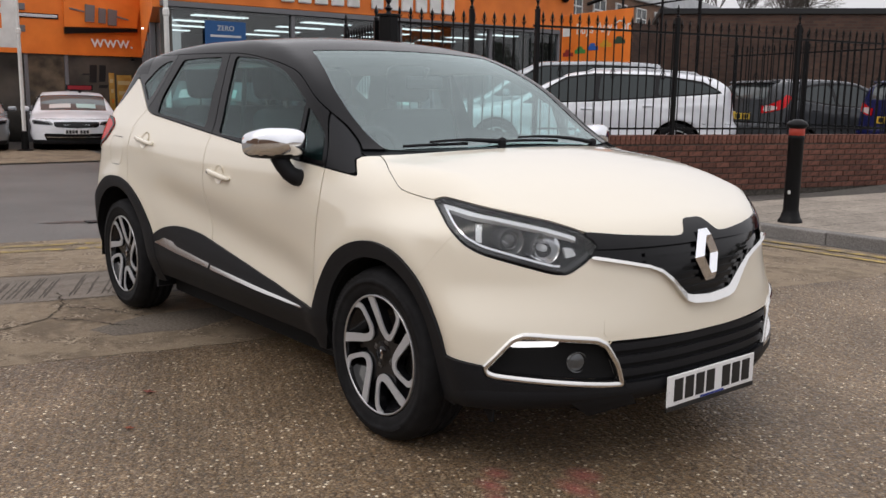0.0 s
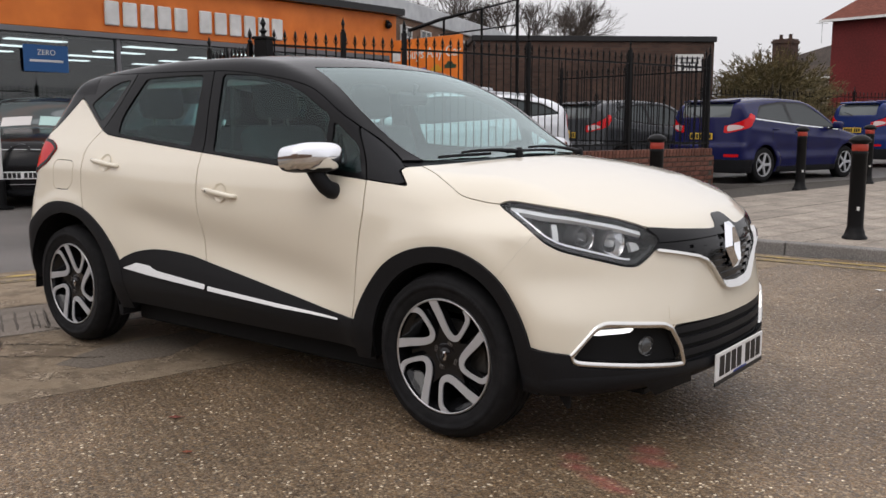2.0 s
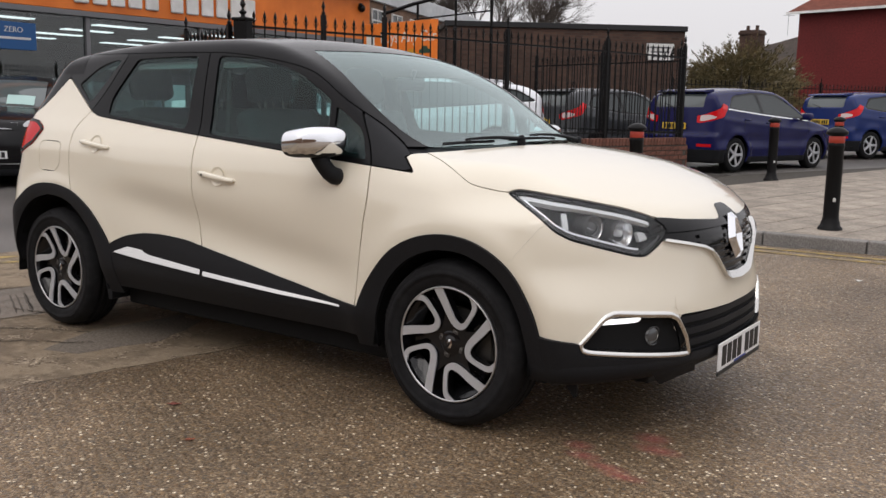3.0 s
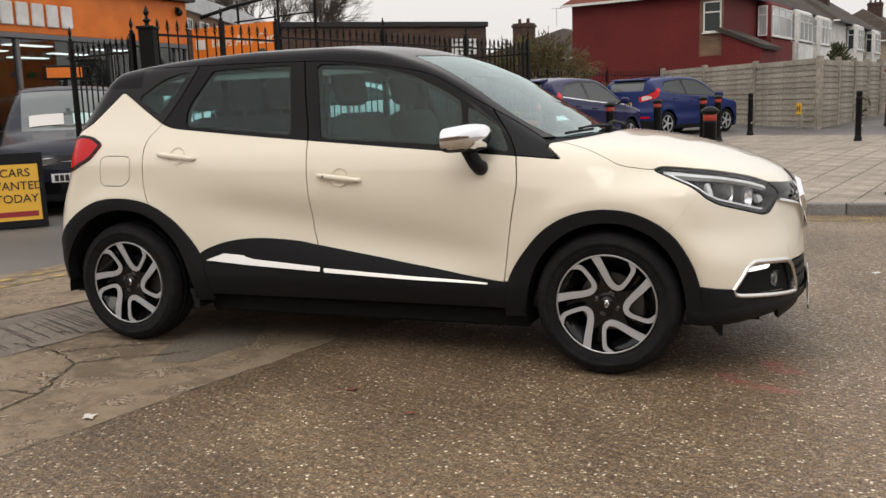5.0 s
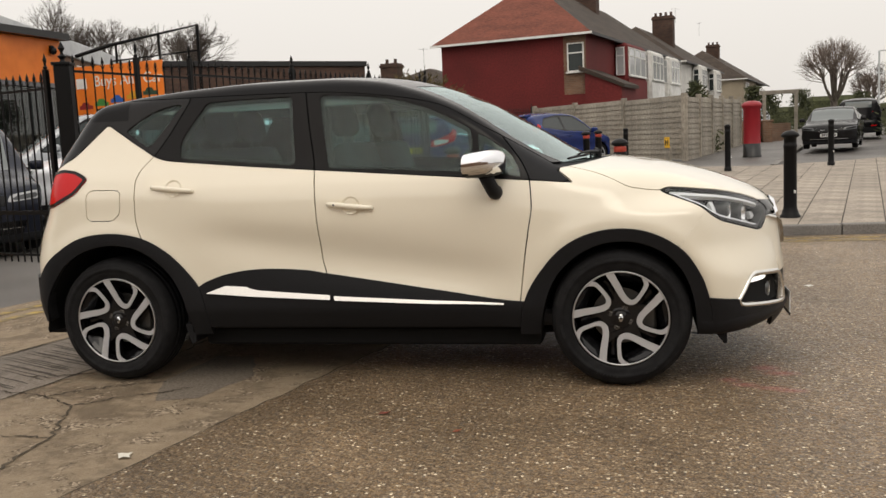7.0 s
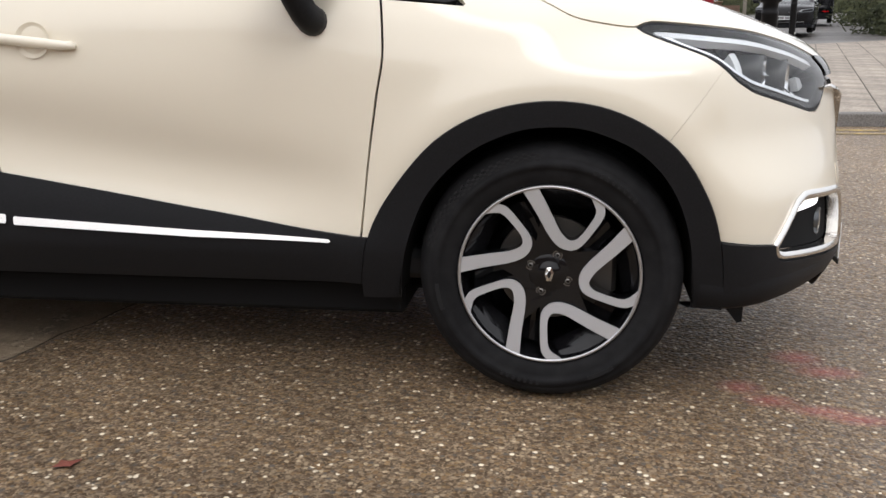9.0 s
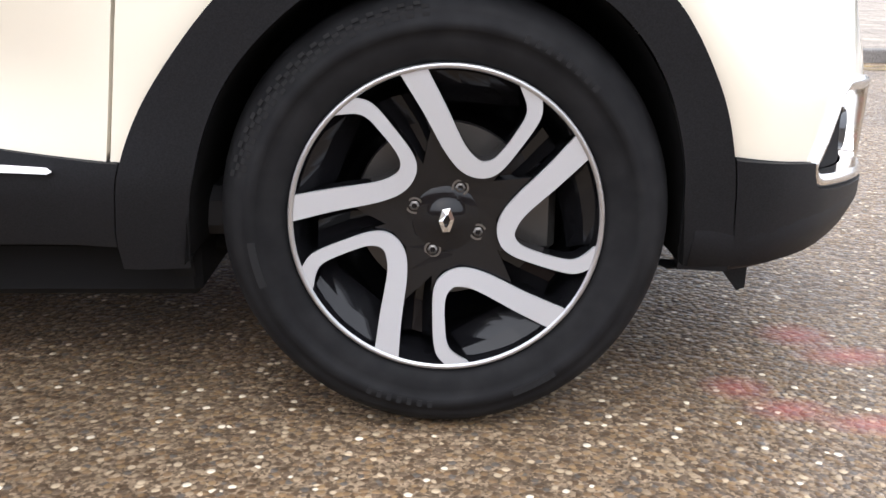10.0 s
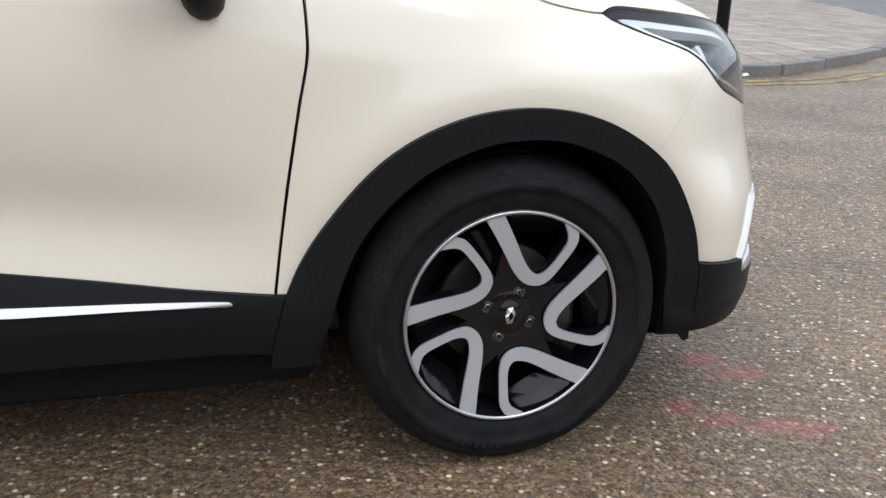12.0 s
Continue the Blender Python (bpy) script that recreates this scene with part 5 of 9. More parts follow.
# headlights: dark bowl, chrome lines, projector, reflector, clear cover
M["bowl"] = shader("headlight_bowl", (0.022, 0.023, 0.026), 0.30, 0.2)
M["bright_bowl"] = shader("bright_reflector", (0.82, 0.83, 0.85), 0.22, 0.85)
M["lamp_grey"] = shader("headlight_bezel", (0.05, 0.052, 0.056), 0.25)
M["projector"] = shader("projector_glass", (0.03, 0.032, 0.035), 0.03, 0.0, 1.0)
M["amber"] = shader("side_reflector", (0.55, 0.42, 0.38), 0.2)
fine_lamp = refine(HP, HF, lamp)
rim_in = corner_poly(lamp_pts, -0.005)
for sgn in (1, -1):
    hl = panel("headlight", [lamp], M["bowl"], -0.085, 0.004, which=(sgn,), label="clear headlight with chrome inner line", base=fine_lamp)
    panel("headlight_edge", [lamp, out(rim_in)], M["gloss_black"], 0.0, 0.085, parent=hl, which=(sgn,), base=fine_lamp)
    q_ = lambda p: p[:, 0] - p[:, 1]
    lower_half = lambda p: p[:, 2] - np.interp(q_(p), (0.70, 0.80, 1.0, 1.5), (0.935, 0.900, 0.845, 0.775))
    panel("chrome_line", [both(corner_poly(lamp_pts, -0.022), out(corner_poly(lamp_pts, -0.029))), lower_half, lambda p: q_(p) - 1.36], M["chrome"], -0.010, 0.014, parent=hl, which=(sgn,), base=fine_lamp)
    panel("lower_bezel", [both(corner_poly(lamp_pts, -0.008), out(corner_poly(lamp_pts, -0.022))), lower_half], M["lamp_grey"], -0.016, 0.05, parent=hl, which=(sgn,), base=fine_lamp)
    panel("upper_light_bar", [both(corner_poly(lamp_pts, -0.015), out(corner_poly(lamp_pts, -0.027))), lambda p: np.interp(q_(p), (0.70, 0.80, 1.0, 1.5), (0.935, 0.897, 0.86, 0.79)) - p[:, 2], lambda p: 0.785 - q_(p), lambda p: q_(p) - 1.43], M["lens"], -0.010, 0.02, parent=hl, which=(sgn,), base=fine_lamp)
    panel("blade", [corner_poly([(1.08, 0.815), (1.09, 0.808), (1.29, 0.745), (1.27, 0.746)])], M["chrome"], -0.020, 0.006, parent=hl, which=(sgn,), base=fine_lamp)
    panel("side_reflector", [corner_poly([(0.955, 0.872), (0.985, 0.872), (0.992, 0.800), (0.962, 0.806)])], M["lens"], -0.03, 0.02, parent=hl, which=(sgn,), base=fine_lamp)
    panel("ribbed_reflector", [corner_poly([(1.385, 0.80), (1.43, 0.795), (1.45, 0.765), (1.40, 0.755)])], M["lens"], -0.045, 0.02, parent=hl, which=(sgn,), base=fine_lamp)
    for (x, y, z), r, dark in (((1.800, 0.672, 0.800), 0.043, True), ((1.873, 0.585, 0.778), 0.050, False)):
        turn_m = look((x, -sgn * y, z), (x - 1.0, -sgn * (y - 0.30), z)) @ pose(0, 0, 0)
        bm = bmesh.new()
        lathe(bm, [(r * 0.15, -0.045), (r * 0.6, -0.036), (r * 0.88, -0.015), (r * 0.97, 0.002), (r, 0.004), (r * 1.03, 0.006)], 32, turn_m, cap=False)
        part("reflector", bm, M["bright_bowl"], hl, smooth=True)
        bm = bmesh.new()
        lathe(bm, [(r * 1.035, 0.006), (r * 1.09, 0.004), (r * 1.12, -0.012), (r * 1.10, -0.055)], 32, turn_m, cap=False)
        part("reflector_shroud", bm, M["lamp_grey"], hl, smooth=True)
        bm = bmesh.new()
        if dark:
            lathe(bm, [(0.0001, 0.012), (r * 0.35, 0.009), (r * 0.6, 0.001), (r * 0.74, -0.012), (r * 0.76, -0.03)], 28, turn_m, cap=False)
        else:
            lathe(bm, [(0.0001, 0.0), (r * 0.22, -0.004), (r * 0.26, -0.02), (r * 0.26, -0.04)], 20, turn_m, cap=False)
        part("projector_lens", bm, M["projector"] if dark else M["lens"], hl, smooth=True)
    panel("headlight_cover", [rim_in], M["clear"], 0.0, 0.0015, parent=hl, which=(sgn,), base=fine_lamp)
    tl = panel("tail_lamp", [tail_lamp], M["tail_red"] if "tail_red" in M else M.setdefault("tail_red", shader("red_tail_lens", (0.55, 0.008, 0.012), 0.1, 0.0, 0.0, 0.35)), 0.006, 0.03, which=(sgn,), label="red tail lamp with dark edge")
    panel("lamp_edge", [tail_lamp, out(side_poly(tail_pts, -0.014)), lambda p: -1.71 - p[:, 0]], M["gloss_black"], 0.008, 0.01, parent=tl, which=(sgn,))

M["headliner"] = shader("pale_headliner", (0.22, 0.22, 0.215), 0.9)
A_, B_ = cut(HP, HF, lambda p: 1.40 - p[:, 2])
for fld in (out(screen, -0.02), lambda p: -1.45 - p[:, 0]):
    A_, B_ = cut(A_, B_, fld)
N_ = hull_normals(car_hull, A_)
Q_ = A_ - 0.03 * N_
Q_[np.abs(A_[:, 1]) < 1e-5, 1] = 0
mesh_part("headliner", *join_halves(Q_, B_), M["headliner"], car)


# ---- wheels ----
M["rim_lip"] = shader("rim_lip_alloy", (0.48, 0.48, 0.49), 0.3, 0.8)
M["sidewall"] = shader("sidewall_marks", (0.016, 0.016, 0.017), 0.75, spec=0.2)
M["brake"] = shader("brake_steel", (0.10, 0.095, 0.09), 0.45, 0.8)
M["rim_black"] = shader("gloss_black_rim", (0.006, 0.006, 0.007), 0.12, 0.0, 0.0, 0.45)
M["bolt"] = shader("wheel_bolt", (0.16, 0.15, 0.14), 0.4, 0.8)
RIM = 0.2235
LOOP_OUT = [(-0.300, 0.945), (-0.154, 0.707), (-0.01, 0.445), (0.10, 0.318), (0.225, 0.280), (0.335, 0.325), (0.46, 0.484), (0.572, 0.668), (0.575, 0.80)]
LOOP_IN = [(-0.130, 0.975), (-0.012, 0.746), (0.102, 0.51), (0.175, 0.417), (0.235, 0.388), (0.312, 0.424), (0.415, 0.563), (0.487, 0.715), (0.425, 0.890)]


def dish(r):
    """How far the wheel's face lies behind the rim's edge."""
    return 0.004 + 0.020 * (1 - min(1, r)) ** 1.2


def band(bm, outer, inner, front, back, scale=RIM):
    """A ribbon between two lines, with depth; the wheel's face looks along +z."""
    rows = []
    for a, b in zip(outer, inner):
        ra, rb = math.hypot(*a), math.hypot(*b)
        rows.append([bm.verts.new((a[0] * scale, a[1] * scale, -dish(ra) - back)), bm.verts.new((a[0] * scale, a[1] * scale, -dish(ra) - front)),
                     bm.verts.new((b[0] * scale, b[1] * scale, -dish(rb) - front)), bm.verts.new((b[0] * scale, b[1] * scale, -dish(rb) - back))])
    for p, q in zip(rows, rows[1:]):
        for k in range(4):
            bm.faces.new((p[k], q[k], q[(k + 1) % 4], p[(k + 1) % 4]))
    bm.faces.new(rows[0][::-1])
    bm.faces.new(rows[-1])


def wheel(parent, m, turn=0.0):
    w = new("wheel")
    w.parent = parent
    w.matrix_local = m
    bm = bmesh.new()
    prof = [(0.205, -0.19), (0.232, -0.188), (0.262, -0.198), (0.296, -0.200), (0.313, -0.190), (0.322, -0.176)]
    tread = []
    for z in (-0.145, -0.105, -0.065):
        rt = 0.3275 if z < -0.07 else 0.3262
        tread += [(rt, z - 0.016), (rt, z - 0.005), (rt - 0.007, z - 0.004), (rt - 0.007, z + 0.004), (rt, z + 0.005)]
    tread += [(0.3232, -0.040), (0.3180, -0.026)]
    prof += tread + [(0.3130, -0.014), (0.3070, -0.005), (0.3005, 0.002), (0.292, 0.0065), (0.284, 0.0075), (0.2835, 0.0088), (0.268, 0.0095), (0.2672, 0.0080), (0.255, 0.006), (0.243, 0.0025), (0.234, -0.002), (0.229, -0.006), (0.226, -0.010), (0.2245, -0.014), (0.218, -0.016), (0.212, -0.03)]
    lathe(bm, prof, 96, cap=False)
    tyre = part("tyre", bm, M["tyre"], w, smooth=True)
    # raised sidewall marks: a checked band, plain bars for the maker's lettering
    bm = bmesh.new()
    for i in range(36):
        for j in range(4):
            if (i + j) % 2 == 0:
                a = 96 + 2.0 * i
                box(bm, (0.2865 + 0.0052 * j, -0.0048, 0.0050 - 0.0011 * j), (0.2915 + 0.0052 * j, 0.0048, 0.0078 - 0.0014 * j), 0.0, pose(0, 0, 0, 0, 0, a))
    part("sidewall_pattern", bm, M["sidewall"], tyre)
    for a0, n, wide in ((44, 8, 3.4), (246, 7, 3.2), (292, 9, 1.6), (186, 10, 1.4)):
        bm = bmesh.new()
        for i in range(n):
            box(bm, (0.271, -0.0035, 0.0085), (0.2815, 0.0035, 0.0102), 0.0, pose(0, 0, 0, 0, 0, a0 + wide * i))
        part("sidewall_lettering", bm, M["sidewall"], tyre)
    rim = new("rim")
    rim.parent = w
    bm = bmesh.new()
    lathe(bm, [(0.2245, -0.015), (0.2245, -0.004), (0.2225, -0.001), (0.2185, -0.001), (0.2165, -0.0045)], 96, cap=False)
    part("rim_edge", bm, M["rim_lip"], rim, smooth=True)
    bm = bmesh.new()
    lathe(bm, [(0.2165, -0.0045), (0.2120, -0.018), (0.205, -0.045), (0.200, -0.17), (0.02, -0.175)], 64, cap=False)
    part("barrel", bm, M["rim_black"], rim, smooth=True)
    so, si = smooth_line(LOOP_OUT), smooth_line(LOOP_IN)
    bo = [p * 1.0 for p in so]
    for k in range(5):
        rot = pose(0, 0, 0, 0, 0, turn + 72 * k)
        bm = bmesh.new()
        band(bm, so, si, 0.0, 0.006)
        bmesh.ops.recalc_face_normals(bm, faces=bm.faces)
        bmesh.ops.transform(bm, matrix=rot, verts=bm.verts)
        part("spoke", bm, M["alloy"], rim)
        bm = bmesh.new()
        band(bm, so, si, 0.0055, 0.040)
        bmesh.ops.recalc_face_normals(bm, faces=bm.faces)
        bmesh.ops.transform(bm, matrix=rot, verts=bm.verts)
        part("spoke_back", bm, M["rim_black"], rim)
        bm = bmesh.new()
        # gloss black web from the hub to the tip of the loop
        band(bm, [(-0.19, 0.16), (-0.10, 0.20), (0.00, 0.215), (0.10, 0.20), (0.20, 0.13)], [(-0.10, 0.60), (0.00, 0.43), (0.10, 0.305), (0.225, 0.27), (0.345, 0.315)], 0.012, 0.045)
        # a dished blade between two loops that falls away from the hub and rises again at the rim
        edge_a = [(0.20, 0.13), (0.345, 0.315), (0.455, 0.46), (0.57, 0.64), (0.63, 0.775)]
        edge_b = [(0.205, 0.02), (0.40, 0.16), (0.56, 0.27), (0.72, 0.42), (0.86, 0.505)]
        deep = (0.016, 0.026, 0.034, 0.028, 0.012)
        dish_rows = []
        for (p, q, dd) in zip(edge_a, edge_b, deep):
            row = []
            for w_ in (0.0, 0.28, 0.55, 0.80):
                px, py = p[0] + (q[0] - p[0]) * w_, p[1] + (q[1] - p[1]) * w_
                row.append(bm.verts.new((px * RIM, py * RIM, -dish(math.hypot(px, py)) - dd - 0.020 * math.sin(math.pi * min(1.0, w_ / 0.8)))))
            dish_rows.append(row)
        for p, q in zip(dish_rows[:3], dish_rows[1:4]):
            for k2 in range(3):
                bm.faces.new((p[k2], q[k2], q[k2 + 1], p[k2 + 1]))
        # a sloping floor at the outer end of the pocket inside the loop
        oa = [(-0.125, 0.965), (0.05, 0.972), (0.24, 0.945), (0.42, 0.88)]
        ob_ = [(0.00, 0.745), (0.13, 0.735), (0.30, 0.72), (0.465, 0.70)]
        rows_ = [[bm.verts.new((p[0] * RIM, p[1] * RIM, -0.012)), bm.verts.new(((p[0] * 0.55 + q[0] * 0.45) * RIM, (p[1] * 0.55 + q[1] * 0.45) * RIM, -0.030)), bm.verts.new((q[0] * RIM, q[1] * RIM, -0.058))] for p, q in zip(oa, ob_)]
        for p, q in zip(rows_, rows_[1:]):
            for k2 in range(2):
                bm.faces.new((p[k2], p[k2 + 1], q[k2 + 1], q[k2]))
        bmesh.ops.recalc_face_normals(bm, faces=bm.faces)
        bmesh.ops.transform(bm, matrix=rot, verts=bm.verts)
        part("spoke_web", bm, M["rim_black"], rim)
    bm = bmesh.new()
    lathe(bm, [(0.0001, -0.0225), (0.024, -0.0235), (0.027, -0.0265), (0.034, -0.0275), (0.046, -0.030), (0.062, -0.037), (0.070, -0.06)], 48, cap=False)
    part("hub", bm, M["rim_black"], rim, smooth=True)
    bm = bmesh.new()
    o = [(-0.006, 0.016), (0.005, 0.0185), (0.011, 0.002), (0.005, -0.0165), (-0.0055, -0.0175), (-0.011, -0.001)]
    i_ = [(-0.0005, 0.009), (0.002, 0.010), (0.0055, 0.001), (0.001, -0.009), (-0.002, -0.009), (-0.0055, 0.0)]
    rows = [[bm.verts.new((p[0], p[1], -0.0200)), bm.verts.new((q[0], q[1], -0.0165)), bm.verts.new((q[0], q[1], -0.022))] for p, q in zip(o, i_)]
    for p, q in zip(rows, rows[1:] + rows[:1]):
        bm.faces.new((p[0], p[1], q[1], q[0]))
        bm.faces.new((p[1], p[2], q[2], q[1]))
    part("centre_badge", bm, M["chrome"], rim)
    for k in range(4):
        bm = bmesh.new()
        a = radians(turn + 67 + 90 * k)
        at = pose(0.0500 * math.cos(a), 0.0500 * math.sin(a), -0.036)
        lathe(bm, [(0.0125, 0.004), (0.0125, 0.0065), (0.0095, 0.0065), (0.0085, -0.004)], 16, at, cap=False)
        lathe(bm, [(0.0085, -0.004), (0.0075, 0.007), (0.0045, 0.009), (0.0042, 0.004), (0.0001, 0.004)], 6, at, cap=False)
        part("wheel_bolt", bm, M["bolt"], rim)
    bm = bmesh.new()
    lathe(bm, [(0.075, -0.085), (0.132, -0.085), (0.134, -0.095), (0.075, -0.095)], 48, cap=False)
    part("brake_disc", bm, M["brake"], w, smooth=False)
    bm = bmesh.new()
    box(bm, (0.075, -0.065, -0.125), (0.165, 0.065, -0.072), 0.012)
    part("brake_caliper", bm, M["brake"], w)
    return w


for x, hubz, spin in ((WB, 0.3275, 0.0), (-WB, 0.3275, -1.0)):
    for sgn in (1, -1):
        # local +z looks out of the car
        wheel(car, Matrix.Translation((x, -sgn * 0.862, hubz)) @ (pose(0, 0, 0, 90, 0, 0) if sgn > 0 else pose(0, 0, 0, 90, 0, 180)), spin)
# dark wheel wells
for x, pts in ((WB, HOLE_F), (-WB, HOLE_R)):
    for sgn in (1, -1):
        bm = bmesh.new()
        rows = [[bm.verts.new((px, -sgn * y, max(pz, 0.26))) for y in (0.845, 0.5)] for px, pz in pts]
        for a, b in zip(rows, rows[1:]):
            bm.faces.new((a[0], b[0], b[1], a[1]))
        bm.faces.new([r[1] for r in rows])
        bmesh.ops.recalc_face_normals(bm, faces=bm.faces)
        part("wheel_well", bm, M["shell"], car)
for nm, lo, hi in (("underbody", (-1.9, -0.62, 0.21), (1.6, 0.62, 0.25)), ("floor_edge", (-0.84, -0.78, 0.268), (0.88, 0.78, 0.30)), ("floor_pan", (-0.86, -0.73, 0.172), (0.92, 0.73, 0.266)), ("spare_wheel_well", (-1.86, -0.50, 0.20), (-1.0, 0.50, 0.34))):
    bm = bmesh.new()
    box(bm, lo, hi, 0.012)
    part(nm, bm, M["shell"], car)
for sgn in (1, -1):
    bm = bmesh.new()
    prism(bm, [(1.705, 0.27), (1.79, 0.28), (1.788, 0.185), (1.776, 0.180)], -sgn * 0.715, -sgn * 0.725)
    part("air_deflector", bm, M["trim"], car)
    bm = bmesh.new()
    prism(bm, [(-0.93, 0.30), (-0.87, 0.30), (-0.875, 0.205), (-0.90, 0.195)], -sgn * 0.68, -sgn * 0.82)
    part("mud_flap", bm, M["trim"], car)

# ---- door handles, mirrors, wipers, aerial, plates ----
for d, (cx, cz, slope) in (("rear", (-0.925, 1.006, -0.115)), ("front", (0.020, 0.893, -0.105))):
    for sgn in (1, -1):
        w0 = float(car_width(np.array(cx), np.array(cz)))
        bm = bmesh.new()
        L, rows = 0.118, []
        for k in range(15):
            t = -1 + 2 * k / 14
            hgt = 0.0135 * (1 - 0.45 * abs(t) ** 3) * (1.15 if t < -0.55 else 1.0)
            yy = 0.030 - 0.012 * t ** 4
            xx, zz = cx + L * t, cz + slope * L * t
            ws = float(car_width(np.array(xx), np.array(zz)))
            ring = []
            for j in range(10):
                a = 2 * math.pi * j / 10
                ring.append(bm.verts.new((xx, -sgn * (ws + yy - 0.012 + 0.010 * math.cos(a)), zz + hgt * math.sin(a))))
            rows.append(ring)
        for a, b in zip(rows, rows[1:]):
            for j in range(10):
                bm.faces.new((a[j], a[(j + 1) % 10], b[(j + 1) % 10], b[j]))
        bm.faces.new(rows[0])
        bm.faces.new(rows[-1])
        for t in (-0.82, 0.80):
            xx, zz = cx + L * t, cz + slope * L * t
            ws = float(car_width(np.array(xx), np.array(zz)))
            box(bm, (xx - 0.016, min(-sgn * (ws - 0.01), -sgn * (ws + 0.018)), zz - 0.010), (xx + 0.016, max(-sgn * (ws - 0.01), -sgn * (ws + 0.018)), zz + 0.010), 0.004)
        bmesh.ops.recalc_face_normals(bm, faces=bm.faces)
        h = part("door_handle", bm, M["cream"], doors[d, sgn], smooth=True)
        if d == "front":
            bm = bmesh.new()
            xx, zz = cx - 0.075, cz + 0.008
            lathe(bm, [(0.0001, 0.001), (0.005, 0.001), (0.006, 0)], 12, Matrix.Translation((xx, -sgn * (w0 + 0.0285), zz)) @ pose(0, 0, 0, 90 * sgn), cap=False)
            part("keyhole", bm, M["bolt"], h)
        # the shallow cup behind the handle
        bm = bmesh.new()
        rr = []
        for ring_r, dep in ((0.046, 0.0012), (0.042, -0.002), (0.030, -0.0065), (0.001, -0.0075)):
            ring = []
            for j in range(24):
                a = 2 * math.pi * j / 24
                xx, zz = cx + 0.004 + ring_r * math.cos(a), cz + 0.003 + ring_r * 0.95 * math.sin(a)
                ring.append(bm.verts.new((xx, -sgn * (float(car_width(np.array(xx), np.array(zz))) + 0.0045 + dep), zz)))
            rr.append(ring)
        for a, b in zip(rr, rr[1:]):
            for j in range(24):
                bm.faces.new((a[j], a[(j + 1) % 24], b[(j + 1) % 24], b[j]))
        bmesh.ops.recalc_face_normals(bm, faces=bm.faces)
        part("handle_cup", bm, M["cream"], doors[d, sgn], smooth=True)

for sgn in (1, -1):
    mir = new("door_mirror")
    mir.parent = car
    # shell: a swept rounded block, chrome above, black below
    rings = []
    for i in range(17):
        u = -1 + 2 * i / 16
        x = 0.738 + 0.074 * u
        front_round = (max(0.0, 1 - max(0, (u - 0.1) / 0.9) ** 2.4)) ** 0.5
        back_round = 1.0 - 0.05 * max(0, -u) ** 2
        s = max(front_round * back_round, 0.02)
        ring = []
        for j in range(28):
            a = 2 * math.pi * j / 28
            c_, s_ = math.cos(a), math.sin(a)
            yy = 0.108 * s * math.copysign(abs(c_) ** 0.62, c_)
            zz = 0.066 * s * math.copysign(abs(s_) ** 0.66, s_) * (1.0 if s_ > 0 else 0.86)
            skew = 0.036 * (yy / 0.108)
            ring.append((x - 0.020 - skew * 0.9, -sgn * (0.938 + yy), 1.070 + zz + 0.006 * u))
        rings.append(ring)
    for nm, test, mt in (("cap", lambda z: z > 1.030, "chrome"), ("housing", lambda z: z <= 1.030, "trim")):
        bm = bmesh.new()
        vs = [[bm.verts.new(p) for p in r] for r in rings]
        for i in range(16):
            for j in range(28):
                q = (vs[i][j], vs[i][(j + 1) % 28], vs[i + 1][(j + 1) % 28], vs[i + 1][j])
                if test(sum(v.co.z for v in q) / 4):
                    bm.faces.new(q)
        if nm == "cap":
            bm.faces.new(vs[-1])
        bmesh.ops.delete(bm, geom=[v for v in bm.verts if not v.link_faces], context="VERTS")
        bmesh.ops.recalc_face_normals(bm, faces=bm.faces)
        part(nm, bm, M[mt], mir, "chrome mirror cap" if nm == "cap" else "", smooth=True)
    bm = bmesh.new()
    pts = rings[0]
    c = np.mean(np.array(pts), 0)
    vs = [bm.verts.new((p[0] + 0.006, c[1] + (p[1] - c[1]) * 0.93, c[2] + (p[2] - c[2]) * 0.9)) for p in pts]
    bm.faces.new(vs)
    part("mirror_glass", bm, M["chrome"], mir)
    bm = bmesh.new()
    vs = [bm.verts.new(p) for p in pts]
    ws = [bm.verts.new((p[0] + 0.006, c[1] + (p[1] - c[1]) * 0.93, c[2] + (p[2] - c[2]) * 0.9)) for p in pts]
    for j in range(28):
        bm.faces.new((vs[j], vs[(j + 1) % 28], ws[(j + 1) % 28], ws[j]))
    part("mirror_bezel", bm, M["trim"], mir)
    bm = bmesh.new()
    line = [(0.705, 0.925, 1.025), (0.716, 0.912, 0.985), (0.728, 0.893, 0.955), (0.736, 0.868, 0.938), (0.740, 0.838, 0.932)]
    tube(bm, [(x, -sgn * y, z) for x, y, z in line], [0.040, 0.034, 0.034, 0.036, 0.036], 14)
    for v in bm.verts:
        v.co.x = 0.73 + (v.co.x - 0.73) * 0.95
    part("mirror_foot", bm, M["trim"], mir, smooth=True)

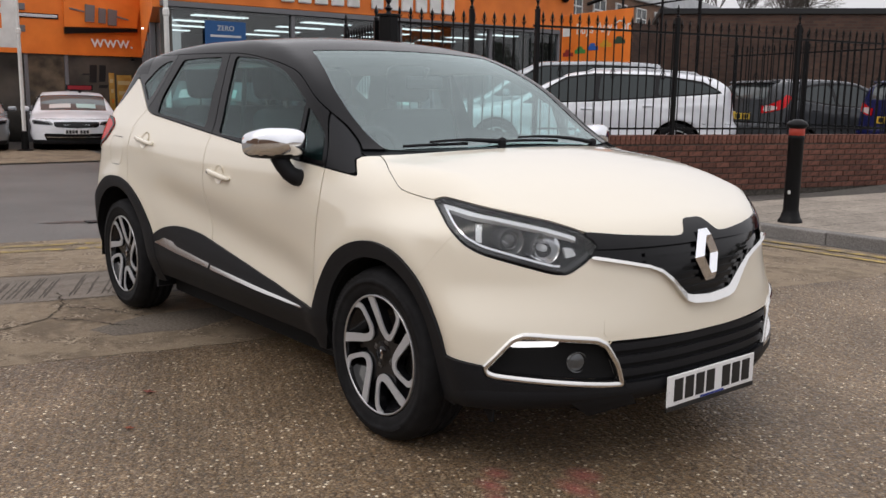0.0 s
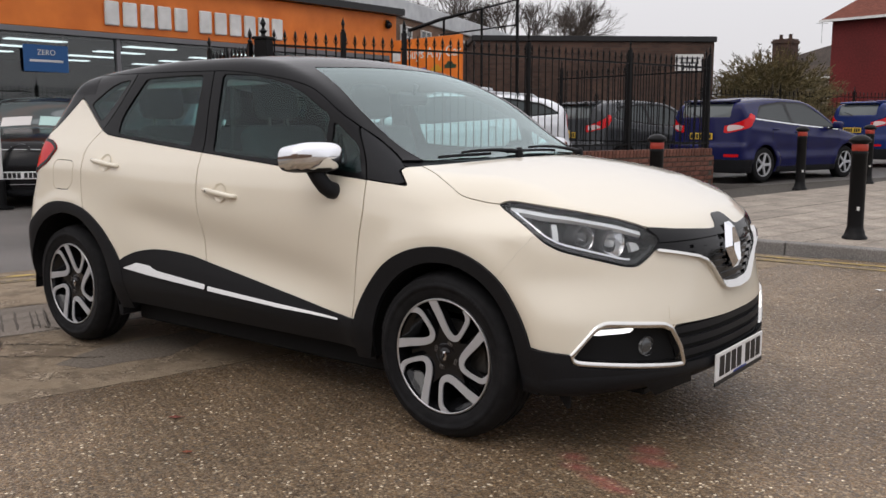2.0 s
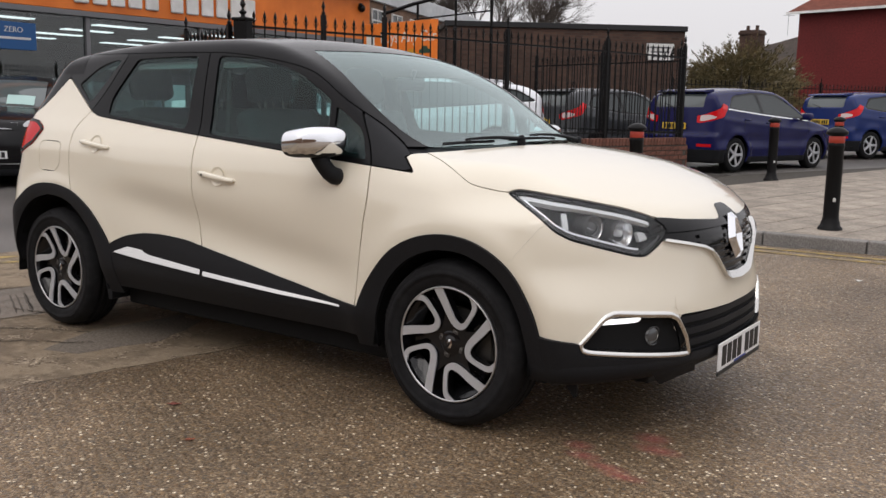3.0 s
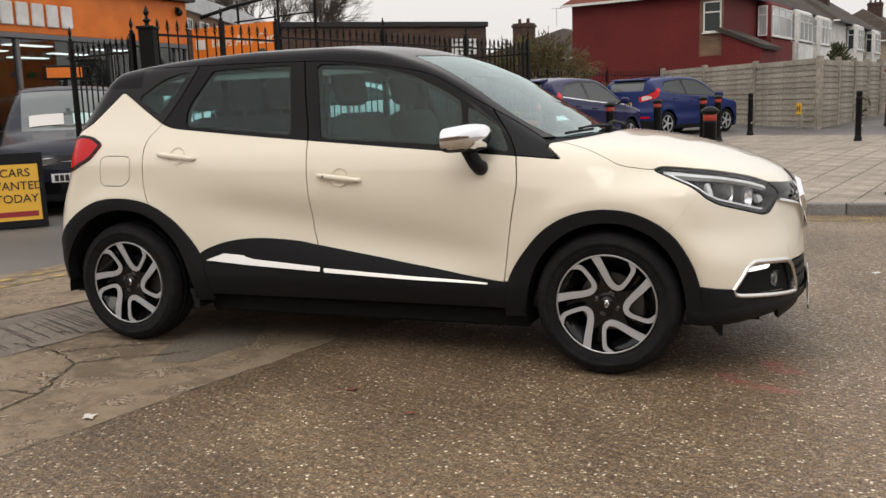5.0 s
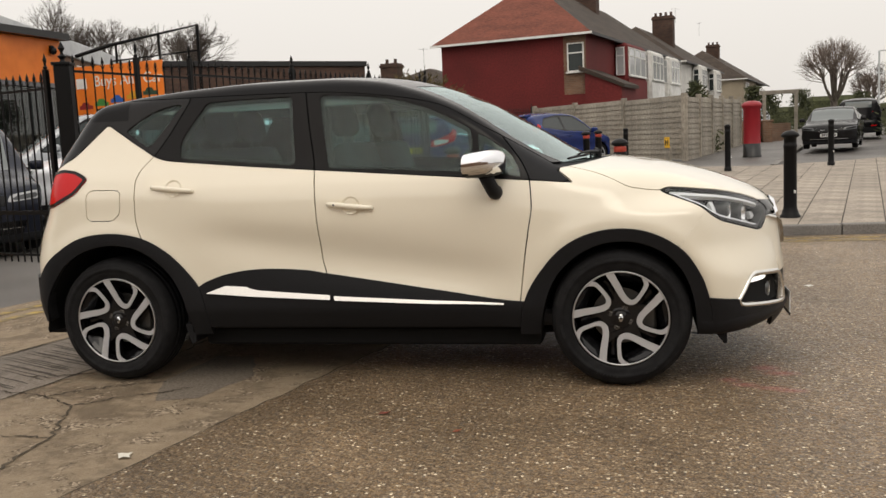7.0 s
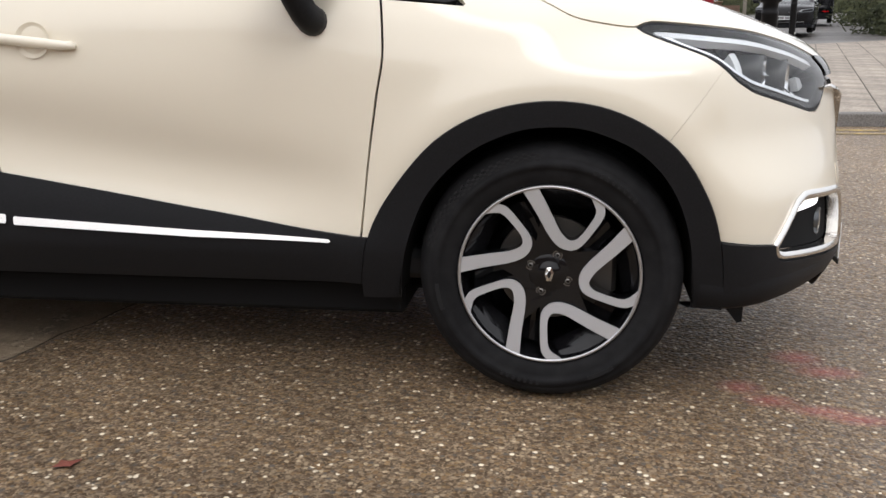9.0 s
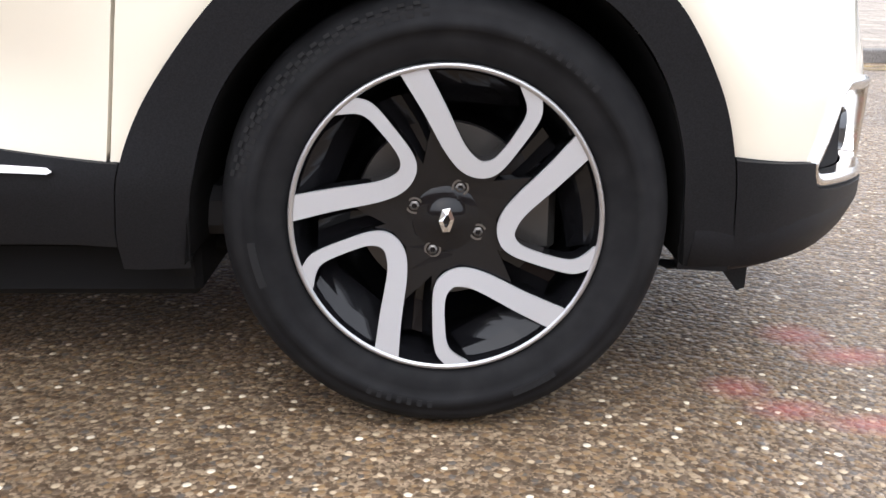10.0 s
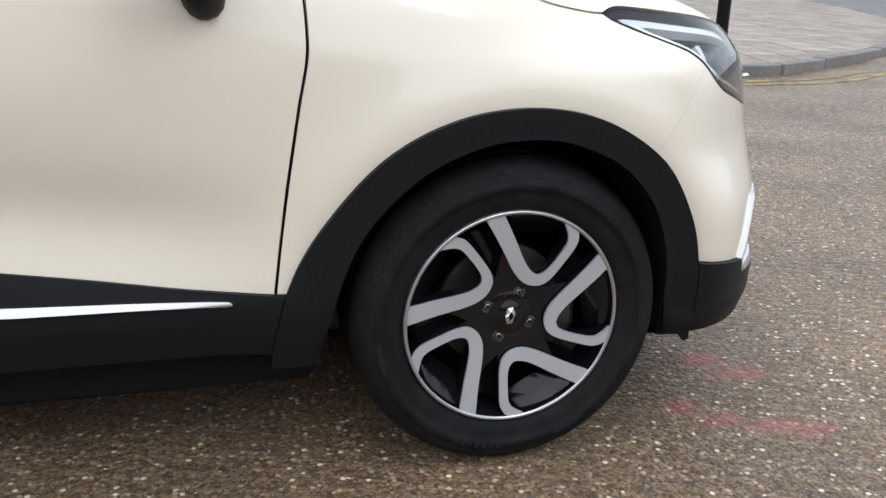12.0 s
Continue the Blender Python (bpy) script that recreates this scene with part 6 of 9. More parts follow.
for k, (px, py, tx, ty) in enumerate(((1.165, 0.42, 1.165, -0.20), (1.19, -0.16, 1.075, -0.57))):
    wiper = new("wiper")
    wiper.parent = car
    bm = bmesh.new()
    a, b = Vector((px, py, 0)), Vector((tx, ty, 0))
    pts = []
    for i in range(9):
        q = a.lerp(b, i / 8)
        zz = float(ROOF(np.array(min(q.x, 1.19))) - CROWN(np.array(q.x)) * q.y ** 2)
        pts.append((q.x, q.y, zz + 0.016 + 0.012 * math.sin(math.pi * i / 8)))
    tube(bm, pts[:7], [0.011, 0.009, 0.008, 0.007, 0.006, 0.005, 0.005], 8)
    part("arm", bm, M["trim"], wiper, smooth=True)
    bm = bmesh.new()
    pts = []
    for i in range(9):
        q = a.lerp(b, 0.35 + 0.65 * i / 8) + Vector((-0.012, 0, 0))
        zz = float(ROOF(np.array(q.x)) - CROWN(np.array(q.x)) * q.y ** 2)
        pts.append((q.x, q.y, zz + 0.009))
    tube(bm, pts, 0.0065, 6)
    part("blade", bm, M["trim"], wiper)
    bm = bmesh.new()
    lathe(bm, [(0.018, -0.02), (0.018, 0.02), (0.012, 0.03), (0.001, 0.032)], 14, pose(px, py, float(ROOF(np.array(px)) - CROWN(np.array(px)) * py ** 2) + 0.002))
    part("pivot", bm, M["trim"], wiper)

M["plate_white"] = shader("white_plate", (0.78, 0.78, 0.78), 0.35)
M["plate_yellow"] = shader("yellow_plate", (0.75, 0.50, 0.05), 0.35)
M["ink"] = shader("black_ink", (0.012, 0.012, 0.012), 0.5)
M["blue_ink"] = shader("blue_ink", (0.02, 0.04, 0.25), 0.5)


def number_plate(parent, m, mat, small=True):
    """A plate whose characters are plain bars; it lies in local x and z and looks along -y."""
    p = new("number_plate")
    p.parent = parent
    p.matrix_local = m
    bm = bmesh.new()
    box(bm, (-0.26, 0.0, -0.0555), (0.26, 0.006, 0.0555), 0.003)
    part("plate", bm, mat, p)
    x = -0.222
    for k in range(7):
        bm = bmesh.new()
        box(bm, (x, -0.0015, -0.0395), (x + 0.048, 0.001, 0.0395))
        part("bar", bm, M["ink"], p)
        x += 0.0615 + (0.033 if k == 3 else 0)
    if small:
        bm = bmesh.new()
        box(bm, (-0.262, 0.0, -0.072), (0.262, 0.005, -0.0565), 0.001)
        part("plate_holder", bm, M["ink"], p)
        bm = bmesh.new()
        box(bm, (-0.07, -0.0015, -0.0525), (0.07, 0.001, -0.0455))
        part("bar", bm, M["blue_ink"], p)
        for sx in (-0.245, 0.245):
            bm = bmesh.new()
            lathe(bm, [(0.006, 0), (0.005, 0.002)], 10, pose(sx, 0, 0, 90))
            part("screw", bm, M["plate_white"], p)
    return p


number_plate(car, Matrix.Translation((2.143, 0.012, 0.288)) @ pose(0, 0, 0, 0, 0, 90), M["plate_white"])
# diamond badge
badge = new("badge")
badge.parent = car
bm = bmesh.new()
o = [(-0.024, 0.090), (0.026, 0.092), (0.066, 0.006), (0.030, -0.088), (-0.022, -0.092), (-0.064, -0.008)]
i_ = [(0.000, 0.040), (0.006, 0.041), (0.017, 0.002), (0.002, -0.043), (-0.005, -0.043), (-0.017, -0.002)]
rows = []
for p, q in zip(o, i_):
    mid = ((p[0] + q[0]) / 2, (p[1] + q[1]) / 2)
    rows.append([bm.verts.new((0.0, p[0], p[1])), bm.verts.new((0.022, mid[0], mid[1])), bm.verts.new((0.006, q[0], q[1]))])
for p, q in zip(rows, rows[1:] + rows[:1]):
    bm.faces.new((p[0], q[0], q[1], p[1]))
    bm.faces.new((p[1], q[1], q[2], p[2]))
bmesh.ops.transform(bm, matrix=Matrix.Translation((2.090, 0.0, 0.735)) @ pose(0, 0, 0, 0, -14, 0), verts=bm.verts)
bmesh.ops.recalc_face_normals(bm, faces=bm.faces)
part("diamond", bm, M["chrome"], badge, "chrome diamond badge")
# ---- cabin ----
M["cloth"] = grain(shader("grey_seat_cloth", (0.12, 0.12, 0.125), 0.9), (0.038, 0.039, 0.041), (0.052, 0.053, 0.056), 60, bump=0.1)
M["cabin"] = shader("cabin_plastic", (0.03, 0.03, 0.033), 0.6)
def seat(x, y, wide=0.50, high=1.0):
    s = new("seat")
    s.parent = car
    bm = bmesh.new()
    box(bm, (x - 0.05, y - wide / 2, 0.50), (x + 0.45, y + wide / 2, 0.68), 0.06, seg=3)
    part("seat_base", bm, M["cloth"], s, smooth=True)
    bm = bmesh.new()
    box(bm, (-0.07, -wide / 2, 0), (0.07, wide / 2, 0.60), 0.055, pose(x - 0.02, y, 0.62, 0, -17), 3)
    part("backrest", bm, M["cloth"], s, smooth=True)
    n = 1 if wide < 0.7 else 3
    for k in range(n):
        yy = y + (k - (n - 1) / 2) * 0.42
        bm = bmesh.new()
        box(bm, (-0.05, -0.13, 0.0), (0.05, 0.13, 0.20), 0.045, pose(x - 0.215, yy, 1.235, 0, -10), 3)
        part("headrest", bm, M["cloth"], s, smooth=True)
        bm = bmesh.new()
        for q in (-0.06, 0.06):
            tube(bm, [(x - 0.205, yy + q, 1.16), (x - 0.215, yy + q, 1.26)], 0.006, 6)
        part("headrest_posts", bm, M["bolt"], s)
seat(0.08, -0.36)
seat(0.08, 0.36)
seat(-0.80, 0.0, 1.20)
bm = bmesh.new()
prism(bm, [(0.58, 0.72), (0.60, 0.98), (0.72, 1.035), (1.15, 1.03), (1.16, 0.70)], -0.68, 0.68)
bmesh.ops.bevel(bm, geom=bm.edges[:], offset=0.02, segments=2, affect="EDGES")
part("dashboard", bm, M["cabin"], car)
bm = bmesh.new()
tube(bm, [(0.5 + 0.06 * math.cos(a) * 0.5, -0.36 + 0.185 * math.sin(a), 0.95 + 0.17 * math.cos(a)) for a in [2 * math.pi * k / 28 for k in range(28)]], 0.015, 8, closed=True)
box(bm, (0.49, -0.43, 0.90), (0.56, -0.29, 1.0), 0.02)
tube(bm, [(0.50, -0.53, 0.95), (0.51, -0.19, 0.95)], 0.012, 6)
part("steering_wheel", bm, M["cabin"], car, smooth=True)
bm = bmesh.new()
box(bm, (0.43, -0.10, 1.30), (0.46, 0.12, 1.365), 0.02, pose(0, 0, 0, 0, 0, 0), 2)
tube(bm, [(0.45, 0.01, 1.35), (0.47, 0.01, 1.40)], 0.012, 6)
part("rear_view_mirror", bm, M["cabin"], car)
bm = bmesh.new()
box(bm, (-1.7, -0.70, 0.26), (1.0, 0.70, 0.34), 0.02)
box(bm, (-1.60, -0.66, 0.80), (-1.10, 0.66, 0.84), 0.01)
part("cabin_floor", bm, M["cabin"], car)
for sgn in (1, -1):
    bm = bmesh.new()
    tube(bm, [(-0.14, -sgn * 0.64, 1.38), (-0.13, -sgn * 0.655, 1.2), (-0.10, -sgn * 0.70, 0.95)], 0.012, 6)
    part("seat_belt", bm, M["ink"], car)


# ---- low brick wall with iron railings, gate ----
WALL_A, WALL_B = (-3.75, 4.85), (-2.20, 10.62)
GATE = (-4.18, 3.10)
wl_len = math.hypot(WALL_B[0] - WALL_A[0], WALL_B[1] - WALL_A[1])
wall_m = along(WALL_A, WALL_B, 0.0)
low_wall = new("wall_low")
tagged(low_wall, "low red-brown brick wall under iron railings", kind="structure")
bm = bmesh.new()
box(bm, (0.01, -0.10, -0.05), (wl_len - 0.01, 0.10, 0.725), m=wall_m)
part("wall_core", bm, M["joint"], low_wall)
M["brick"] = grain(shader("red_brown_brick", (0.2, 0.08, 0.05), 0.88), (0.085, 0.036, 0.026), (0.165, 0.068, 0.046), 26, bump=0.3, bump_scale=90, coarse=(2.0, 0.75, 1.2), per_piece=0.28, dist=0.004)
brick_me = None
random.seed(9)
for c in range(8):
    n = int(wl_len / 0.225)
    for i in range(n + 1):
        if brick_me is None:
            bm = bmesh.new()
            box(bm, (-0.1065, -0.02, -0.0315), (0.1065, 0.02, 0.0315), 0.003)
            brick_me = bpy.data.meshes.new("brick")
            bm.to_mesh(brick_me)
            bm.free()
            brick_me.materials.append(M["brick"])
        x = 0.1125 + 0.225 * i - (0.1125 if c % 2 else 0)
        if x < 0.09 or x > wl_len - 0.09:
            continue
        ob = new("brick", brick_me)
        ob.parent = low_wall
        ob.matrix_world = wall_m @ pose(x, -0.092 + random.uniform(-0.002, 0.002), 0.145 + 0.075 * c, 0, 0, random.uniform(-0.4, 0.4))
cop_me = None
for i in range(int(wl_len / 0.075)):
    if cop_me is None:
        bm = bmesh.new()
        box(bm, (-0.0325, -0.112, -0.055), (0.0325, 0.112, 0.055), 0.006)
        cop_me = bpy.data.meshes.new("coping_brick")
        bm.to_mesh(cop_me)
        bm.free()
        cop_me.materials.append(M["brick"])
    ob = new("coping_brick", cop_me)
    ob.parent = low_wall
    ob.matrix_world = wall_m @ pose(0.0375 + 0.075 * i, 0, 0.775)
end_m = wall_m @ pose(wl_len - 0.02, 0, 0, 0, 0, 90)
for c in range(8):
    ob = new("brick", brick_me)
    ob.parent = low_wall
    ob.matrix_world = end_m @ pose(0.0, 0.0, 0.145 + 0.075 * c)


def spear_bar(h, r=0.009, head=True):
    bm = bmesh.new()
    tube(bm, [(0, 0, 0), (0, 0, h - 0.13)], r, 6)
    if head:
        lathe(bm, [(r, h - 0.13), (0.017, h - 0.122), (0.017, h - 0.112), (0.007, h - 0.105), (0.022, h - 0.062), (0.012, h - 0.03), (0.0008, h)], 4, cap=False)
        for s in (-1, 1):
            tube(bm, [(s * 0.008, 0, h - 0.110), (s * 0.024, 0, h - 0.100), (s * 0.028, 0, h - 0.078)], [0.006, 0.006, 0.002], 4)
    return bm


def basket(bm, z):
    for k in range(4):
        a0 = k * math.pi / 2
        tube(bm, [((0.004 + 0.030 * math.sin(math.pi * t)) * math.cos(a0 + 2.4 * t), (0.004 + 0.030 * math.sin(math.pi * t)) * math.sin(a0 + 2.4 * t), z - 0.07 + 0.14 * t) for t in [i / 6 for i in range(7)]], 0.0045, 4)


def railings(name, a, b, z0, z1, label, step_=0.118, posts=(), fancy=True, low_rail=0.08, post_h=None):
    m = along(a, b)
    L = math.hypot(b[0] - a[0], b[1] - a[1])
    r = thing(name, label, "railings", m=m)
    h = z1 - z0
    for zz in (z0 + low_rail, z1 - 0.17):
        bm = bmesh.new()
        box(bm, (0, -0.012, zz - 0.012), (L, 0.012, zz + 0.012))
        part("rail", bm, M["iron"], r)
    bm = spear_bar(h)
    plain = bpy.data.meshes.new("bar")
    bm.to_mesh(plain)
    bm.free()
    bm = spear_bar(h)
    basket(bm, h * 0.52)
    twist = bpy.data.meshes.new("bar")
    bm.to_mesh(twist)
    bm.free()
    for me in (plain, twist):
        me.materials.append(M["iron"])
    n = int(L / step_)
    for i in range(1, n):
        ob = new("bar", twist if fancy and i % 6 == 3 else plain)
        ob.parent = r
        ob.matrix_local = pose(i * L / n, 0, z0)
    for q in posts:
        bm = bmesh.new()
        box(bm, (q - 0.025, -0.025, z0 - 0.02), (q + 0.025, 0.025, (post_h or z1) + 0.02), 0.003)
        lathe(bm, [(0.02, 0), (0.03, 0.02), (0.01, 0.04), (0.026, 0.09), (0.001, 0.16)], 4, pose(q, 0, (post_h or z1) + 0.02), cap=False)
        part("post", bm, M["iron"], r)
    return r


railings("railings", WALL_A, WALL_B, 0.83, 2.26, "black iron spear-top railings on the low wall", 0.122, (0.05, 2.05, 4.05, wl_len - 0.06))
railings("railings", GATE, WALL_A, 0.12, 2.22, "black iron spear-top railings beside the gate post", 0.122, (1.0,))
railings("railings", (-2.30, 10.75), (-5.6, 11.6), 0.83, 2.22, "black iron spear-top railings across the yard", 0.122, (0.06, 1.7, 3.3))
post = thing("gate_post", "thick black iron gate post with a finial", "gate post", m=pose(GATE[0], GATE[1], 0, 0, 0, 20))
bm = bmesh.new()
box(bm, (-0.075, -0.075, -0.05), (0.075, 0.075, 2.10), 0.006)
box(bm, (-0.09, -0.09, 2.10), (0.09, 0.09, 2.13), 0.005)
part("shaft", bm, M["iron"], post)
bm = bmesh.new()
lathe(bm, [(0.03, 2.13), (0.02, 2.16), (0.045, 2.19), (0.02, 2.21), (0.012, 2.23), (0.034, 2.27), (0.018, 2.30), (0.001, 2.34)], 8, cap=False)
part("finial", bm, M["iron"], post)
gate = railings("gate", (GATE[0] - 0.14, GATE[1] - 0.05), (-5.55, 3.42), 0.12, 2.05, "open black iron spear-top gate leaf", 0.105, (0.03, 1.20), False)
bm = bmesh.new()
box(bm, (0, -0.012, 0.62), (1.25, 0.012, 0.66))
part("rail", bm, M["iron"], gate)
railings("railings", (-6.6, 20.9), (-2.4, 29.0), 0.35, 2.20, "black iron railings at the back of the parking strip", 0.16, (0.1, 3.0, 6.0, 9.0), False)

# ---- flat-roofed brick building, board, maisonettes ----
def wall_block(name, a, b, depth, z0, z1, mat, label):
    bm = bmesh.new()
    L = math.hypot(b[0] - a[0], b[1] - a[1])
    box(bm, (0, 0, z0), (L, depth, z1))
    ob = structure(name, bm, mat, label)
    ob.matrix_world = along(a, b)
    return ob


FL_A, FL_B = (-12.45, 18.35), (-7.05, 23.05)
flat = wall_block("wall_flat_building", FL_A, FL_B, 4.0, 0.0, 3.62, M["brick_wall"], "long dark brick wall of a flat-roofed building")
bm = bmesh.new()
L = math.hypot(FL_B[0] - FL_A[0], FL_B[1] - FL_A[1])
box(bm, (-0.06, -0.06, 3.624), (L + 0.06, 4.06, 3.78), 0.01)
rf = structure("roof_flat_building", bm, M["black_paint"], "dark felt edge of a flat roof")
rf.matrix_world = along(FL_A, FL_B)
sg = thing("wall_sign", "small white notice on the brick wall", "sign", m=along(FL_A, FL_B) @ pose(L - 0.75, -0.03, 3.02))
bm = bmesh.new()
box(bm, (-0.42, -0.012, -0.24), (0.42, 0.012, 0.24), 0.004)
part("panel", bm, M["white"], sg)
for k in range(3):
    bm = bmesh.new()
    box(bm, (-0.33 + 0.04 * k, -0.016, 0.10 - 0.13 * k), (0.33 - 0.05 * k, -0.012, 0.15 - 0.13 * k))
    part("bar", bm, M["grey_metal"], sg)

M["orange"] = grain(shader("orange_sign_panel", (0.80, 0.20, 0.02), 0.45), (0.74, 0.175, 0.018), (0.84, 0.22, 0.028), 2.0, coarse=(0.5, 0.9, 1.05))


def words(text, size, mat, parent, m, depth=0.004, name="lettering", label=""):
    cu = bpy.data.curves.new(name, "FONT")
    cu.body, cu.size, cu.extrude, cu.align_x, cu.align_y = text, size, depth, "CENTER", "CENTER"
    tmp = new(name, cu)
    dg = bpy.context.evaluated_depsgraph_get()
    me = bpy.data.meshes.new_from_object(tmp.evaluated_get(dg))
    bpy.data.objects.remove(tmp)
    me.materials.clear()
    me.materials.append(mat)
    ob = new(name, me)
    ob.parent = parent
    ob.matrix_local = m @ pose(0, 0, 0, 90, 0, 0)
    if label:
        tagged(ob, label)
    return ob


BO_A, BO_B = (-9.75, 11.55), (-7.55, 11.20)
board = thing("sign_board", "orange advertising board with white words and coloured cars", "sign", m=along(BO_A, BO_B))
BL = math.hypot(BO_B[0] - BO_A[0], BO_B[1] - BO_A[1])
bm = bmesh.new()
box(bm, (0, -0.02, 1.15), (BL, 0.02, 2.98), 0.004)
part("panel", bm, M["orange"], board)
words("Buys Any Car", 0.30, M["white"], board, pose(BL * 0.62, -0.025, 2.66))
words("Buys Any Car", 0.30, M["white"], board, pose(BL * 0.62, -0.025, 1.72))
bm = bmesh.new()
box(bm, (0.10, -0.026, 2.54), (0.36, -0.02, 2.74))
part("bar", bm, M["white"], board)
for k, c in enumerate(((0.25, 0.02, 0.02), (0.05, 0.22, 0.05), (0.02, 0.10, 0.40), (0.60, 0.30, 0.02), (0.02, 0.05, 0.03))):
    bm = bmesh.new()
    x = 0.30 + 0.40 * k
    z = 2.18 + 0.05 * k
    prism(bm, [(x - 0.17, z - 0.05), (x + 0.17, z - 0.05), (x + 0.17, z + 0.02), (x + 0.09, z + 0.03), (x + 0.05, z + 0.09), (x - 0.07, z + 0.09), (x - 0.11, z + 0.03), (x - 0.17, z + 0.02)], -0.027, -0.02)
    part("car_shape", bm, shader("board_ink", c, 0.5), board)
for q in (0.1, BL - 0.1):
    bm = bmesh.new()
    box(bm, (q - 0.03, 0.02, 0), (q + 0.03, 0.08, 2.9))
    part("leg", bm, M["iron"], board)


def window(parent_m, x, z, w, h, cols=2, top=0.3, frame="white", glass="dark_glass", name="window", sill=True, label="white framed window with dark glass"):
    wd = tagged(new(name), label, "window")
    wd.matrix_world = parent_m @ pose(x, 0, z)
    t = 0.055
    for lo, hi in (((-w / 2, -h / 2), (-w / 2 + t, h / 2)), ((w / 2 - t, -h / 2), (w / 2, h / 2)), ((-w / 2 + t, -h / 2), (w / 2 - t, -h / 2 + t)), ((-w / 2 + t, h / 2 - t), (w / 2 - t, h / 2))):
        bm = bmesh.new()
        box(bm, (lo[0], -0.05, lo[1]), (hi[0], 0.02, hi[1]), 0.006)
        part("frame", bm, M[frame], wd)
    for k in range(1, cols):
        bm = bmesh.new()
        q = -w / 2 + w * k / cols
        box(bm, (q - t / 2, -0.048, -h / 2 + t), (q + t / 2, 0.02, h / 2 - t), 0.004)
        part("mullion", bm, M[frame], wd)
    if top:
        bm = bmesh.new()
        q = h / 2 - h * top
        box(bm, (-w / 2 + t, -0.046, q - t / 2), (w / 2 - t, 0.02, q + t / 2), 0.004)
        part("transom", bm, M[frame], wd)
    for k in range(cols):
        bm = bmesh.new()
        q0, q1 = -w / 2 + w * k / cols + t * 0.6, -w / 2 + w * (k + 1) / cols - t * 0.6
        box(bm, (q0, -0.018, -h / 2 + t * 0.8), (q1, -0.010, h / 2 - t * 0.8))
        part("pane", bm, M[glass], wd)
    if sill:
        bm = bmesh.new()
        box(bm, (-w / 2 - 0.05, -0.11, -h / 2 - 0.06), (w / 2 + 0.05, 0.0, -h / 2), 0.006)
        part("sill", bm, M[frame], wd)
    return wd


MA, MB = (-16.6, 13.2), (-24.3, 38.0)
ml = math.hypot(MB[0] - MA[0], MB[1] - MA[1])
mm = along(MA, MB)
wall_block("wall_maisonettes", MA, MB, 6.0, 0.0, 5.3, M["brick_brown"], "two-storey brown brick block behind the showroom")
bm = bmesh.new()
box(bm, (-0.1, -0.12, 5.304), (ml + 0.2, 6.2, 5.98), 0.02)
ob = structure("fascia_maisonettes", bm, M["pale_metal"], "pale panelled parapet of the block")
ob.matrix_world = mm
for k in range(12):
    window(mm @ pose(0, -0.02, 0), 1.1 + 2.1 * k, 4.30, 1.1, 1.45, 2, 0.3, sill=False)

# ---- showroom ----
FLAT = Matrix(((1, 0, 0, 0), (0, 0, 1, 0), (0, 1, 0, 0), (0, 0, 0, 1)))
SA, SB = (-12.05, 3.75), (-11.6, 13.8)
sl = math.hypot(SB[0] - SA[0], SB[1] - SA[1])
sm = along(SA, SB)
FZ0, FZ1 = 2.87, 3.84
bm = bmesh.new()
box(bm, (0, -0.10, FZ0), (sl, 0.25, FZ1), 0.01)
show = structure("wall_showroom_fascia", bm, M["orange"], "orange fascia panel over the showroom windows")
show.matrix_world = sm
bm = bmesh.new()
prism(bm, [(-0.05, -0.30), (sl + 0.1, -0.30), (sl + 0.1, 7.2), (3.0, 7.2)], FZ1 + 0.004, FZ1 + 0.16, FLAT)
ob = structure("roof_showroom", bm, M["black_paint"], "dark flat roof edge of the showroom")
ob.matrix_world = sm
bm = bmesh.new()
box(bm, (0, -0.12, FZ0 - 0.10), (sl, 0.20, FZ0 - 0.004), 0.005)
ob = structure("trim_showroom", bm, M["grey_metal"], "grey soffit trim under the fascia")
ob.matrix_world = sm
# the number on the fascia, as plain bars
digits = thing("fascia_lettering", "raised white characters as plain bars on the fascia", "lettering", m=sm)
x = 2.30
for k in range(11):
    bm = bmesh.new()
    box(bm, (x, -0.16, FZ0 + 0.13), (x + 0.285, -0.10, FZ0 + 0.57), 0.02)
    part("bar", bm, M["white"], digits)
    x += 0.365 + (0.20 if k == 4 else 0)
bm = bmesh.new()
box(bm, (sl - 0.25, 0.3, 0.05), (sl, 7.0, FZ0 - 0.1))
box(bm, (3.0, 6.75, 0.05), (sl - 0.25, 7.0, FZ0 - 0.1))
# the showroom's dimness is put into this dark mottled colour
M["dim_wall"] = grain(shader("darkened_inner_wall", (0.06, 0.058, 0.055), 0.7), (0.035, 0.034, 0.033), (0.085, 0.08, 0.075), 1.2, coarse=(0.5, 0.7, 1.2))
ob = structure("wall_showroom", bm, M["dim_wall"], "inner walls of the showroom, dimness put into their dark grey")
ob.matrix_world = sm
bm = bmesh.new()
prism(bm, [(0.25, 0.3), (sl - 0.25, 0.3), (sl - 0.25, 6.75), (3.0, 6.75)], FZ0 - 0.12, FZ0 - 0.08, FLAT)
ob = structure("ceiling", bm, M["dim_wall"], "showroom ceiling, dimness put into its dark grey")
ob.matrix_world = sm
bm = bmesh.new()
prism(bm, [(0.25, 0.1), (sl - 0.25, 0.1), (sl - 0.25, 6.75), (3.0, 6.75)], 0.0, 0.03, FLAT)
ob = structure("floor", bm, M["slab_dark"], "dark showroom floor")
ob.matrix_world = sm
M["lamp_white"] = shader("ceiling_panel_light", (0.9, 0.9, 0.9), 0.5, emit=((0.95, 0.98, 1.0), 4.0))
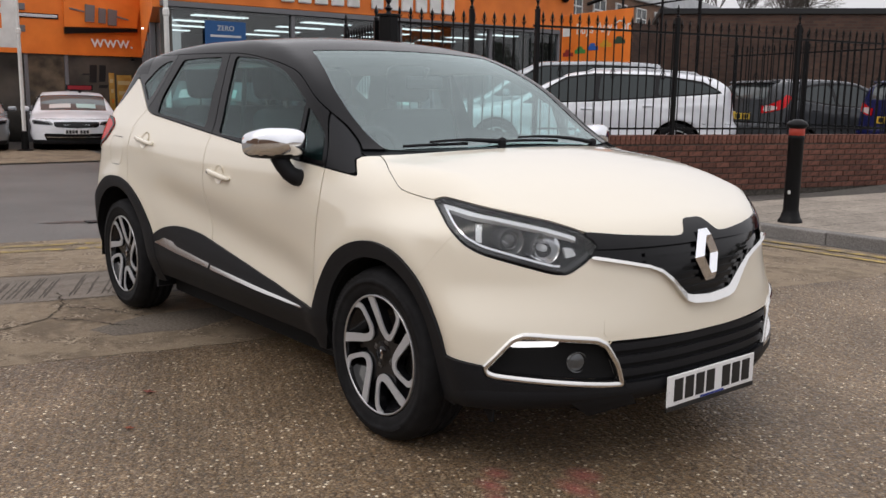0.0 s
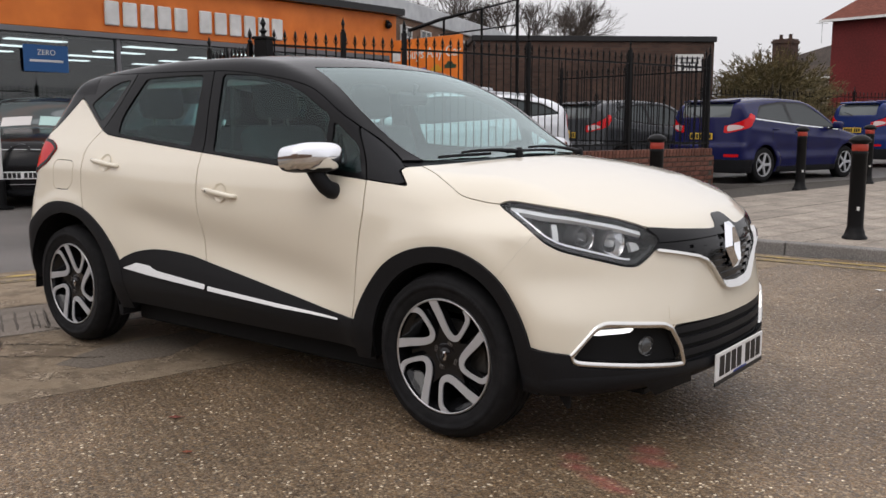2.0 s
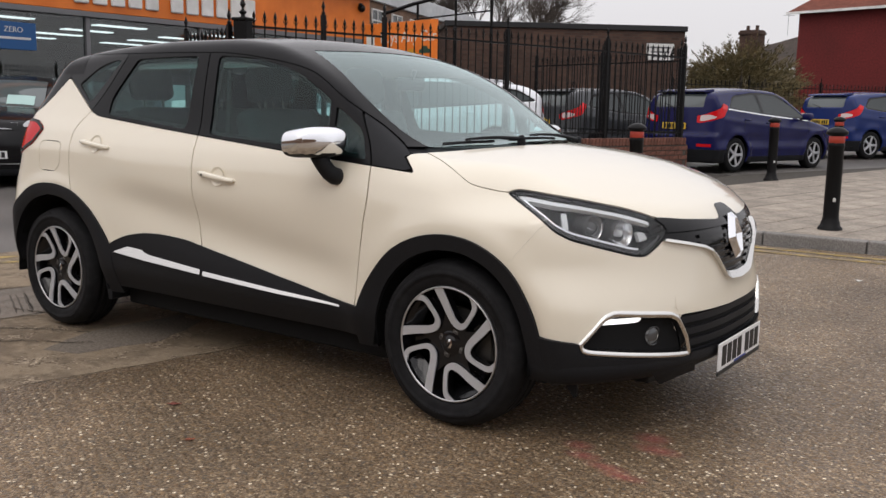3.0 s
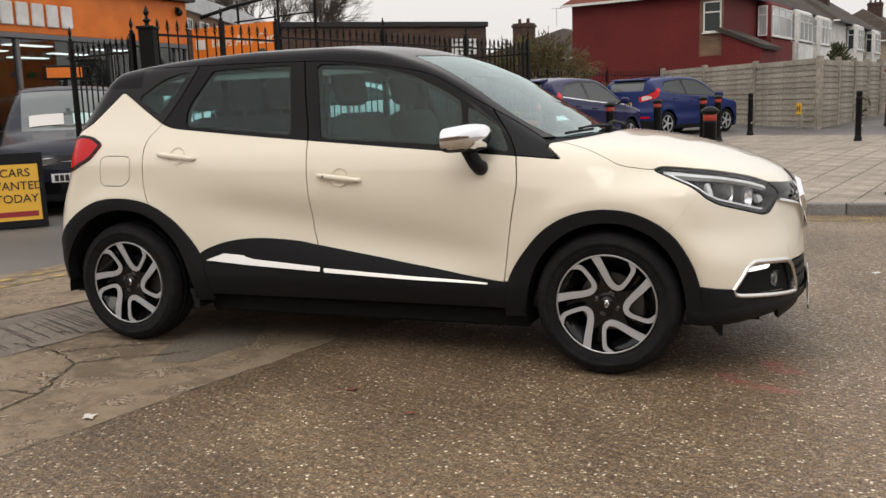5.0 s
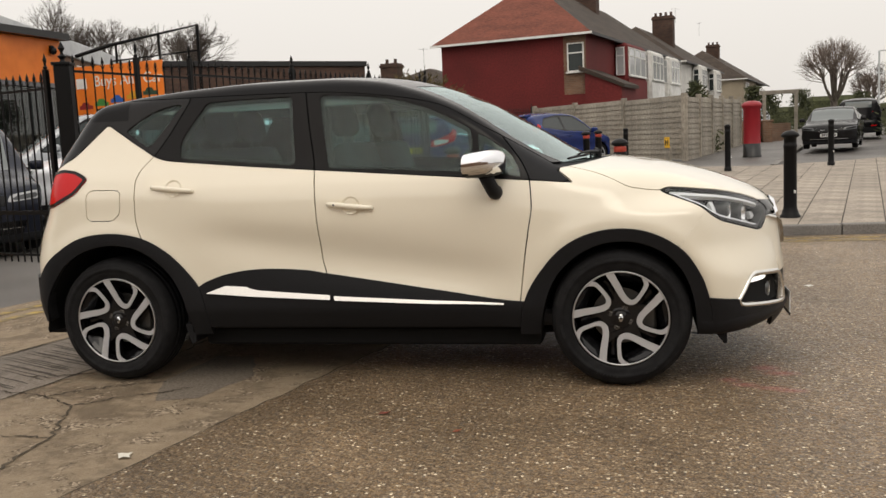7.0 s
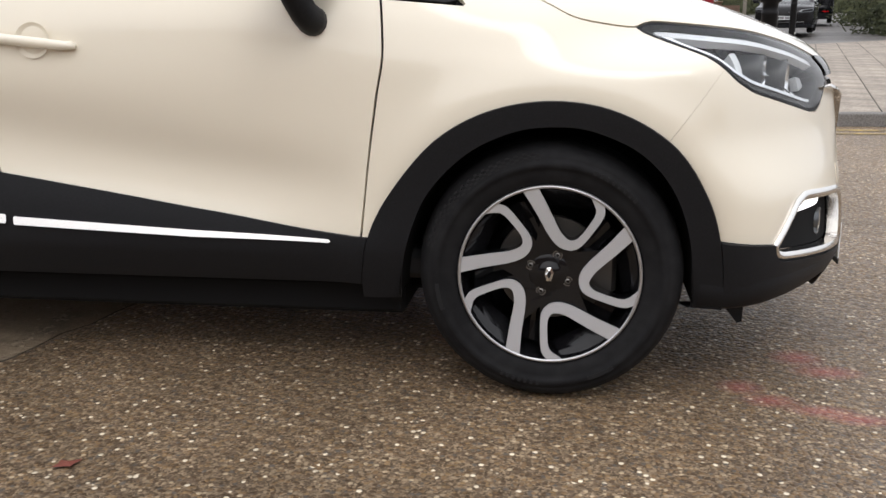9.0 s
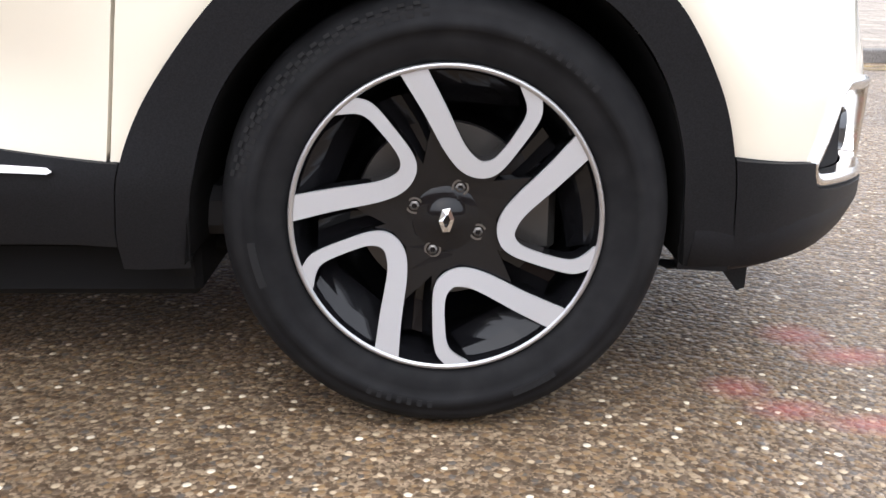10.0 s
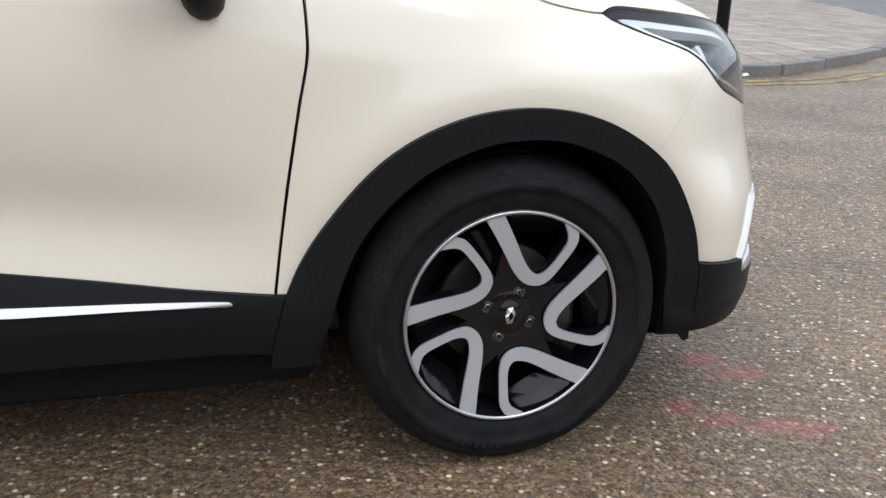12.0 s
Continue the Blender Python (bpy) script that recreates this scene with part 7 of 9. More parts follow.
for i in range(4):
    for j in range(4):
        bm = bmesh.new()
        box(bm, (-0.55, -0.12, -0.02), (0.55, 0.12, 0.0), 0.004)
        cl = tagged(finish(bm, "ceiling_light", M["lamp_white"]), "lit white rectangular panel light in the ceiling", "light", "showroom ceiling lights")
        cl.matrix_world = sm @ pose(1.5 + 2.35 * i + 0.18 * j, 0.9 + 1.5 * j, FZ0 - 0.13)
front = tagged(new("window_showroom"), "tall showroom window with dark tinted glass", "window", kind="structure")
M["shop_glass"] = pane("shop_glass", (0.55, 0.60, 0.60), 0.07)
q0 = 0.0
for q in (2.55, 5.05, 7.5, 9.6, sl - 0.08):
    bm = bmesh.new()
    box(bm, (q, -0.06, 0.05), (q + 0.08, 0.06, FZ0 - 0.1), 0.004)
    ob = part("mullion", bm, M["grey_metal"], front)
    ob.matrix_world = sm
    bm = bmesh.new()
    box(bm, (q0 + 0.08, -0.006, 0.2), (q, 0.006, FZ0 - 0.1))
    ob = part("pane", bm, M["shop_glass"], front)
    ob.matrix_world = sm
    q0 = q
bm = bmesh.new()
box(bm, (0, -0.08, 0.0), (sl, 0.08, 0.2), 0.004)
ob = part("sill", bm, M["grey_metal"], front)
ob.matrix_world = sm
bs_ = thing("hanging_sign", "blue hanging poster before the showroom glass", "sign", m=sm @ pose(1.2, -0.06, 2.34))
M["poster_blue"] = shader("blue_poster", (0.012, 0.085, 0.25), 0.4)
bm = bmesh.new()
box(bm, (-0.40, -0.01, -0.23), (0.40, 0.01, 0.23), 0.004)
part("panel", bm, M["poster_blue"], bs_)
words("ZERO", 0.13, M["pale_metal"], bs_, pose(0, -0.015, 0.10))
bm = bmesh.new()
box(bm, (-0.30, -0.016, -0.06), (0.30, -0.012, -0.02))
part("bar", bm, M["pale_metal"], bs_)
for s in (-0.32, 0.32):
    bm = bmesh.new()
    tube(bm, [(s, 0, 0.23), (s, 0, 0.46)], 0.004, 4)
    part("wire", bm, M["grey_metal"], bs_)
# floodlight, camera and stair rail on the roof
fl = thing("floodlight", "black floodlight on the fascia roof", "light", m=sm @ pose(sl - 3.2, -0.2, FZ1 + 0.16, 0, 0, 0))
bm = bmesh.new()
box(bm, (-0.22, -0.12, 0.22), (0.22, 0.06, 0.52), 0.02)
box(bm, (-0.15, -0.15, 0.0), (0.15, 0.05, 0.06), 0.01)
tube(bm, [(0, -0.02, 0.04), (0, -0.02, 0.24)], 0.03, 6)
part("body", bm, M["iron"], fl)
bm = bmesh.new()
box(bm, (-0.18, -0.13, 0.26), (0.18, -0.12, 0.48))
part("glass", bm, M["net"], fl)
cc = thing("security_camera", "small dark dome camera on the fascia corner", "camera", m=sm @ pose(sl - 0.35, -0.16, FZ1 - 0.25))
bm = bmesh.new()
bmesh.ops.create_uvsphere(bm, u_segments=14, v_segments=8, radius=0.09)
box(bm, (-0.05, 0.0, 0.02), (0.05, 0.08, 0.12), 0.01)
part("dome", bm, M["gloss_black"], cc)
stair = thing("stair_rail", "black steel handrail frame beside the showroom roof", "railing")
P1, P2, P3 = (-8.45, 14.55), (-10.45, 14.2), (-11.3, 14.05)
bm = bmesh.new()
tube(bm, [(P1[0], P1[1], 0), (P1[0], P1[1], 4.07), (P2[0], P2[1], 3.72), (P3[0], P3[1], 3.5)], 0.045, 6)
part("handrail", bm, M["iron"], stair)
bm = bmesh.new()
tube(bm, [(P1[0], P1[1], 3.5), (P2[0], P2[1], 3.35)], 0.02, 6)
part("dish_rowsail", bm, M["iron"], stair)
for t in (0.45, 0.95):
    bm = bmesh.new()
    x, y = P1[0] + (P2[0] - P1[0]) * t, P1[1] + (P2[1] - P1[1]) * t
    tube(bm, [(x, y, 0), (x, y, 4.05 - 0.33 * t)], 0.03, 6)
    part("upright", bm, M["iron"], stair)
# yard wall under the stair, closing the view between showroom and flat building
wall_block("wall_yard", (-11.9, 14.0), (-12.4, 18.3), 0.25, 0.0, 3.3, M["brick_wall"], "dark brick yard wall")

# ---- plain walls added unseen behind the camera, to darken reflections and side light ----
for x0, x1, y, h in ((-70, -22, -27.0, 5.6), (-21, 6, -25.0, 6.4), (8, 34, -26.0, 5.2), (36, 75, -28.0, 6.0)):
    bm = bmesh.new()
    box(bm, (x0, y - 6, -0.2), (x1, y, h), 0.05)
    structure("wall_opposite", bm, M["brick_brown"], "unseen plain brown wall added to darken reflections")

# ---- side unit with the sign ----
M["bright_letter"] = shader("white_letter", (0.85, 0.85, 0.86), 0.35)
M["poster_yellow"] = grain(shader("faded_yellow_poster", (0.55, 0.30, 0.06), 0.4), (0.40, 0.19, 0.035), (0.62, 0.38, 0.09), 3.0)
M["poster_pale"] = shader("poster_pale_print", (0.60, 0.46, 0.24), 0.4)
# brown mottling paints the reflection of bare trees into the glass colour
M["unit_glass"] = grain(shader("painted_reflection_glass", (0.06, 0.05, 0.04), 0.06, spec=0.5), (0.045, 0.038, 0.030), (0.15, 0.115, 0.08), 2.6)
# opaque mottled colour stands in for reflections and the interior behind glass
M["front_glass"] = grain(shader("mottled_shop_front", (0.06, 0.055, 0.05), 0.08, spec=0.4), (0.025, 0.024, 0.022), (0.11, 0.095, 0.08), 0.9)
UA, UB = (-20.6, -4.0), (-19.98, 6.54)
um = along(UA, UB)
ul = math.hypot(UB[0] - UA[0], UB[1] - UA[1])
bm = bmesh.new()
box(bm, (0, -0.10, 2.15), (ul, 0.25, 4.4), 0.01)
ob = structure("wall_unit_fascia", bm, M["orange"], "orange fascia of the side unit")
ob.matrix_world = um
bm = bmesh.new()
box(bm, (-0.3, 0.3, 4.404), (ul + 0.3, 9, 4.5))
ob = structure("roof_unit", bm, M["black_paint"], "dark roof of the side unit")
ob.matrix_world = um
wall_block("wall_unit", (-20.55, -4.0), (-19.93, 6.54), 6.0, 0.0, 2.15, M["front_glass"], "dark glazed front of the side unit")
rm_ = along(UB, SA)
rl = math.hypot(UB[0] - SA[0], UB[1] - SA[1])
bm = bmesh.new()
prism(bm, [(0, 2.16), (rl, 2.75), (rl, FZ1), (0, FZ1)], -0.12, 0.12)
bmesh.ops.recalc_face_normals(bm, faces=bm.faces)
ob = structure("wall_return_fascia", bm, M["orange"], "orange fascia return between the buildings")
ob.matrix_world = rm_
wall_block("wall_return", UB, SA, 0.2, 0.0, 2.74, M["front_glass"], "dark glazed entrance front")
for k in range(5):
    bm = bmesh.new()
    box(bm, (0.3 + 1.5 * k, -0.115, 0), (0.5 + 1.5 * k, -0.004, 2.74), 0.01)
    ob = structure("pillar", bm, M["grey_metal"], "grey metal pillar of the entrance front")
    ob.matrix_world = rm_
for x in (0.5, 2.7, 4.9, 6.2, 7.54, 8.48):
    bm = bmesh.new()
    box(bm, (x, -0.075, 0), (x + 0.09, -0.004, 2.15), 0.01)
    ob = structure("mullion", bm, M["grey_metal"], "grey metal window mullion")
    ob.matrix_world = um
# a raised slanting panel with a plain dark emblem, and a black ledge under it
logo = thing("wall_logo", "raised orange sign panel with a dark grey emblem and black ledge", "sign", m=um @ pose(0, -0.12, 0))
bm = bmesh.new()
prism(bm, [(8.49, 2.83), (10.27, 2.88), (10.36, 3.40), (8.51, 3.62)], 0.0, -0.09)
part("panel", bm, M["orange"], logo)
bm = bmesh.new()
prism(bm, [(8.49, 2.66), (10.28, 2.79), (10.29, 2.865), (8.49, 2.815)], 0.0, -0.11)
part("ledge", bm, M["iron"], logo)
SLANT = ((9.10, 3.19, 0.13, 0.21), (9.40, 3.15, 0.10, 0.185), (9.65, 3.12, 0.125, 0.20))
for cx, cz, hw, hh in SLANT:
    bm = bmesh.new()
    prism(bm, [(cx - hw * 0.9, cz - hh), (cx + hw * 0.75, cz - hh * 1.06), (cx + hw, cz + hh * 0.9), (cx - hw * 0.75, cz + hh)], -0.09, -0.15)
    part("shape", bm, M["grey_metal"], logo)
for x0, x1, z in ((8.63, 8.97, 3.26), (9.78, 10.06, 3.12)):
    bm = bmesh.new()
    prism(bm, [(x0, z), (x1, z - 0.06), (x1, z - 0.025), (x0, z + 0.04)], -0.09, -0.12)
    part("line", bm, M["grey_metal"], logo)
www = thing("fascia_lettering", "white lettering on the orange fascia", "lettering", m=um @ pose(9.66, -0.12, 2.50))
words("www.", 0.45, M["bright_letter"], www, pose(0, -0.012, 0), 0.012)
stripe = thing("wall_logo", "pale stripe emblem on the orange fascia", "sign", m=um @ pose(0, -0.10, 0))
for nm, x0, x1, z0, z1, dp, mt in (("line", 6.2, 8.38, 3.00, 3.12, 0.03, "iron"), ("line", 6.2, 8.35, 3.025, 3.095, 0.045, "pale_metal"), ("shape", 7.0, 7.62, 3.18, 3.34, 0.04, "grey_metal"), ("shape", 7.0, 7.60, 2.66, 2.82, 0.04, "grey_metal")):
    bm = bmesh.new()
    box(bm, (x0, -dp, z0), (x1, 0, z1), 0.01)
    part(nm, bm, M[mt], stripe)
# what stands in the side unit's window
for x0, x1, z0, z1 in ((9.55, 9.69, 0.62, 1.73), (9.75, 10.13, 0.62, 1.68)):
    po = thing("poster", "faded orange and yellow poster in the shop window", "poster", "shop window posters", m=um @ pose(x0, -0.052, 0))
    bm = bmesh.new()
    box(bm, (0, -0.008, z0), (x1 - x0, 0, z1), 0.002)
    part("sheet", bm, M["poster_yellow"], po)
    for k in range(3):
        bm = bmesh.new()
        zc = z1 - 0.20 - 0.26 * k
        box(bm, (0.02 + 0.02 * k, -0.0105, zc - 0.05), (x1 - x0 - 0.03, -0.0085, zc + 0.05))
        part("bar", bm, M["poster_pale" if k < 2 else "orange"], po)
em = thing("window_emblem", "dark plain emblem on the shop glass", "sign", m=um @ pose(0, -0.052, 0))
for x0, x1, z0, z1 in ((9.06, 9.24, 1.48, 1.92), (9.30, 9.46, 1.50, 1.92), (8.88, 9.05, 1.66, 1.70), (9.28, 9.50, 1.34, 1.42)):
    bm = bmesh.new()
    prism(bm, [(x0, z0), (x1, z0), (x1 + 0.03, z1), (x0 + 0.03, z1)], 0.0, -0.006)
    part("shape", bm, M["ink"], em)
# pane whose tree reflection is painted in its colour
bm = bmesh.new()
box(bm, (7.62, -0.062, 0.02), (8.46, -0.052, 2.1), 0.002)
ob = structure("window_pane", bm, M["unit_glass"], "shop window glass with a bare-tree reflection put into its colour")
ob.matrix_world = um
bm = bmesh.new()
lathe(bm, [(0.0, -0.06), (0.05, -0.05), (0.06, 0.0), (0.0, 0.02)], 12, pose(10.14, -0.2, 2.10))
tube(bm, [(10.14, -0.2, 2.11), (10.14, -0.05, 2.16)], 0.02, 6)
fl_ = thing("wall_lamp", "small dark floodlight under the fascia", "lamp", m=um)
part("housing", bm, M["iron"], fl_)
for pos_, top in (((-16.4, 2.49), 5.0), ((-9.63, 2.87), 5.2)):
    fp = thing("flag_pole", "white flag pole with a black base sleeve", "flag pole", "flag poles on the forecourt", m=pose(pos_[0], pos_[1], 0))
    bm = bmesh.new()
    lathe(bm, [(0.042, 0.3), (0.038, 2.4), (0.05, 2.42), (0.05, 2.5), (0.034, 2.52), (0.03, top)], 12)
    part("pole", bm, M["white"], fp, smooth=False)
    bm = bmesh.new()
    lathe(bm, [(0.16, 0), (0.16, 0.03), (0.08, 0.05), (0.07, 0.40), (0.055, 0.42)], 14)
    part("base", bm, M["iron"], fp)
    if pos_[0] < -12:
        bm = bmesh.new()
        prism(bm, [(-0.85, 2.12), (-0.03, 2.12), (-0.03, top - 0.1), (-0.9, top - 0.2)], -0.004, 0.004, pose(0, 0, 0, 0, 0, 80))
        fg = part("flag", bm, M["white"], fp, "white banner with orange marks")
        for k in range(5):
            bm = bmesh.new()
            box(bm, (-0.55, -0.009, 2.5 + 0.42 * k), (-0.30, -0.005, 2.8 + 0.42 * k), 0.0, pose(0, 0, 0, 0, 0, 80))
            part("bar", bm, M["orange"], fg)
sheet("forecourt_kerb", [(-13.0, -8), (-12.9, 3.2), (-16.8, 3.8), (-17.2, -8)], 0.01, M["slab"], "pale concrete strip before the showroom")

# ---- A-board ----
ab = thing("a_board", "black pavement board with a yellow cars wanted notice", "sign", m=pose(-6.31, 3.22, 0, 0, 0, 47) @ Matrix.Diagonal((0.85, 0.85, 0.85, 1)))
for s, nm in ((1, "front_leaf"), (-1, "back_leaf")):
    bm = bmesh.new()
    box(bm, (-0.36, -0.015, 0), (0.36, 0.015, 1.02), 0.01, pose(0, -s * 0.20, 0, -s * 11, 0, 0))
    part(nm, bm, M["iron"], ab)
M["notice_yellow"] = shader("yellow_notice", (0.75, 0.42, 0.04), 0.5)
bm = bmesh.new()
box(bm, (-0.29, -0.022, 0.10), (0.29, -0.015, 0.86), 0.0, pose(0, -0.20, 0, -11, 0, 0))
part("notice", bm, M["notice_yellow"], ab)
for k, tx in enumerate(("CARS", "WANTED", "TODAY")):
    words(tx, 0.155, M["ink"], ab, pose(0, -0.20, 0, -11, 0, 0) @ pose(0, -0.026, 0.74 - 0.175 * k))
bm = bmesh.new()
box(bm, (-0.25, -0.026, 0.15), (0.25, -0.0225, 0.22), 0.0, pose(0, -0.20, 0, -11, 0, 0))
part("bar", bm, M["red_paint"], ab)

# ---- pillar box, concrete fence, hydrant plate ----
pb = thing("pillar_box", "red cast-iron pillar post box with black base", "post box", m=pose(4.52, 21.7, 0.085 + rise(21.7), 0, 0, 190))
bm = bmesh.new()
lathe(bm, [(0.235, 0.38), (0.23, 0.40), (0.228, 1.30), (0.235, 1.31), (0.235, 1.36), (0.275, 1.40), (0.28, 1.45), (0.26, 1.48), (0.20, 1.53), (0.10, 1.56), (0.0001, 1.565)], 28, cap=False)
part("body", bm, M["red_paint"], pb, smooth=True)
bm = bmesh.new()
lathe(bm, [(0.26, 0), (0.26, 0.04), (0.24, 0.06), (0.238, 0.38), (0.2, 0.381)], 28, cap=False)
part("base", bm, M["black_paint"], pb, smooth=True)
bm = bmesh.new()
box(bm, (-0.13, -0.245, 1.18), (0.13, -0.20, 1.22), 0.004)
part("slot", bm, M["ink"], pb)
bm = bmesh.new()
box(bm, (-0.11, -0.242, 0.80), (0.11, -0.20, 1.12), 0.004)
part("notice_plate", bm, M["white"], pb)


LAP = Matrix(((0, 1, 0, 0), (1, 0, 0, 0), (0, 0, 1, 0), (0, 0, 0, 1)))


def concrete_fence(a, b, bays):
    m = along(a, b)
    L = math.hypot(b[0] - a[0], b[1] - a[1])
    f = thing("fence", "beige ribbed concrete panel fence with posts", "fence", "concrete fences by the corner")
    w = L / bays
    bm = bmesh.new()
    for k in range(2):
        prism(bm, [(-0.030, k * 0.147), (-0.030, k * 0.147 + 0.02), (-0.012, k * 0.147 + 0.145), (0.02, k * 0.147 + 0.145), (0.02, k * 0.147)], 0.05, w - 0.05, LAP)
    me = bpy.data.meshes.new("panel")
    bm.to_mesh(me)
    bm.free()
    me.materials.append(M["concrete_fence"])
    for i in range(bays + 1):
        x = i * w
        y = a[1] + (b[1] - a[1]) * i / bays
        z = 0.085 + rise(y)
        bm = bmesh.new()
        box(bm, (x - 0.07, -0.075, z - 0.1), (x + 0.07, 0.075, z + 1.86), 0.012, m)
        part("post", bm, M["concrete_fence"], f)
        if i < bays:
            for k in range(6):
                ob = new("panel", me)
                ob.parent = f
                ob.matrix_world = m @ pose(x, 0, z + 0.295 * k + 0.01)
    return f


FC = (2.66, 20.85)
concrete_fence((-2.3, 28.6), FC, 3)
concrete_fence(FC, (5.25, 31.9), 5)
hp = thing("hydrant_plate", "yellow hydrant marker on a short concrete post", "sign", m=along(FC, (-2.3, 28.6)) @ pose(0.34, 0.30, 0.085 + rise(21)))
bm = bmesh.new()
box(bm, (-0.09, -0.04, 0), (0.09, 0.04, 0.42), 0.01)
part("post", bm, M["concrete_fence"], hp)
bm = bmesh.new()
box(bm, (-0.12, 0.04, 0.38), (0.12, 0.055, 0.68), 0.004)
part("plate", bm, M["notice_yellow"], hp)
words("H", 0.22, M["ink"], hp, pose(0, 0.06, 0.52, 0, 0, 180))


# ---- parked cars ----
M["lamp_dull"] = shader("grey_headlight", (0.46, 0.47, 0.48), 0.10, 0.2)
def road_wheel(parent, m, r, rim_mat, spokes=7):
    w = new("wheel")
    w.parent = parent
    w.matrix_local = m
    bm = bmesh.new()
    lathe(bm, [(r * 0.62, -0.17), (r * 0.9, -0.185), (r, -0.16), (r, -0.03), (r * 0.96, -0.008), (r * 0.85, 0.004), (r * 0.70, -0.002), (r * 0.66, -0.012)], 32, cap=False)
    part("tyre", bm, M["tyre"], w, smooth=True)
    bm = bmesh.new()
    lathe(bm, [(r * 0.68, -0.02), (r * 0.68, -0.004), (r * 0.64, -0.004), (r * 0.62, -0.03)], 32, cap=False)
    for k in range(spokes):
        a = 360.0 * k / spokes
        box(bm, (r * 0.10, -r * 0.075, -0.035), (r * 0.66, r * 0.075, -0.010), 0.006, pose(0, 0, 0, 0, 0, a))
    lathe(bm, [(0.0001, -0.004), (r * 0.14, -0.006), (r * 0.17, -0.03)], 16, cap=False)
    part("rim", bm, rim_mat, w)
    bm = bmesh.new()
    lathe(bm, [(0.001, -0.07), (r * 0.62, -0.07), (r * 0.66, -0.02)], 24, cap=False)
    part("rim_back", bm, M["shell"], w)
    return w


def islands(P, faces):
    """The separate pieces of a mesh, largest first."""
    root = list(range(len(P)))

    def find(i):
        while root[i] != i:
            root[i] = root[root[i]]
            i = root[i]
        return i
    for f in faces:
        a = find(f[0])
        for i in f[1:]:
            root[find(i)] = a
    groups = {}
    for f in faces:
        groups.setdefault(find(f[0]), []).append(f)
    made = []
    for fs in sorted(groups.values(), key=len, reverse=True):
        used = sorted({i for f in fs for i in f})
        remap = {o: i for i, o in enumerate(used)}
        if len(fs) > 3:
            made.append((P[used], [tuple(remap[i] for i in f) for f in fs]))
    return made


def outer_line(points, grow):
    """The convex outline round points, pushed out a little."""
    pts = sorted(set(points))

    def half(seq):
        o = []
        for p in seq:
            while len(o) > 1 and (o[-1][0] - o[-2][0]) * (p[1] - o[-2][1]) - (o[-1][1] - o[-2][1]) * (p[0] - o[-2][0]) <= 0:
                o.pop()
            o.append(p)
        return o[:-1]
    ring = half(pts) + half(pts[::-1])
    cx, cz = sum(p[0] for p in ring) / len(ring), sum(p[1] for p in ring) / len(ring)
    return [(p[0] + grow * (1.6 if p[0] > cx else -1.6), p[1] + grow * (1 if p[1] > cz else -1)) for p in ring]


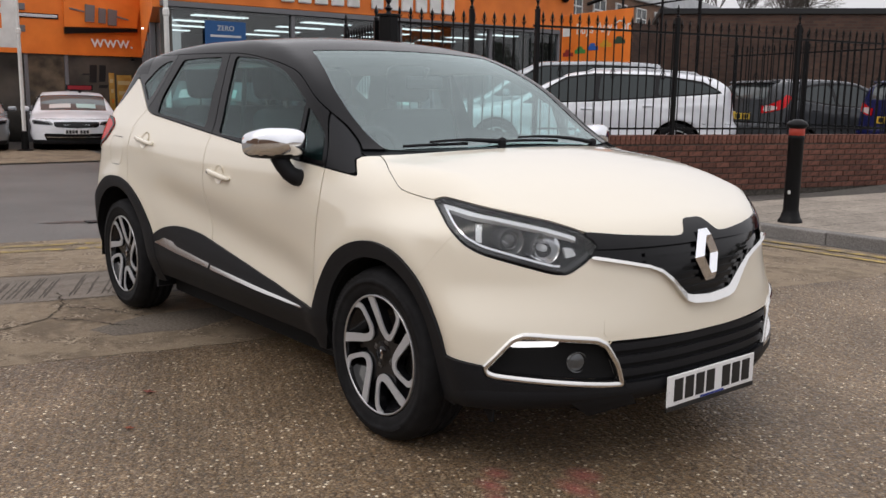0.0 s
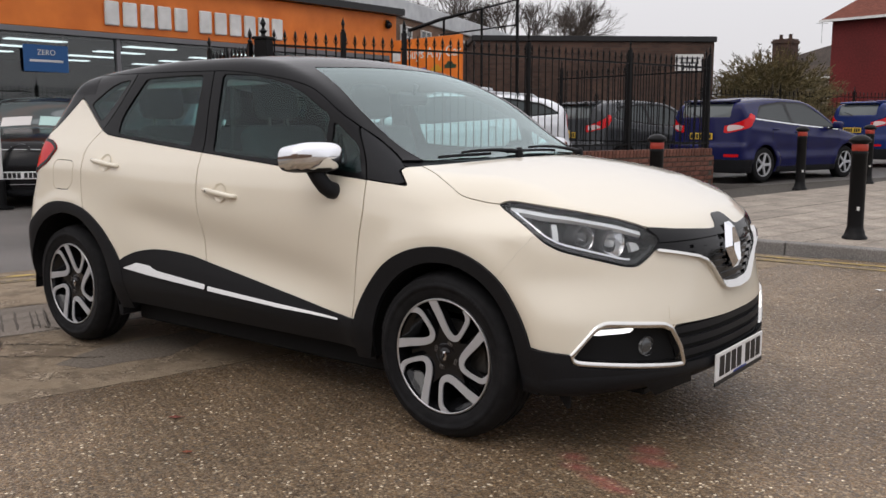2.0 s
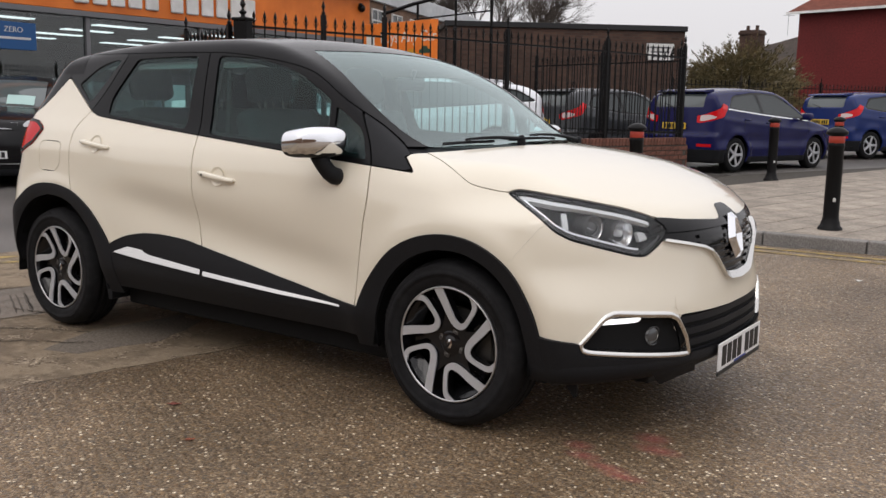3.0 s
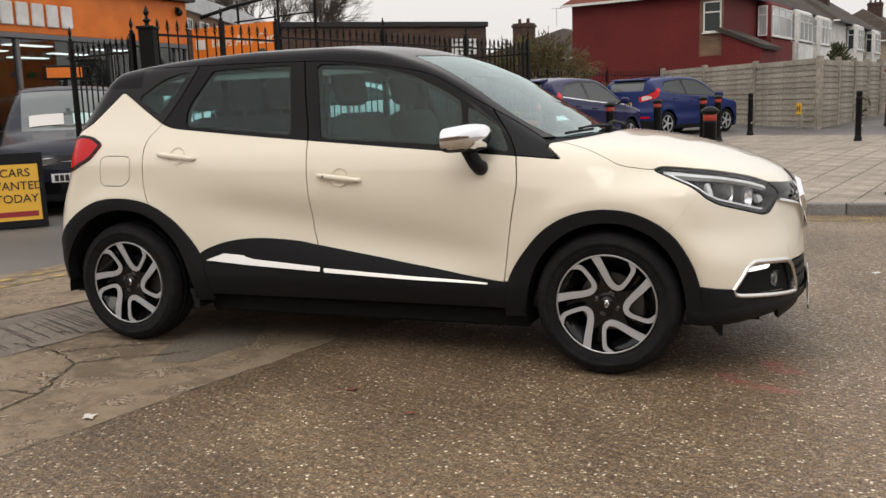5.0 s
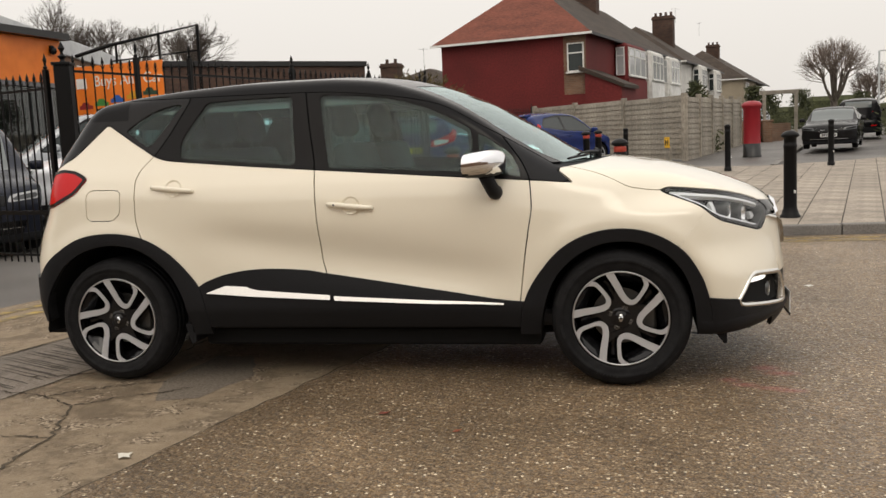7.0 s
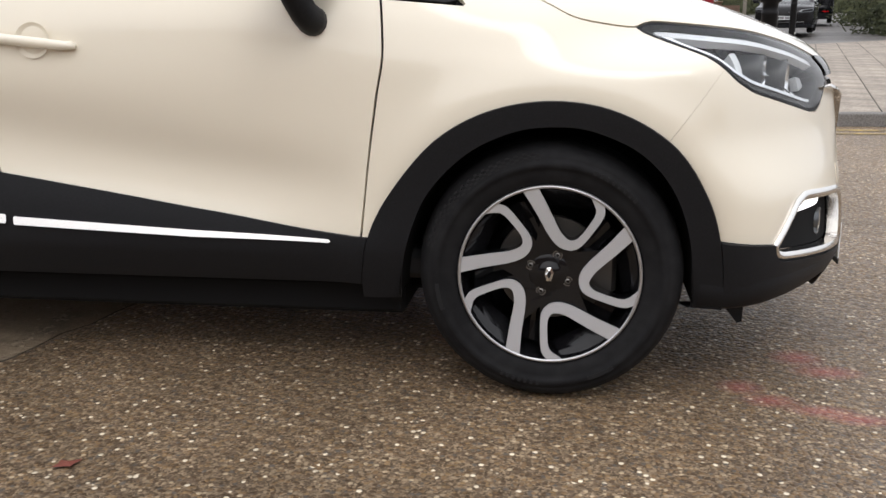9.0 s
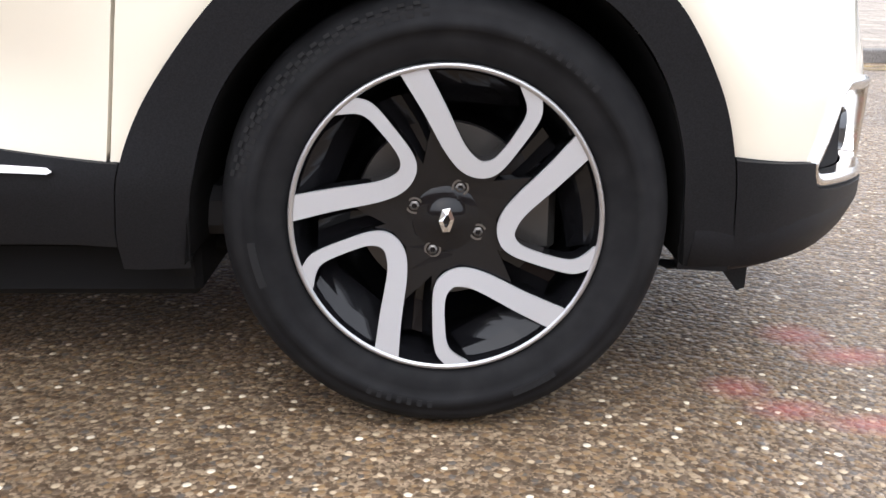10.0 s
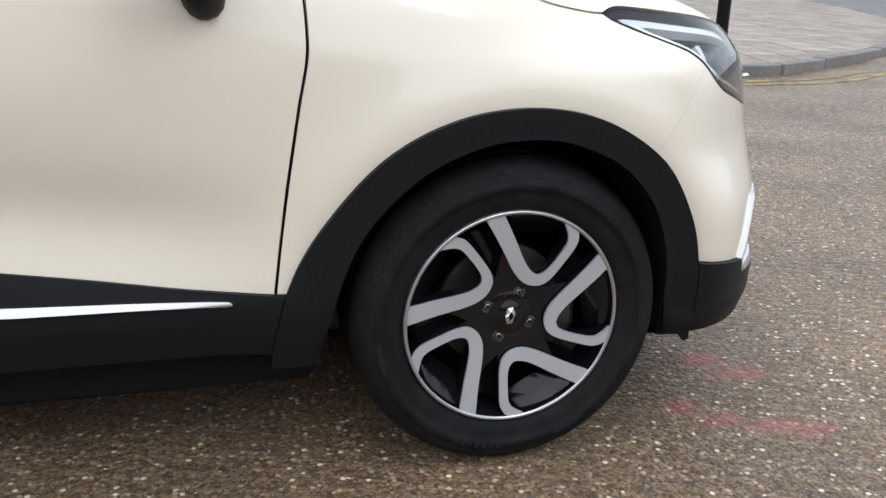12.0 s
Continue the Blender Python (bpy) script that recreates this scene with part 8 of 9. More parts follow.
def parked_car(label, paint, m, kind="hatch", rear_plate="plate_yellow", name="car", grid=0.045, cards=False, belt_chrome=False, rails=False):
    """A car that faces +x, origin on the ground under its middle."""
    S = {
        "hatch": dict(L=3.97, W=0.86, wb=2.49, r=0.305, roof=[(-2.05, 0.88), (-1.96, 1.04), (-1.86, 1.20), (-1.76, 1.37), (-1.60, 1.435), (-1.30, 1.466), (-0.6, 1.495), (0.0, 1.475), (0.35, 1.40), (0.75, 1.18), (1.05, 1.00), (1.25, 0.955), (1.60, 0.88), (1.85, 0.77), (1.98, 0.62), (2.1, 0.5)], belt=[(-1.9, 1.12), (0.0, 0.965), (1.1, 0.90)], screen=(0.30, 1.10), back=-1.66, glass_top=0.13,
                      panes=[[(-1.44, 1.135), (-1.20, 1.315), (-0.54, 1.385), (-0.50, 1.025)], [(-0.43, 1.018), (-0.46, 1.388), (0.10, 1.365), (0.55, 1.175), (0.88, 0.975)]], doors=(0.92, -0.47, -1.12),
                      tail=[(-2.2, 0.84), (-1.86, 0.86), (-1.66, 0.98), (-1.50, 1.15), (-1.60, 1.20), (-1.74, 1.09), (-1.86, 0.98), (-2.2, 0.94)], inner=[(-2.2, 0.87), (-1.86, 0.885), (-1.74, 0.955), (-1.80, 1.0), (-2.2, 0.925)]),
        "suv": dict(L=4.55, W=0.91, wb=2.65, r=0.35, roof=[(-2.4, 0.95), (-2.22, 1.15), (-2.05, 1.50), (-1.85, 1.61), (-0.9, 1.68), (0.0, 1.66), (0.40, 1.56), (0.80, 1.32), (1.05, 1.16), (1.3, 1.12), (1.8, 1.04), (2.10, 0.93), (2.25, 0.75), (2.4, 0.6)], belt=[(-2.2, 1.24), (0.0, 1.12), (1.1, 1.06)], screen=(0.34, 1.14), back=-2.0, glass_top=0.16,
                    panes=[[(-1.92, 1.28), (-1.62, 1.50), (-1.10, 1.56), (-1.08, 1.23)], [(-1.02, 1.225), (-1.04, 1.56), (-0.30, 1.58), (-0.26, 1.17)], [(-0.20, 1.165), (-0.22, 1.58), (0.25, 1.52), (0.66, 1.28), (0.86, 1.10)]], doors=(0.95, -0.23, -1.10)),
        "saloon": dict(L=4.6, W=0.90, wb=2.75, r=0.32, roof=[(-2.45, 0.85), (-2.25, 1.05), (-2.0, 1.30), (-1.8, 1.38), (-0.8, 1.45), (0.0, 1.44), (0.40, 1.35), (0.85, 1.11), (1.12, 0.985), (1.3, 0.95), (1.8, 0.885), (2.12, 0.80), (2.26, 0.68), (2.4, 0.5)], belt=[(-2.2, 1.05), (0.0, 0.965), (1.1, 0.90)], screen=(0.34, 1.16), back=-1.95, glass_top=0.16,
                       panes=[[(-1.85, 1.09), (-1.62, 1.28), (-1.05, 1.345), (-1.0, 1.03)], [(-0.94, 1.03), (-0.98, 1.35), (-0.22, 1.37), (-0.18, 0.99)], [(-0.12, 0.985), (-0.16, 1.37), (0.26, 1.30), (0.70, 1.09), (0.92, 0.955)]], doors=(0.98, -0.15, -1.02)),
        "estate": dict(L=4.77, W=0.91, wb=2.77, r=0.335, roof=[(-2.5, 0.85), (-2.36, 1.03), (-2.16, 1.25), (-1.92, 1.385), (-1.2, 1.462), (-0.4, 1.475), (0.1, 1.445), (0.5, 1.335), (0.9, 1.13), (1.15, 0.995), (1.35, 0.955), (1.85, 0.885), (2.18, 0.80), (2.34, 0.68), (2.5, 0.5)], belt=[(-2.2, 1.12), (0.0, 0.985), (1.1, 0.90)], screen=(0.36, 1.18), back=-2.05, glass_top=0.14,
                       panes=[[(-2.02, 1.145), (-1.74, 1.27), (-1.12, 1.365), (-1.08, 1.07)], [(-1.03, 1.065), (-1.05, 1.37), (-0.22, 1.385), (-0.18, 1.0)], [(-0.13, 0.995), (-0.15, 1.385), (0.28, 1.33), (0.72, 1.10), (0.97, 0.95)]], doors=(1.02, -0.15, -1.08)),
        "mpv": dict(L=4.4, W=0.89, wb=2.68, r=0.32, roof=[(-2.3, 0.9), (-2.15, 1.2), (-2.08, 1.55), (-1.95, 1.66), (-0.8, 1.71), (0.1, 1.69), (0.5, 1.56), (0.90, 1.30), (1.2, 1.09), (1.36, 1.04), (1.85, 0.93), (2.08, 0.80), (2.2, 0.62), (2.3, 0.5)], belt=[(-2.1, 1.18), (0.0, 1.08), (1.2, 0.99)], screen=(0.36, 1.28), back=-2.05, glass_top=0.16,
                    panes=[[(-1.9, 1.22), (-1.9, 1.56), (-0.9, 1.60), (-0.88, 1.15)], [(-0.82, 1.15), (-0.82, 1.60), (0.1, 1.58), (0.62, 1.32), (0.98, 1.05)]], doors=(1.05, -0.85)),
    }[kind]
    hl, W, wbh, r = S["L"] / 2, S["W"], S["wb"] / 2, S["r"]
    roof, blt = curve(S["roof"]), curve(S["belt"])
    top_z = max(z for _, z in S["roof"])

    def hull(x, y, z):
        y = np.abs(y)
        b = blt(np.clip(x, -hl, 1.2))
        tum = np.clip((z - b) / (top_z - b), 0, 1.2)
        w = W - 0.024 * np.exp(-((z - 0.56) / 0.10) ** 2) - 0.06 * np.clip((0.42 - z) / 0.25, 0, 1) - 0.24 * tum - 0.035 * np.clip((z - b + 0.2) / 0.2, 0, 1)
        # a crease along the shoulder
        w = w + 0.010 * np.exp(-((z - (b - 0.16)) / 0.035) ** 2)
        for cx in (wbh, -wbh):
            w = w + 0.018 * np.exp(-((np.hypot(x - cx, z - r) - r * 1.25) / 0.06) ** 2)
        bow = 0.06 * (y / 0.47) ** 2.6
        f = smax((y - w), (z - (roof(x) - 0.10 * y * y)) * 0.9, 0.06)
        f = smax(f, (x - (hl - 0.25 * np.clip(z - 0.62, 0, 1) - 0.12 * np.clip(0.35 - z, 0, 1) - bow)) * 0.9, 0.06)
        shelf = 0.05 * step(0.70, 0.62, z)
        f = smax(f, (-hl + 0.05 - shelf + 0.12 * np.clip(z - 0.7, 0, 1) + 0.15 * np.clip(0.4 - z, 0, 1) + bow * 0.7 - x) * 0.9, 0.05)
        return smax(f, 0.17 - z, 0.02)
    P, Fc = hull_mesh(hull, (-hl - 0.15, -0.08, 0.05), (hl + 0.15, W + 0.12, top_z + 0.12), grid)
    P, Fc = cut(P, Fc, lambda p: -p[:, 1])
    c = thing(name, label, "car", "parked cars")

    def pc(nm, fields, mat, lift=0.0, depth=0.01, sides=False, parent=None, which=(1, -1)):
        A, B = P, Fc
        for f in fields:
            A, B = cut(A, B, f)
            if not B:
                return None
        ob = None
        if sides:
            A, B = rimmed(A, B, depth, lift, hull)
            for s in which:
                ob = mesh_part(nm, *(mirrored(A, B) if s > 0 else (A, B)), mat, parent or c)
            return ob
        return mesh_part(nm, *rimmed(*join_halves(A, B), depth, lift, hull), mat, parent or c)
    arch_f = lambda p: np.minimum(np.hypot(p[:, 0] - wbh, p[:, 2] - r), np.hypot(p[:, 0] + wbh, p[:, 2] - r)) - r * 1.13
    arch_ = lambda p: np.maximum(arch_f(p), 0.45 - p[:, 1])
    panes = [side_poly(round_poly(q, 3, 0.12)) for q in S["panes"]]
    ring = outer_line([tuple(p) for q in S["panes"] for p in q], 0.024)
    dlo = both(side_poly(round_poly(ring, 3, 0.12)), lambda p: 0.35 - p[:, 1])
    s0, s1 = S["screen"]
    scr = lambda p: np.maximum.reduce([(s0 - 0.1 * p[:, 1] ** 2) - p[:, 0], p[:, 0] - (s1 - 0.25 * p[:, 1] ** 2), p[:, 1] - (0.68 if kind == "saloon" else 0.60), (blt(p[:, 0]) - 0.02) - p[:, 2]])
    bk = S["back"]
    rear = lambda p: np.maximum.reduce([p[:, 0] - (bk + 0.1 * p[:, 1] ** 2), (blt(np.full(len(p), -hl)) + 0.01) - p[:, 2], p[:, 2] - (top_z - S["glass_top"]), p[:, 1] - 0.53])
    allg = either(scr, rear, dlo)
    tz = blt(np.array([-hl]))[0] - 0.10
    tail_ = both(side_poly(S["tail"]), lambda p: 0.44 - p[:, 1]) if "tail" in S else (lambda p: np.maximum.reduce([p[:, 0] + hl - 0.17, 0.56 - p[:, 1], np.abs(p[:, 2] - tz) - 0.11 + 0.25 * np.clip(p[:, 0] + hl - 0.18, 0, 1)]))
    A, B = P, Fc
    for f in (out(allg), out(arch_), out(tail_)):
        A, B = cut(A, B, f)
    A, B = join_halves(A, B)
    for k, (Q, G) in enumerate(islands(A, B)):
        mesh_part("body" if k == 0 else "pillar_panel", *rimmed(Q, G, 0.03, 0.0, hull, False), paint, c)
    for q in panes:
        pc("side_window", [q], M["dark_glass"], -0.006, 0.004, True)
    pc("window_surround", [dlo, out(either(*panes)), out(scr), out(rear)], M["gloss_black"], -0.002, 0.010, True)
    pc("windscreen", [scr], M["screen_dark"], -0.006, 0.004)
    pc("rear_window", [rear], M["screen_dark"], -0.006, 0.004)
    pc("sill", [lambda p: p[:, 2] - 0.27, out(arch_, 0.01)], M["trim"], 0.006, 0.02)
    # panel gaps, as thin dark lines let into the body
    for xs in S["doors"]:
        pc("door_seam", [lambda p: np.abs(p[:, 0] - xs - 0.05 * np.sin((p[:, 2] - 0.3) * 3)) - 0.005, lambda p: 0.30 - p[:, 2], out(either(dlo, scr)), lambda p: p[:, 2] - 1.05, out(arch_, 0.02)], M["shell"], 0.0015, 0.003, True)
    pc("bumper_seam", [lambda p: np.abs(p[:, 2] - 0.66) - 0.005, lambda p: p[:, 0] + wbh + 0.36, out(tail_, 0.01)], M["shell"], 0.0015, 0.003)
    pc("lower_bumper", [lambda p: p[:, 2] - 0.40, lambda p: p[:, 0] + wbh + 0.36, lambda p: 0.19 - p[:, 2]], M["trim"], 0.004, 0.01)
    pc("bonnet_seam", [lambda p: np.abs(p[:, 2] - (0.775 if kind != "suv" else 0.90)) - 0.006, lambda p: wbh + 0.30 - p[:, 0], lambda p: p[:, 1] - 0.80], M["shell"], 0.0015, 0.003)
    if belt_chrome:
        pc("belt_strip", [lambda p: np.abs(p[:, 2] - (blt(p[:, 0]) + 0.012)) - 0.010, lambda p: p[:, 0] - 0.95, lambda p: -1.52 - p[:, 0]], M["chrome"], 0.006, 0.01, True)
    lift_z = {"suv": 0.20, "saloon": -0.04}.get(kind, 0.0)
    hlf = front_poly(round_poly([(W - 0.05, 0.69 + lift_z), (W - 0.03, 0.80 + lift_z), (0.50, 0.755 + lift_z), (0.44, 0.66 + lift_z)], 3, 0.2), back=wbh)
    for sg in (1, -1):
        lampo = pc("headlight", [hlf], M["lamp_dull" if kind != "saloon" else "lamp_inner"], 0.006, 0.01, True, which=(sg,))
        pc("headlight_bezel", [front_poly(round_poly([(W - 0.07, 0.705 + lift_z), (W - 0.06, 0.77 + lift_z), (0.55, 0.735 + lift_z), (0.50, 0.68 + lift_z)], 3, 0.2), back=wbh)], M["lamp_inner" if kind != "saloon" else "gloss_black"], 0.010, 0.004, True, parent=lampo, which=(sg,))
    pc("grille", [front_poly([(0.0, 0.75 + lift_z), (0.46, 0.745 + lift_z), (0.43, 0.62 + lift_z), (0.0, 0.60 + lift_z)], back=wbh)], M["gloss_black"], 0.006, 0.01)
    pc("lower_grille", [front_poly([(0.0, 0.42), (0.66, 0.43), (0.60, 0.27), (0.0, 0.26)], back=wbh)], M["gloss_black"], 0.008, 0.01)
    for z in (0.64, 0.68, 0.72):
        pc("grille_bar", [front_poly([(0.0, z + lift_z), (0.42, z + lift_z), (0.42, z - 0.010 + lift_z), (0.0, z - 0.010 + lift_z)], back=wbh)], M["alloy"], 0.012, 0.008)
    pc("bumper_strip", [front_poly([(0.0, 0.345), (0.62, 0.35), (0.60, 0.330), (0.0, 0.325)], back=wbh)], M["chrome"], 0.014, 0.006)
    for sg in (1, -1):
        tlo = pc("tail_lamp", [tail_, out(allg)], M["tail_red"], 0.006, 0.02, True, which=(sg,))
        if "inner" in S:
            pc("reversing_lens", [both(side_poly(S["inner"]), lambda p: 0.50 - p[:, 1])], M["tail_clear"], 0.010, 0.006, True, parent=tlo, which=(sg,))
    pc("bumper_reflector", [lambda p: np.abs(p[:, 2] - 0.47) - 0.025, lambda p: p[:, 0] + hl - 0.22, lambda p: 0.50 - p[:, 1], lambda p: p[:, 1] - 0.74], M["tail_red"], 0.006, 0.008, True)
    for sx in (1, -1):
        for sg in (1, -1):
            road_wheel(c, Matrix.Translation((sx * wbh, -sg * (W - 0.03), r)) @ (pose(0, 0, 0, 90) if sg > 0 else pose(0, 0, 0, 90, 0, 180)), r, M["alloy"], 7 if kind != "hatch" else 5)
            bm = bmesh.new()
            box(bm, (sx * wbh - r * 1.12, min(-sg * (W - 0.04), -sg * 0.45), 0.25), (sx * wbh + r * 1.12, max(-sg * (W - 0.04), -sg * 0.45), 0.26 + r * 1.6))
            bmesh.ops.delete(bm, geom=[f for f in bm.faces if abs(f.calc_center_median().y) > W - 0.05 or f.calc_center_median().z < 0.252], context="FACES")
            part("wheel_well", bm, M["shell"], c)
    for sg in (1, -1):
        mi = new("door_mirror")
        mi.parent = c
        bm = bmesh.new()
        zb = float(blt(np.array([0.75]))[0])
        box(bm, (0.66, -sg * (W + 0.10) - 0.09, zb + 0.01), (0.80, -sg * (W + 0.10) + 0.09, zb + 0.14), 0.045, seg=3)
        part("cap", bm, paint, mi, smooth=True)
        bm = bmesh.new()
        tube(bm, [(0.76, -sg * (W - 0.08), zb + 0.02), (0.75, -sg * (W + 0.04), zb + 0.04)], 0.025, 6)
        part("stalk", bm, M["trim"], mi)
        for xs in S["doors"][1:]:
            bm = bmesh.new()
            zh = float(blt(np.array([xs]))[0]) - 0.13
            yy = np.linspace(0.6, W + 0.05, 200)
            y0 = float(yy[np.argmax(hull(np.full(200, xs + 0.12), yy, np.full(200, zh)) > 0)])
            box(bm, (xs + 0.05, -sg * (y0 + 0.012) - 0.016, zh - 0.014), (xs + 0.23, -sg * (y0 + 0.012) + 0.016, zh + 0.014), 0.012, seg=2)
            part("door_handle", bm, paint, c, smooth=True)
    if kind == "hatch":
        bm = bmesh.new()
        prism(bm, [(-1.52, 1.452), (-1.80, 1.425), (-1.835, 1.40), (-1.80, 1.385), (-1.55, 1.41)], -0.52, 0.52)
        bmesh.ops.bevel(bm, geom=bm.edges[:], offset=0.008, segments=2, affect="EDGES")
        part("rear_spoiler", bm, paint, c, smooth=False)
        bm = bmesh.new()
        xr = -1.90
        tube(bm, [(xr - 0.045, 0.02, 1.12), (xr - 0.015, 0.16, 1.17), (xr + 0.01, 0.30, 1.20)], [0.012, 0.008, 0.006], 6)
        part("rear_wiper", bm, M["trim"], c)
    if rails:
        for sg in (1, -1):
            bm = bmesh.new()
            line = [(x, -sg * 0.56, float(roof(np.array(x))) - 0.10 * 0.56 ** 2 + dz) for x, dz in ((-1.75, -0.02), (-1.65, 0.035), (-0.9, 0.042), (-0.1, 0.040), (0.05, -0.02))]
            tube(bm, line, 0.016, 8)
            part("roof_rail", bm, M["alloy"], c, smooth=True)
    if cards:
        for k, (y0, y1, mt) in enumerate(((-0.50, -0.06, "card_white"), (0.06, 0.46, "card_green"))):
            bm = bmesh.new()
            q = [(xx, yy) for yy in np.linspace(y0, y1, 4) for xx in (s1 - 0.36, s1 - 0.16)]
            vs = [bm.verts.new((xx, yy, float(roof(np.array(xx))) - 0.10 * yy * yy + 0.004)) for xx, yy in q]
            for i in range(3):
                bm.faces.new((vs[2 * i], vs[2 * i + 1], vs[2 * i + 3], vs[2 * i + 2]))
            bmesh.ops.recalc_face_normals(bm, faces=bm.faces)
            part("price_card", bm, M[mt], c, "price card in the windscreen")
    number_plate(c, Matrix.Translation((hl + 0.012, 0, 0.47)) @ pose(0, 0, 0, 0, 0, 90), M["plate_white"], False)
    number_plate(c, Matrix.Translation((-hl - 0.018 + (0.05 if kind != "mpv" else 0), 0, 0.80 if kind != "mpv" else 0.6)) @ pose(0, 0, 0, 0, 0, -90), M[rear_plate], False)
    c.matrix_world = m
    return c


# paler base than the side windows stands in for sky and interior light
M["screen_dark"] = shader("sky_lit_screen", (0.090, 0.108, 0.110), 0.03, 0.0, 0.0, 0.95)
M["lamp_inner"] = shader("headlight_inside", (0.10, 0.105, 0.11), 0.15, 0.4)
M["tail_clear"] = shader("pale_lens", (0.62, 0.52, 0.52), 0.12)
M["card_white"] = shader("white_price_card", (0.62, 0.60, 0.58), 0.5)
M["card_green"] = shader("pale_green_price_card", (0.42, 0.60, 0.57), 0.5)


def paint(name, col, metal=0.0):
    return grain(shader(name, col, 0.22, metal, 0.0, 0.32), tuple(v * 0.92 for v in col), tuple(min(1, v * 1.08) for v in col), 3.0)


def facing(x, y, hx, hy, z=None):
    return pose(x, y, rise(y) + (0.085 if x > -6 and y > 11 else 0) if z is None else z, 0, 0, math.degrees(math.atan2(hy, hx)))


YARD = 0.25
sheet("yard", [(-3.35, 5.6), (-2.32, 10.5), (-5.4, 12.4), (-9.6, 12.4), (-9.6, 9.2), (-7.3, 7.9)], YARD - 0.05, M["asphalt"], "raised asphalt yard behind the low wall", 0.3)
NAVY = paint("navy_blue_paint", (0.010, 0.012, 0.070))
BLUE = paint("blue_paint", (0.012, 0.026, 0.120))
WHITE = paint("white_car_paint", (0.78, 0.80, 0.84))
SILVER = paint("silver_paint", (0.36, 0.38, 0.40), 0.5)
BLACK = paint("black_car_paint", (0.005, 0.005, 0.006))
GREY = paint("grey_paint", (0.075, 0.08, 0.086), 0.3)
SLATE = paint("slate_blue_paint", (0.016, 0.019, 0.030), 0.2)
parked_car("dark navy blue hatchback parked behind the bollards", NAVY, facing(-2.35, 13.95, 0.30, 0.95), "hatch", grid=0.03, belt_chrome=True)
parked_car("blue hatchback parked beside the concrete fence", BLUE, facing(-0.95, 20.0, 0.50, 0.86), "hatch")
parked_car("dark grey hatchback parked behind the railings", GREY, facing(-5.05, 13.9, 0.30, 0.95), "hatch")
parked_car("white estate car with roof rails behind the railings", WHITE, facing(-6.25, 8.52, -0.72, -0.69, YARD), "estate", grid=0.035, rails=True)
parked_car("slate blue people carrier behind the iron gate", SLATE, facing(-8.0, 5.95, 0.68, -0.73), "mpv", grid=0.035, cards=True)
parked_car("black sport utility car before the showroom", BLACK, facing(-11.35, 4.55, 0.78, -0.62), "suv", cards=True)
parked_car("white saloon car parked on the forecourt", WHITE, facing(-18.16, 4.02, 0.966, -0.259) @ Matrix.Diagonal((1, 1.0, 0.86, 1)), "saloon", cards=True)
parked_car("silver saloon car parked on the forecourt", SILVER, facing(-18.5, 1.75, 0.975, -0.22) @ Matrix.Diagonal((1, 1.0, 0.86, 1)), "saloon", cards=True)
parked_car("black saloon car parked in the side road", BLACK, facing(7.57, 26.3, -0.26, -0.97) @ Matrix.Diagonal((0.92, 0.89, 0.90, 1)), "saloon")
parked_car("dark sport utility car parked in the side road", BLACK, facing(10.75, 37.1, 0.25, 0.97) @ Matrix.Diagonal((0.97, 0.93, 0.95, 1)), "suv")
parked_car("silver saloon car parked farther up the road", SILVER, facing(7.0, 44.5, -0.24, -0.97), "saloon")
parked_car("pale blue car parked behind the railings", SILVER, facing(-8.30, 9.80, -0.75, -0.66, YARD), "mpv")
for (x, y, rz, z, w_, face_) in ((-18.0, 4.16, 75, 1.235, 0.8, "red_paint"), (-7.50, 5.42, 45, 1.70, 1.0, "orange")):
    ts = thing("roof_sign", "small dark framed price sign on a car roof", "sign", m=pose(x, y, z, 0, 0, rz) @ Matrix.Diagonal((w_ ** -0.5, 1, w_ ** 2, 1)))
    bm = bmesh.new()
    box(bm, (-0.26, -0.02, 0.06), (0.26, 0.02, 0.26), 0.01)
    box(bm, (-0.03, -0.03, -0.03), (0.03, 0.03, 0.06))
    part("panel", bm, M["iron"], ts)
    bm = bmesh.new()
    box(bm, (-0.23, -0.024, 0.09), (0.23, -0.0205, 0.23))
    part("face", bm, M[face_], ts)

# ---- houses ----
def hip_roof(bm, x0, x1, y0, y1, z0, z1, inset):
    """Hipped roof over a rectangle, its ridge along y."""
    xm = (x0 + x1) / 2
    a = [bm.verts.new(v) for v in ((x0, y0, z0), (x1, y0, z0), (x1, y1, z0), (x0, y1, z0))]
    b = [bm.verts.new(v) for v in ((xm, y0 + inset, z1), (xm, y1 - inset, z1))]
    for f in ((a[0], a[1], b[0]), (a[1], a[2], b[1], b[0]), (a[2], a[3], b[1]), (a[3], a[0], b[0], b[1]), (a[3], a[2], a[1], a[0])):
        bm.faces.new(f)
    bmesh.ops.recalc_face_normals(bm, faces=bm.faces)


def chimney(parent, x, y, z0, z1, w=0.9, d=0.55, pots=4):
    bm = bmesh.new()
    box(bm, (x - d / 2, y - w / 2, z0), (x + d / 2, y + w / 2, z1), 0.01)
    box(bm, (x - d / 2 - 0.06, y - w / 2 - 0.06, z1 - 0.25), (x + d / 2 + 0.06, y + w / 2 + 0.06, z1 - 0.1), 0.01)
    ch = part("chimney", bm, M["brick_wall"], parent)
    for k in range(pots):
        bm = bmesh.new()
        xx = x - d / 2 + d * (k + 0.5) / pots
        lathe(bm, [(0.11, z1), (0.09, z1 + 0.22), (0.11, z1 + 0.27)], 10, pose(xx, y, 0))
        part("pot", bm, M["brick_wall"], ch)
    return ch


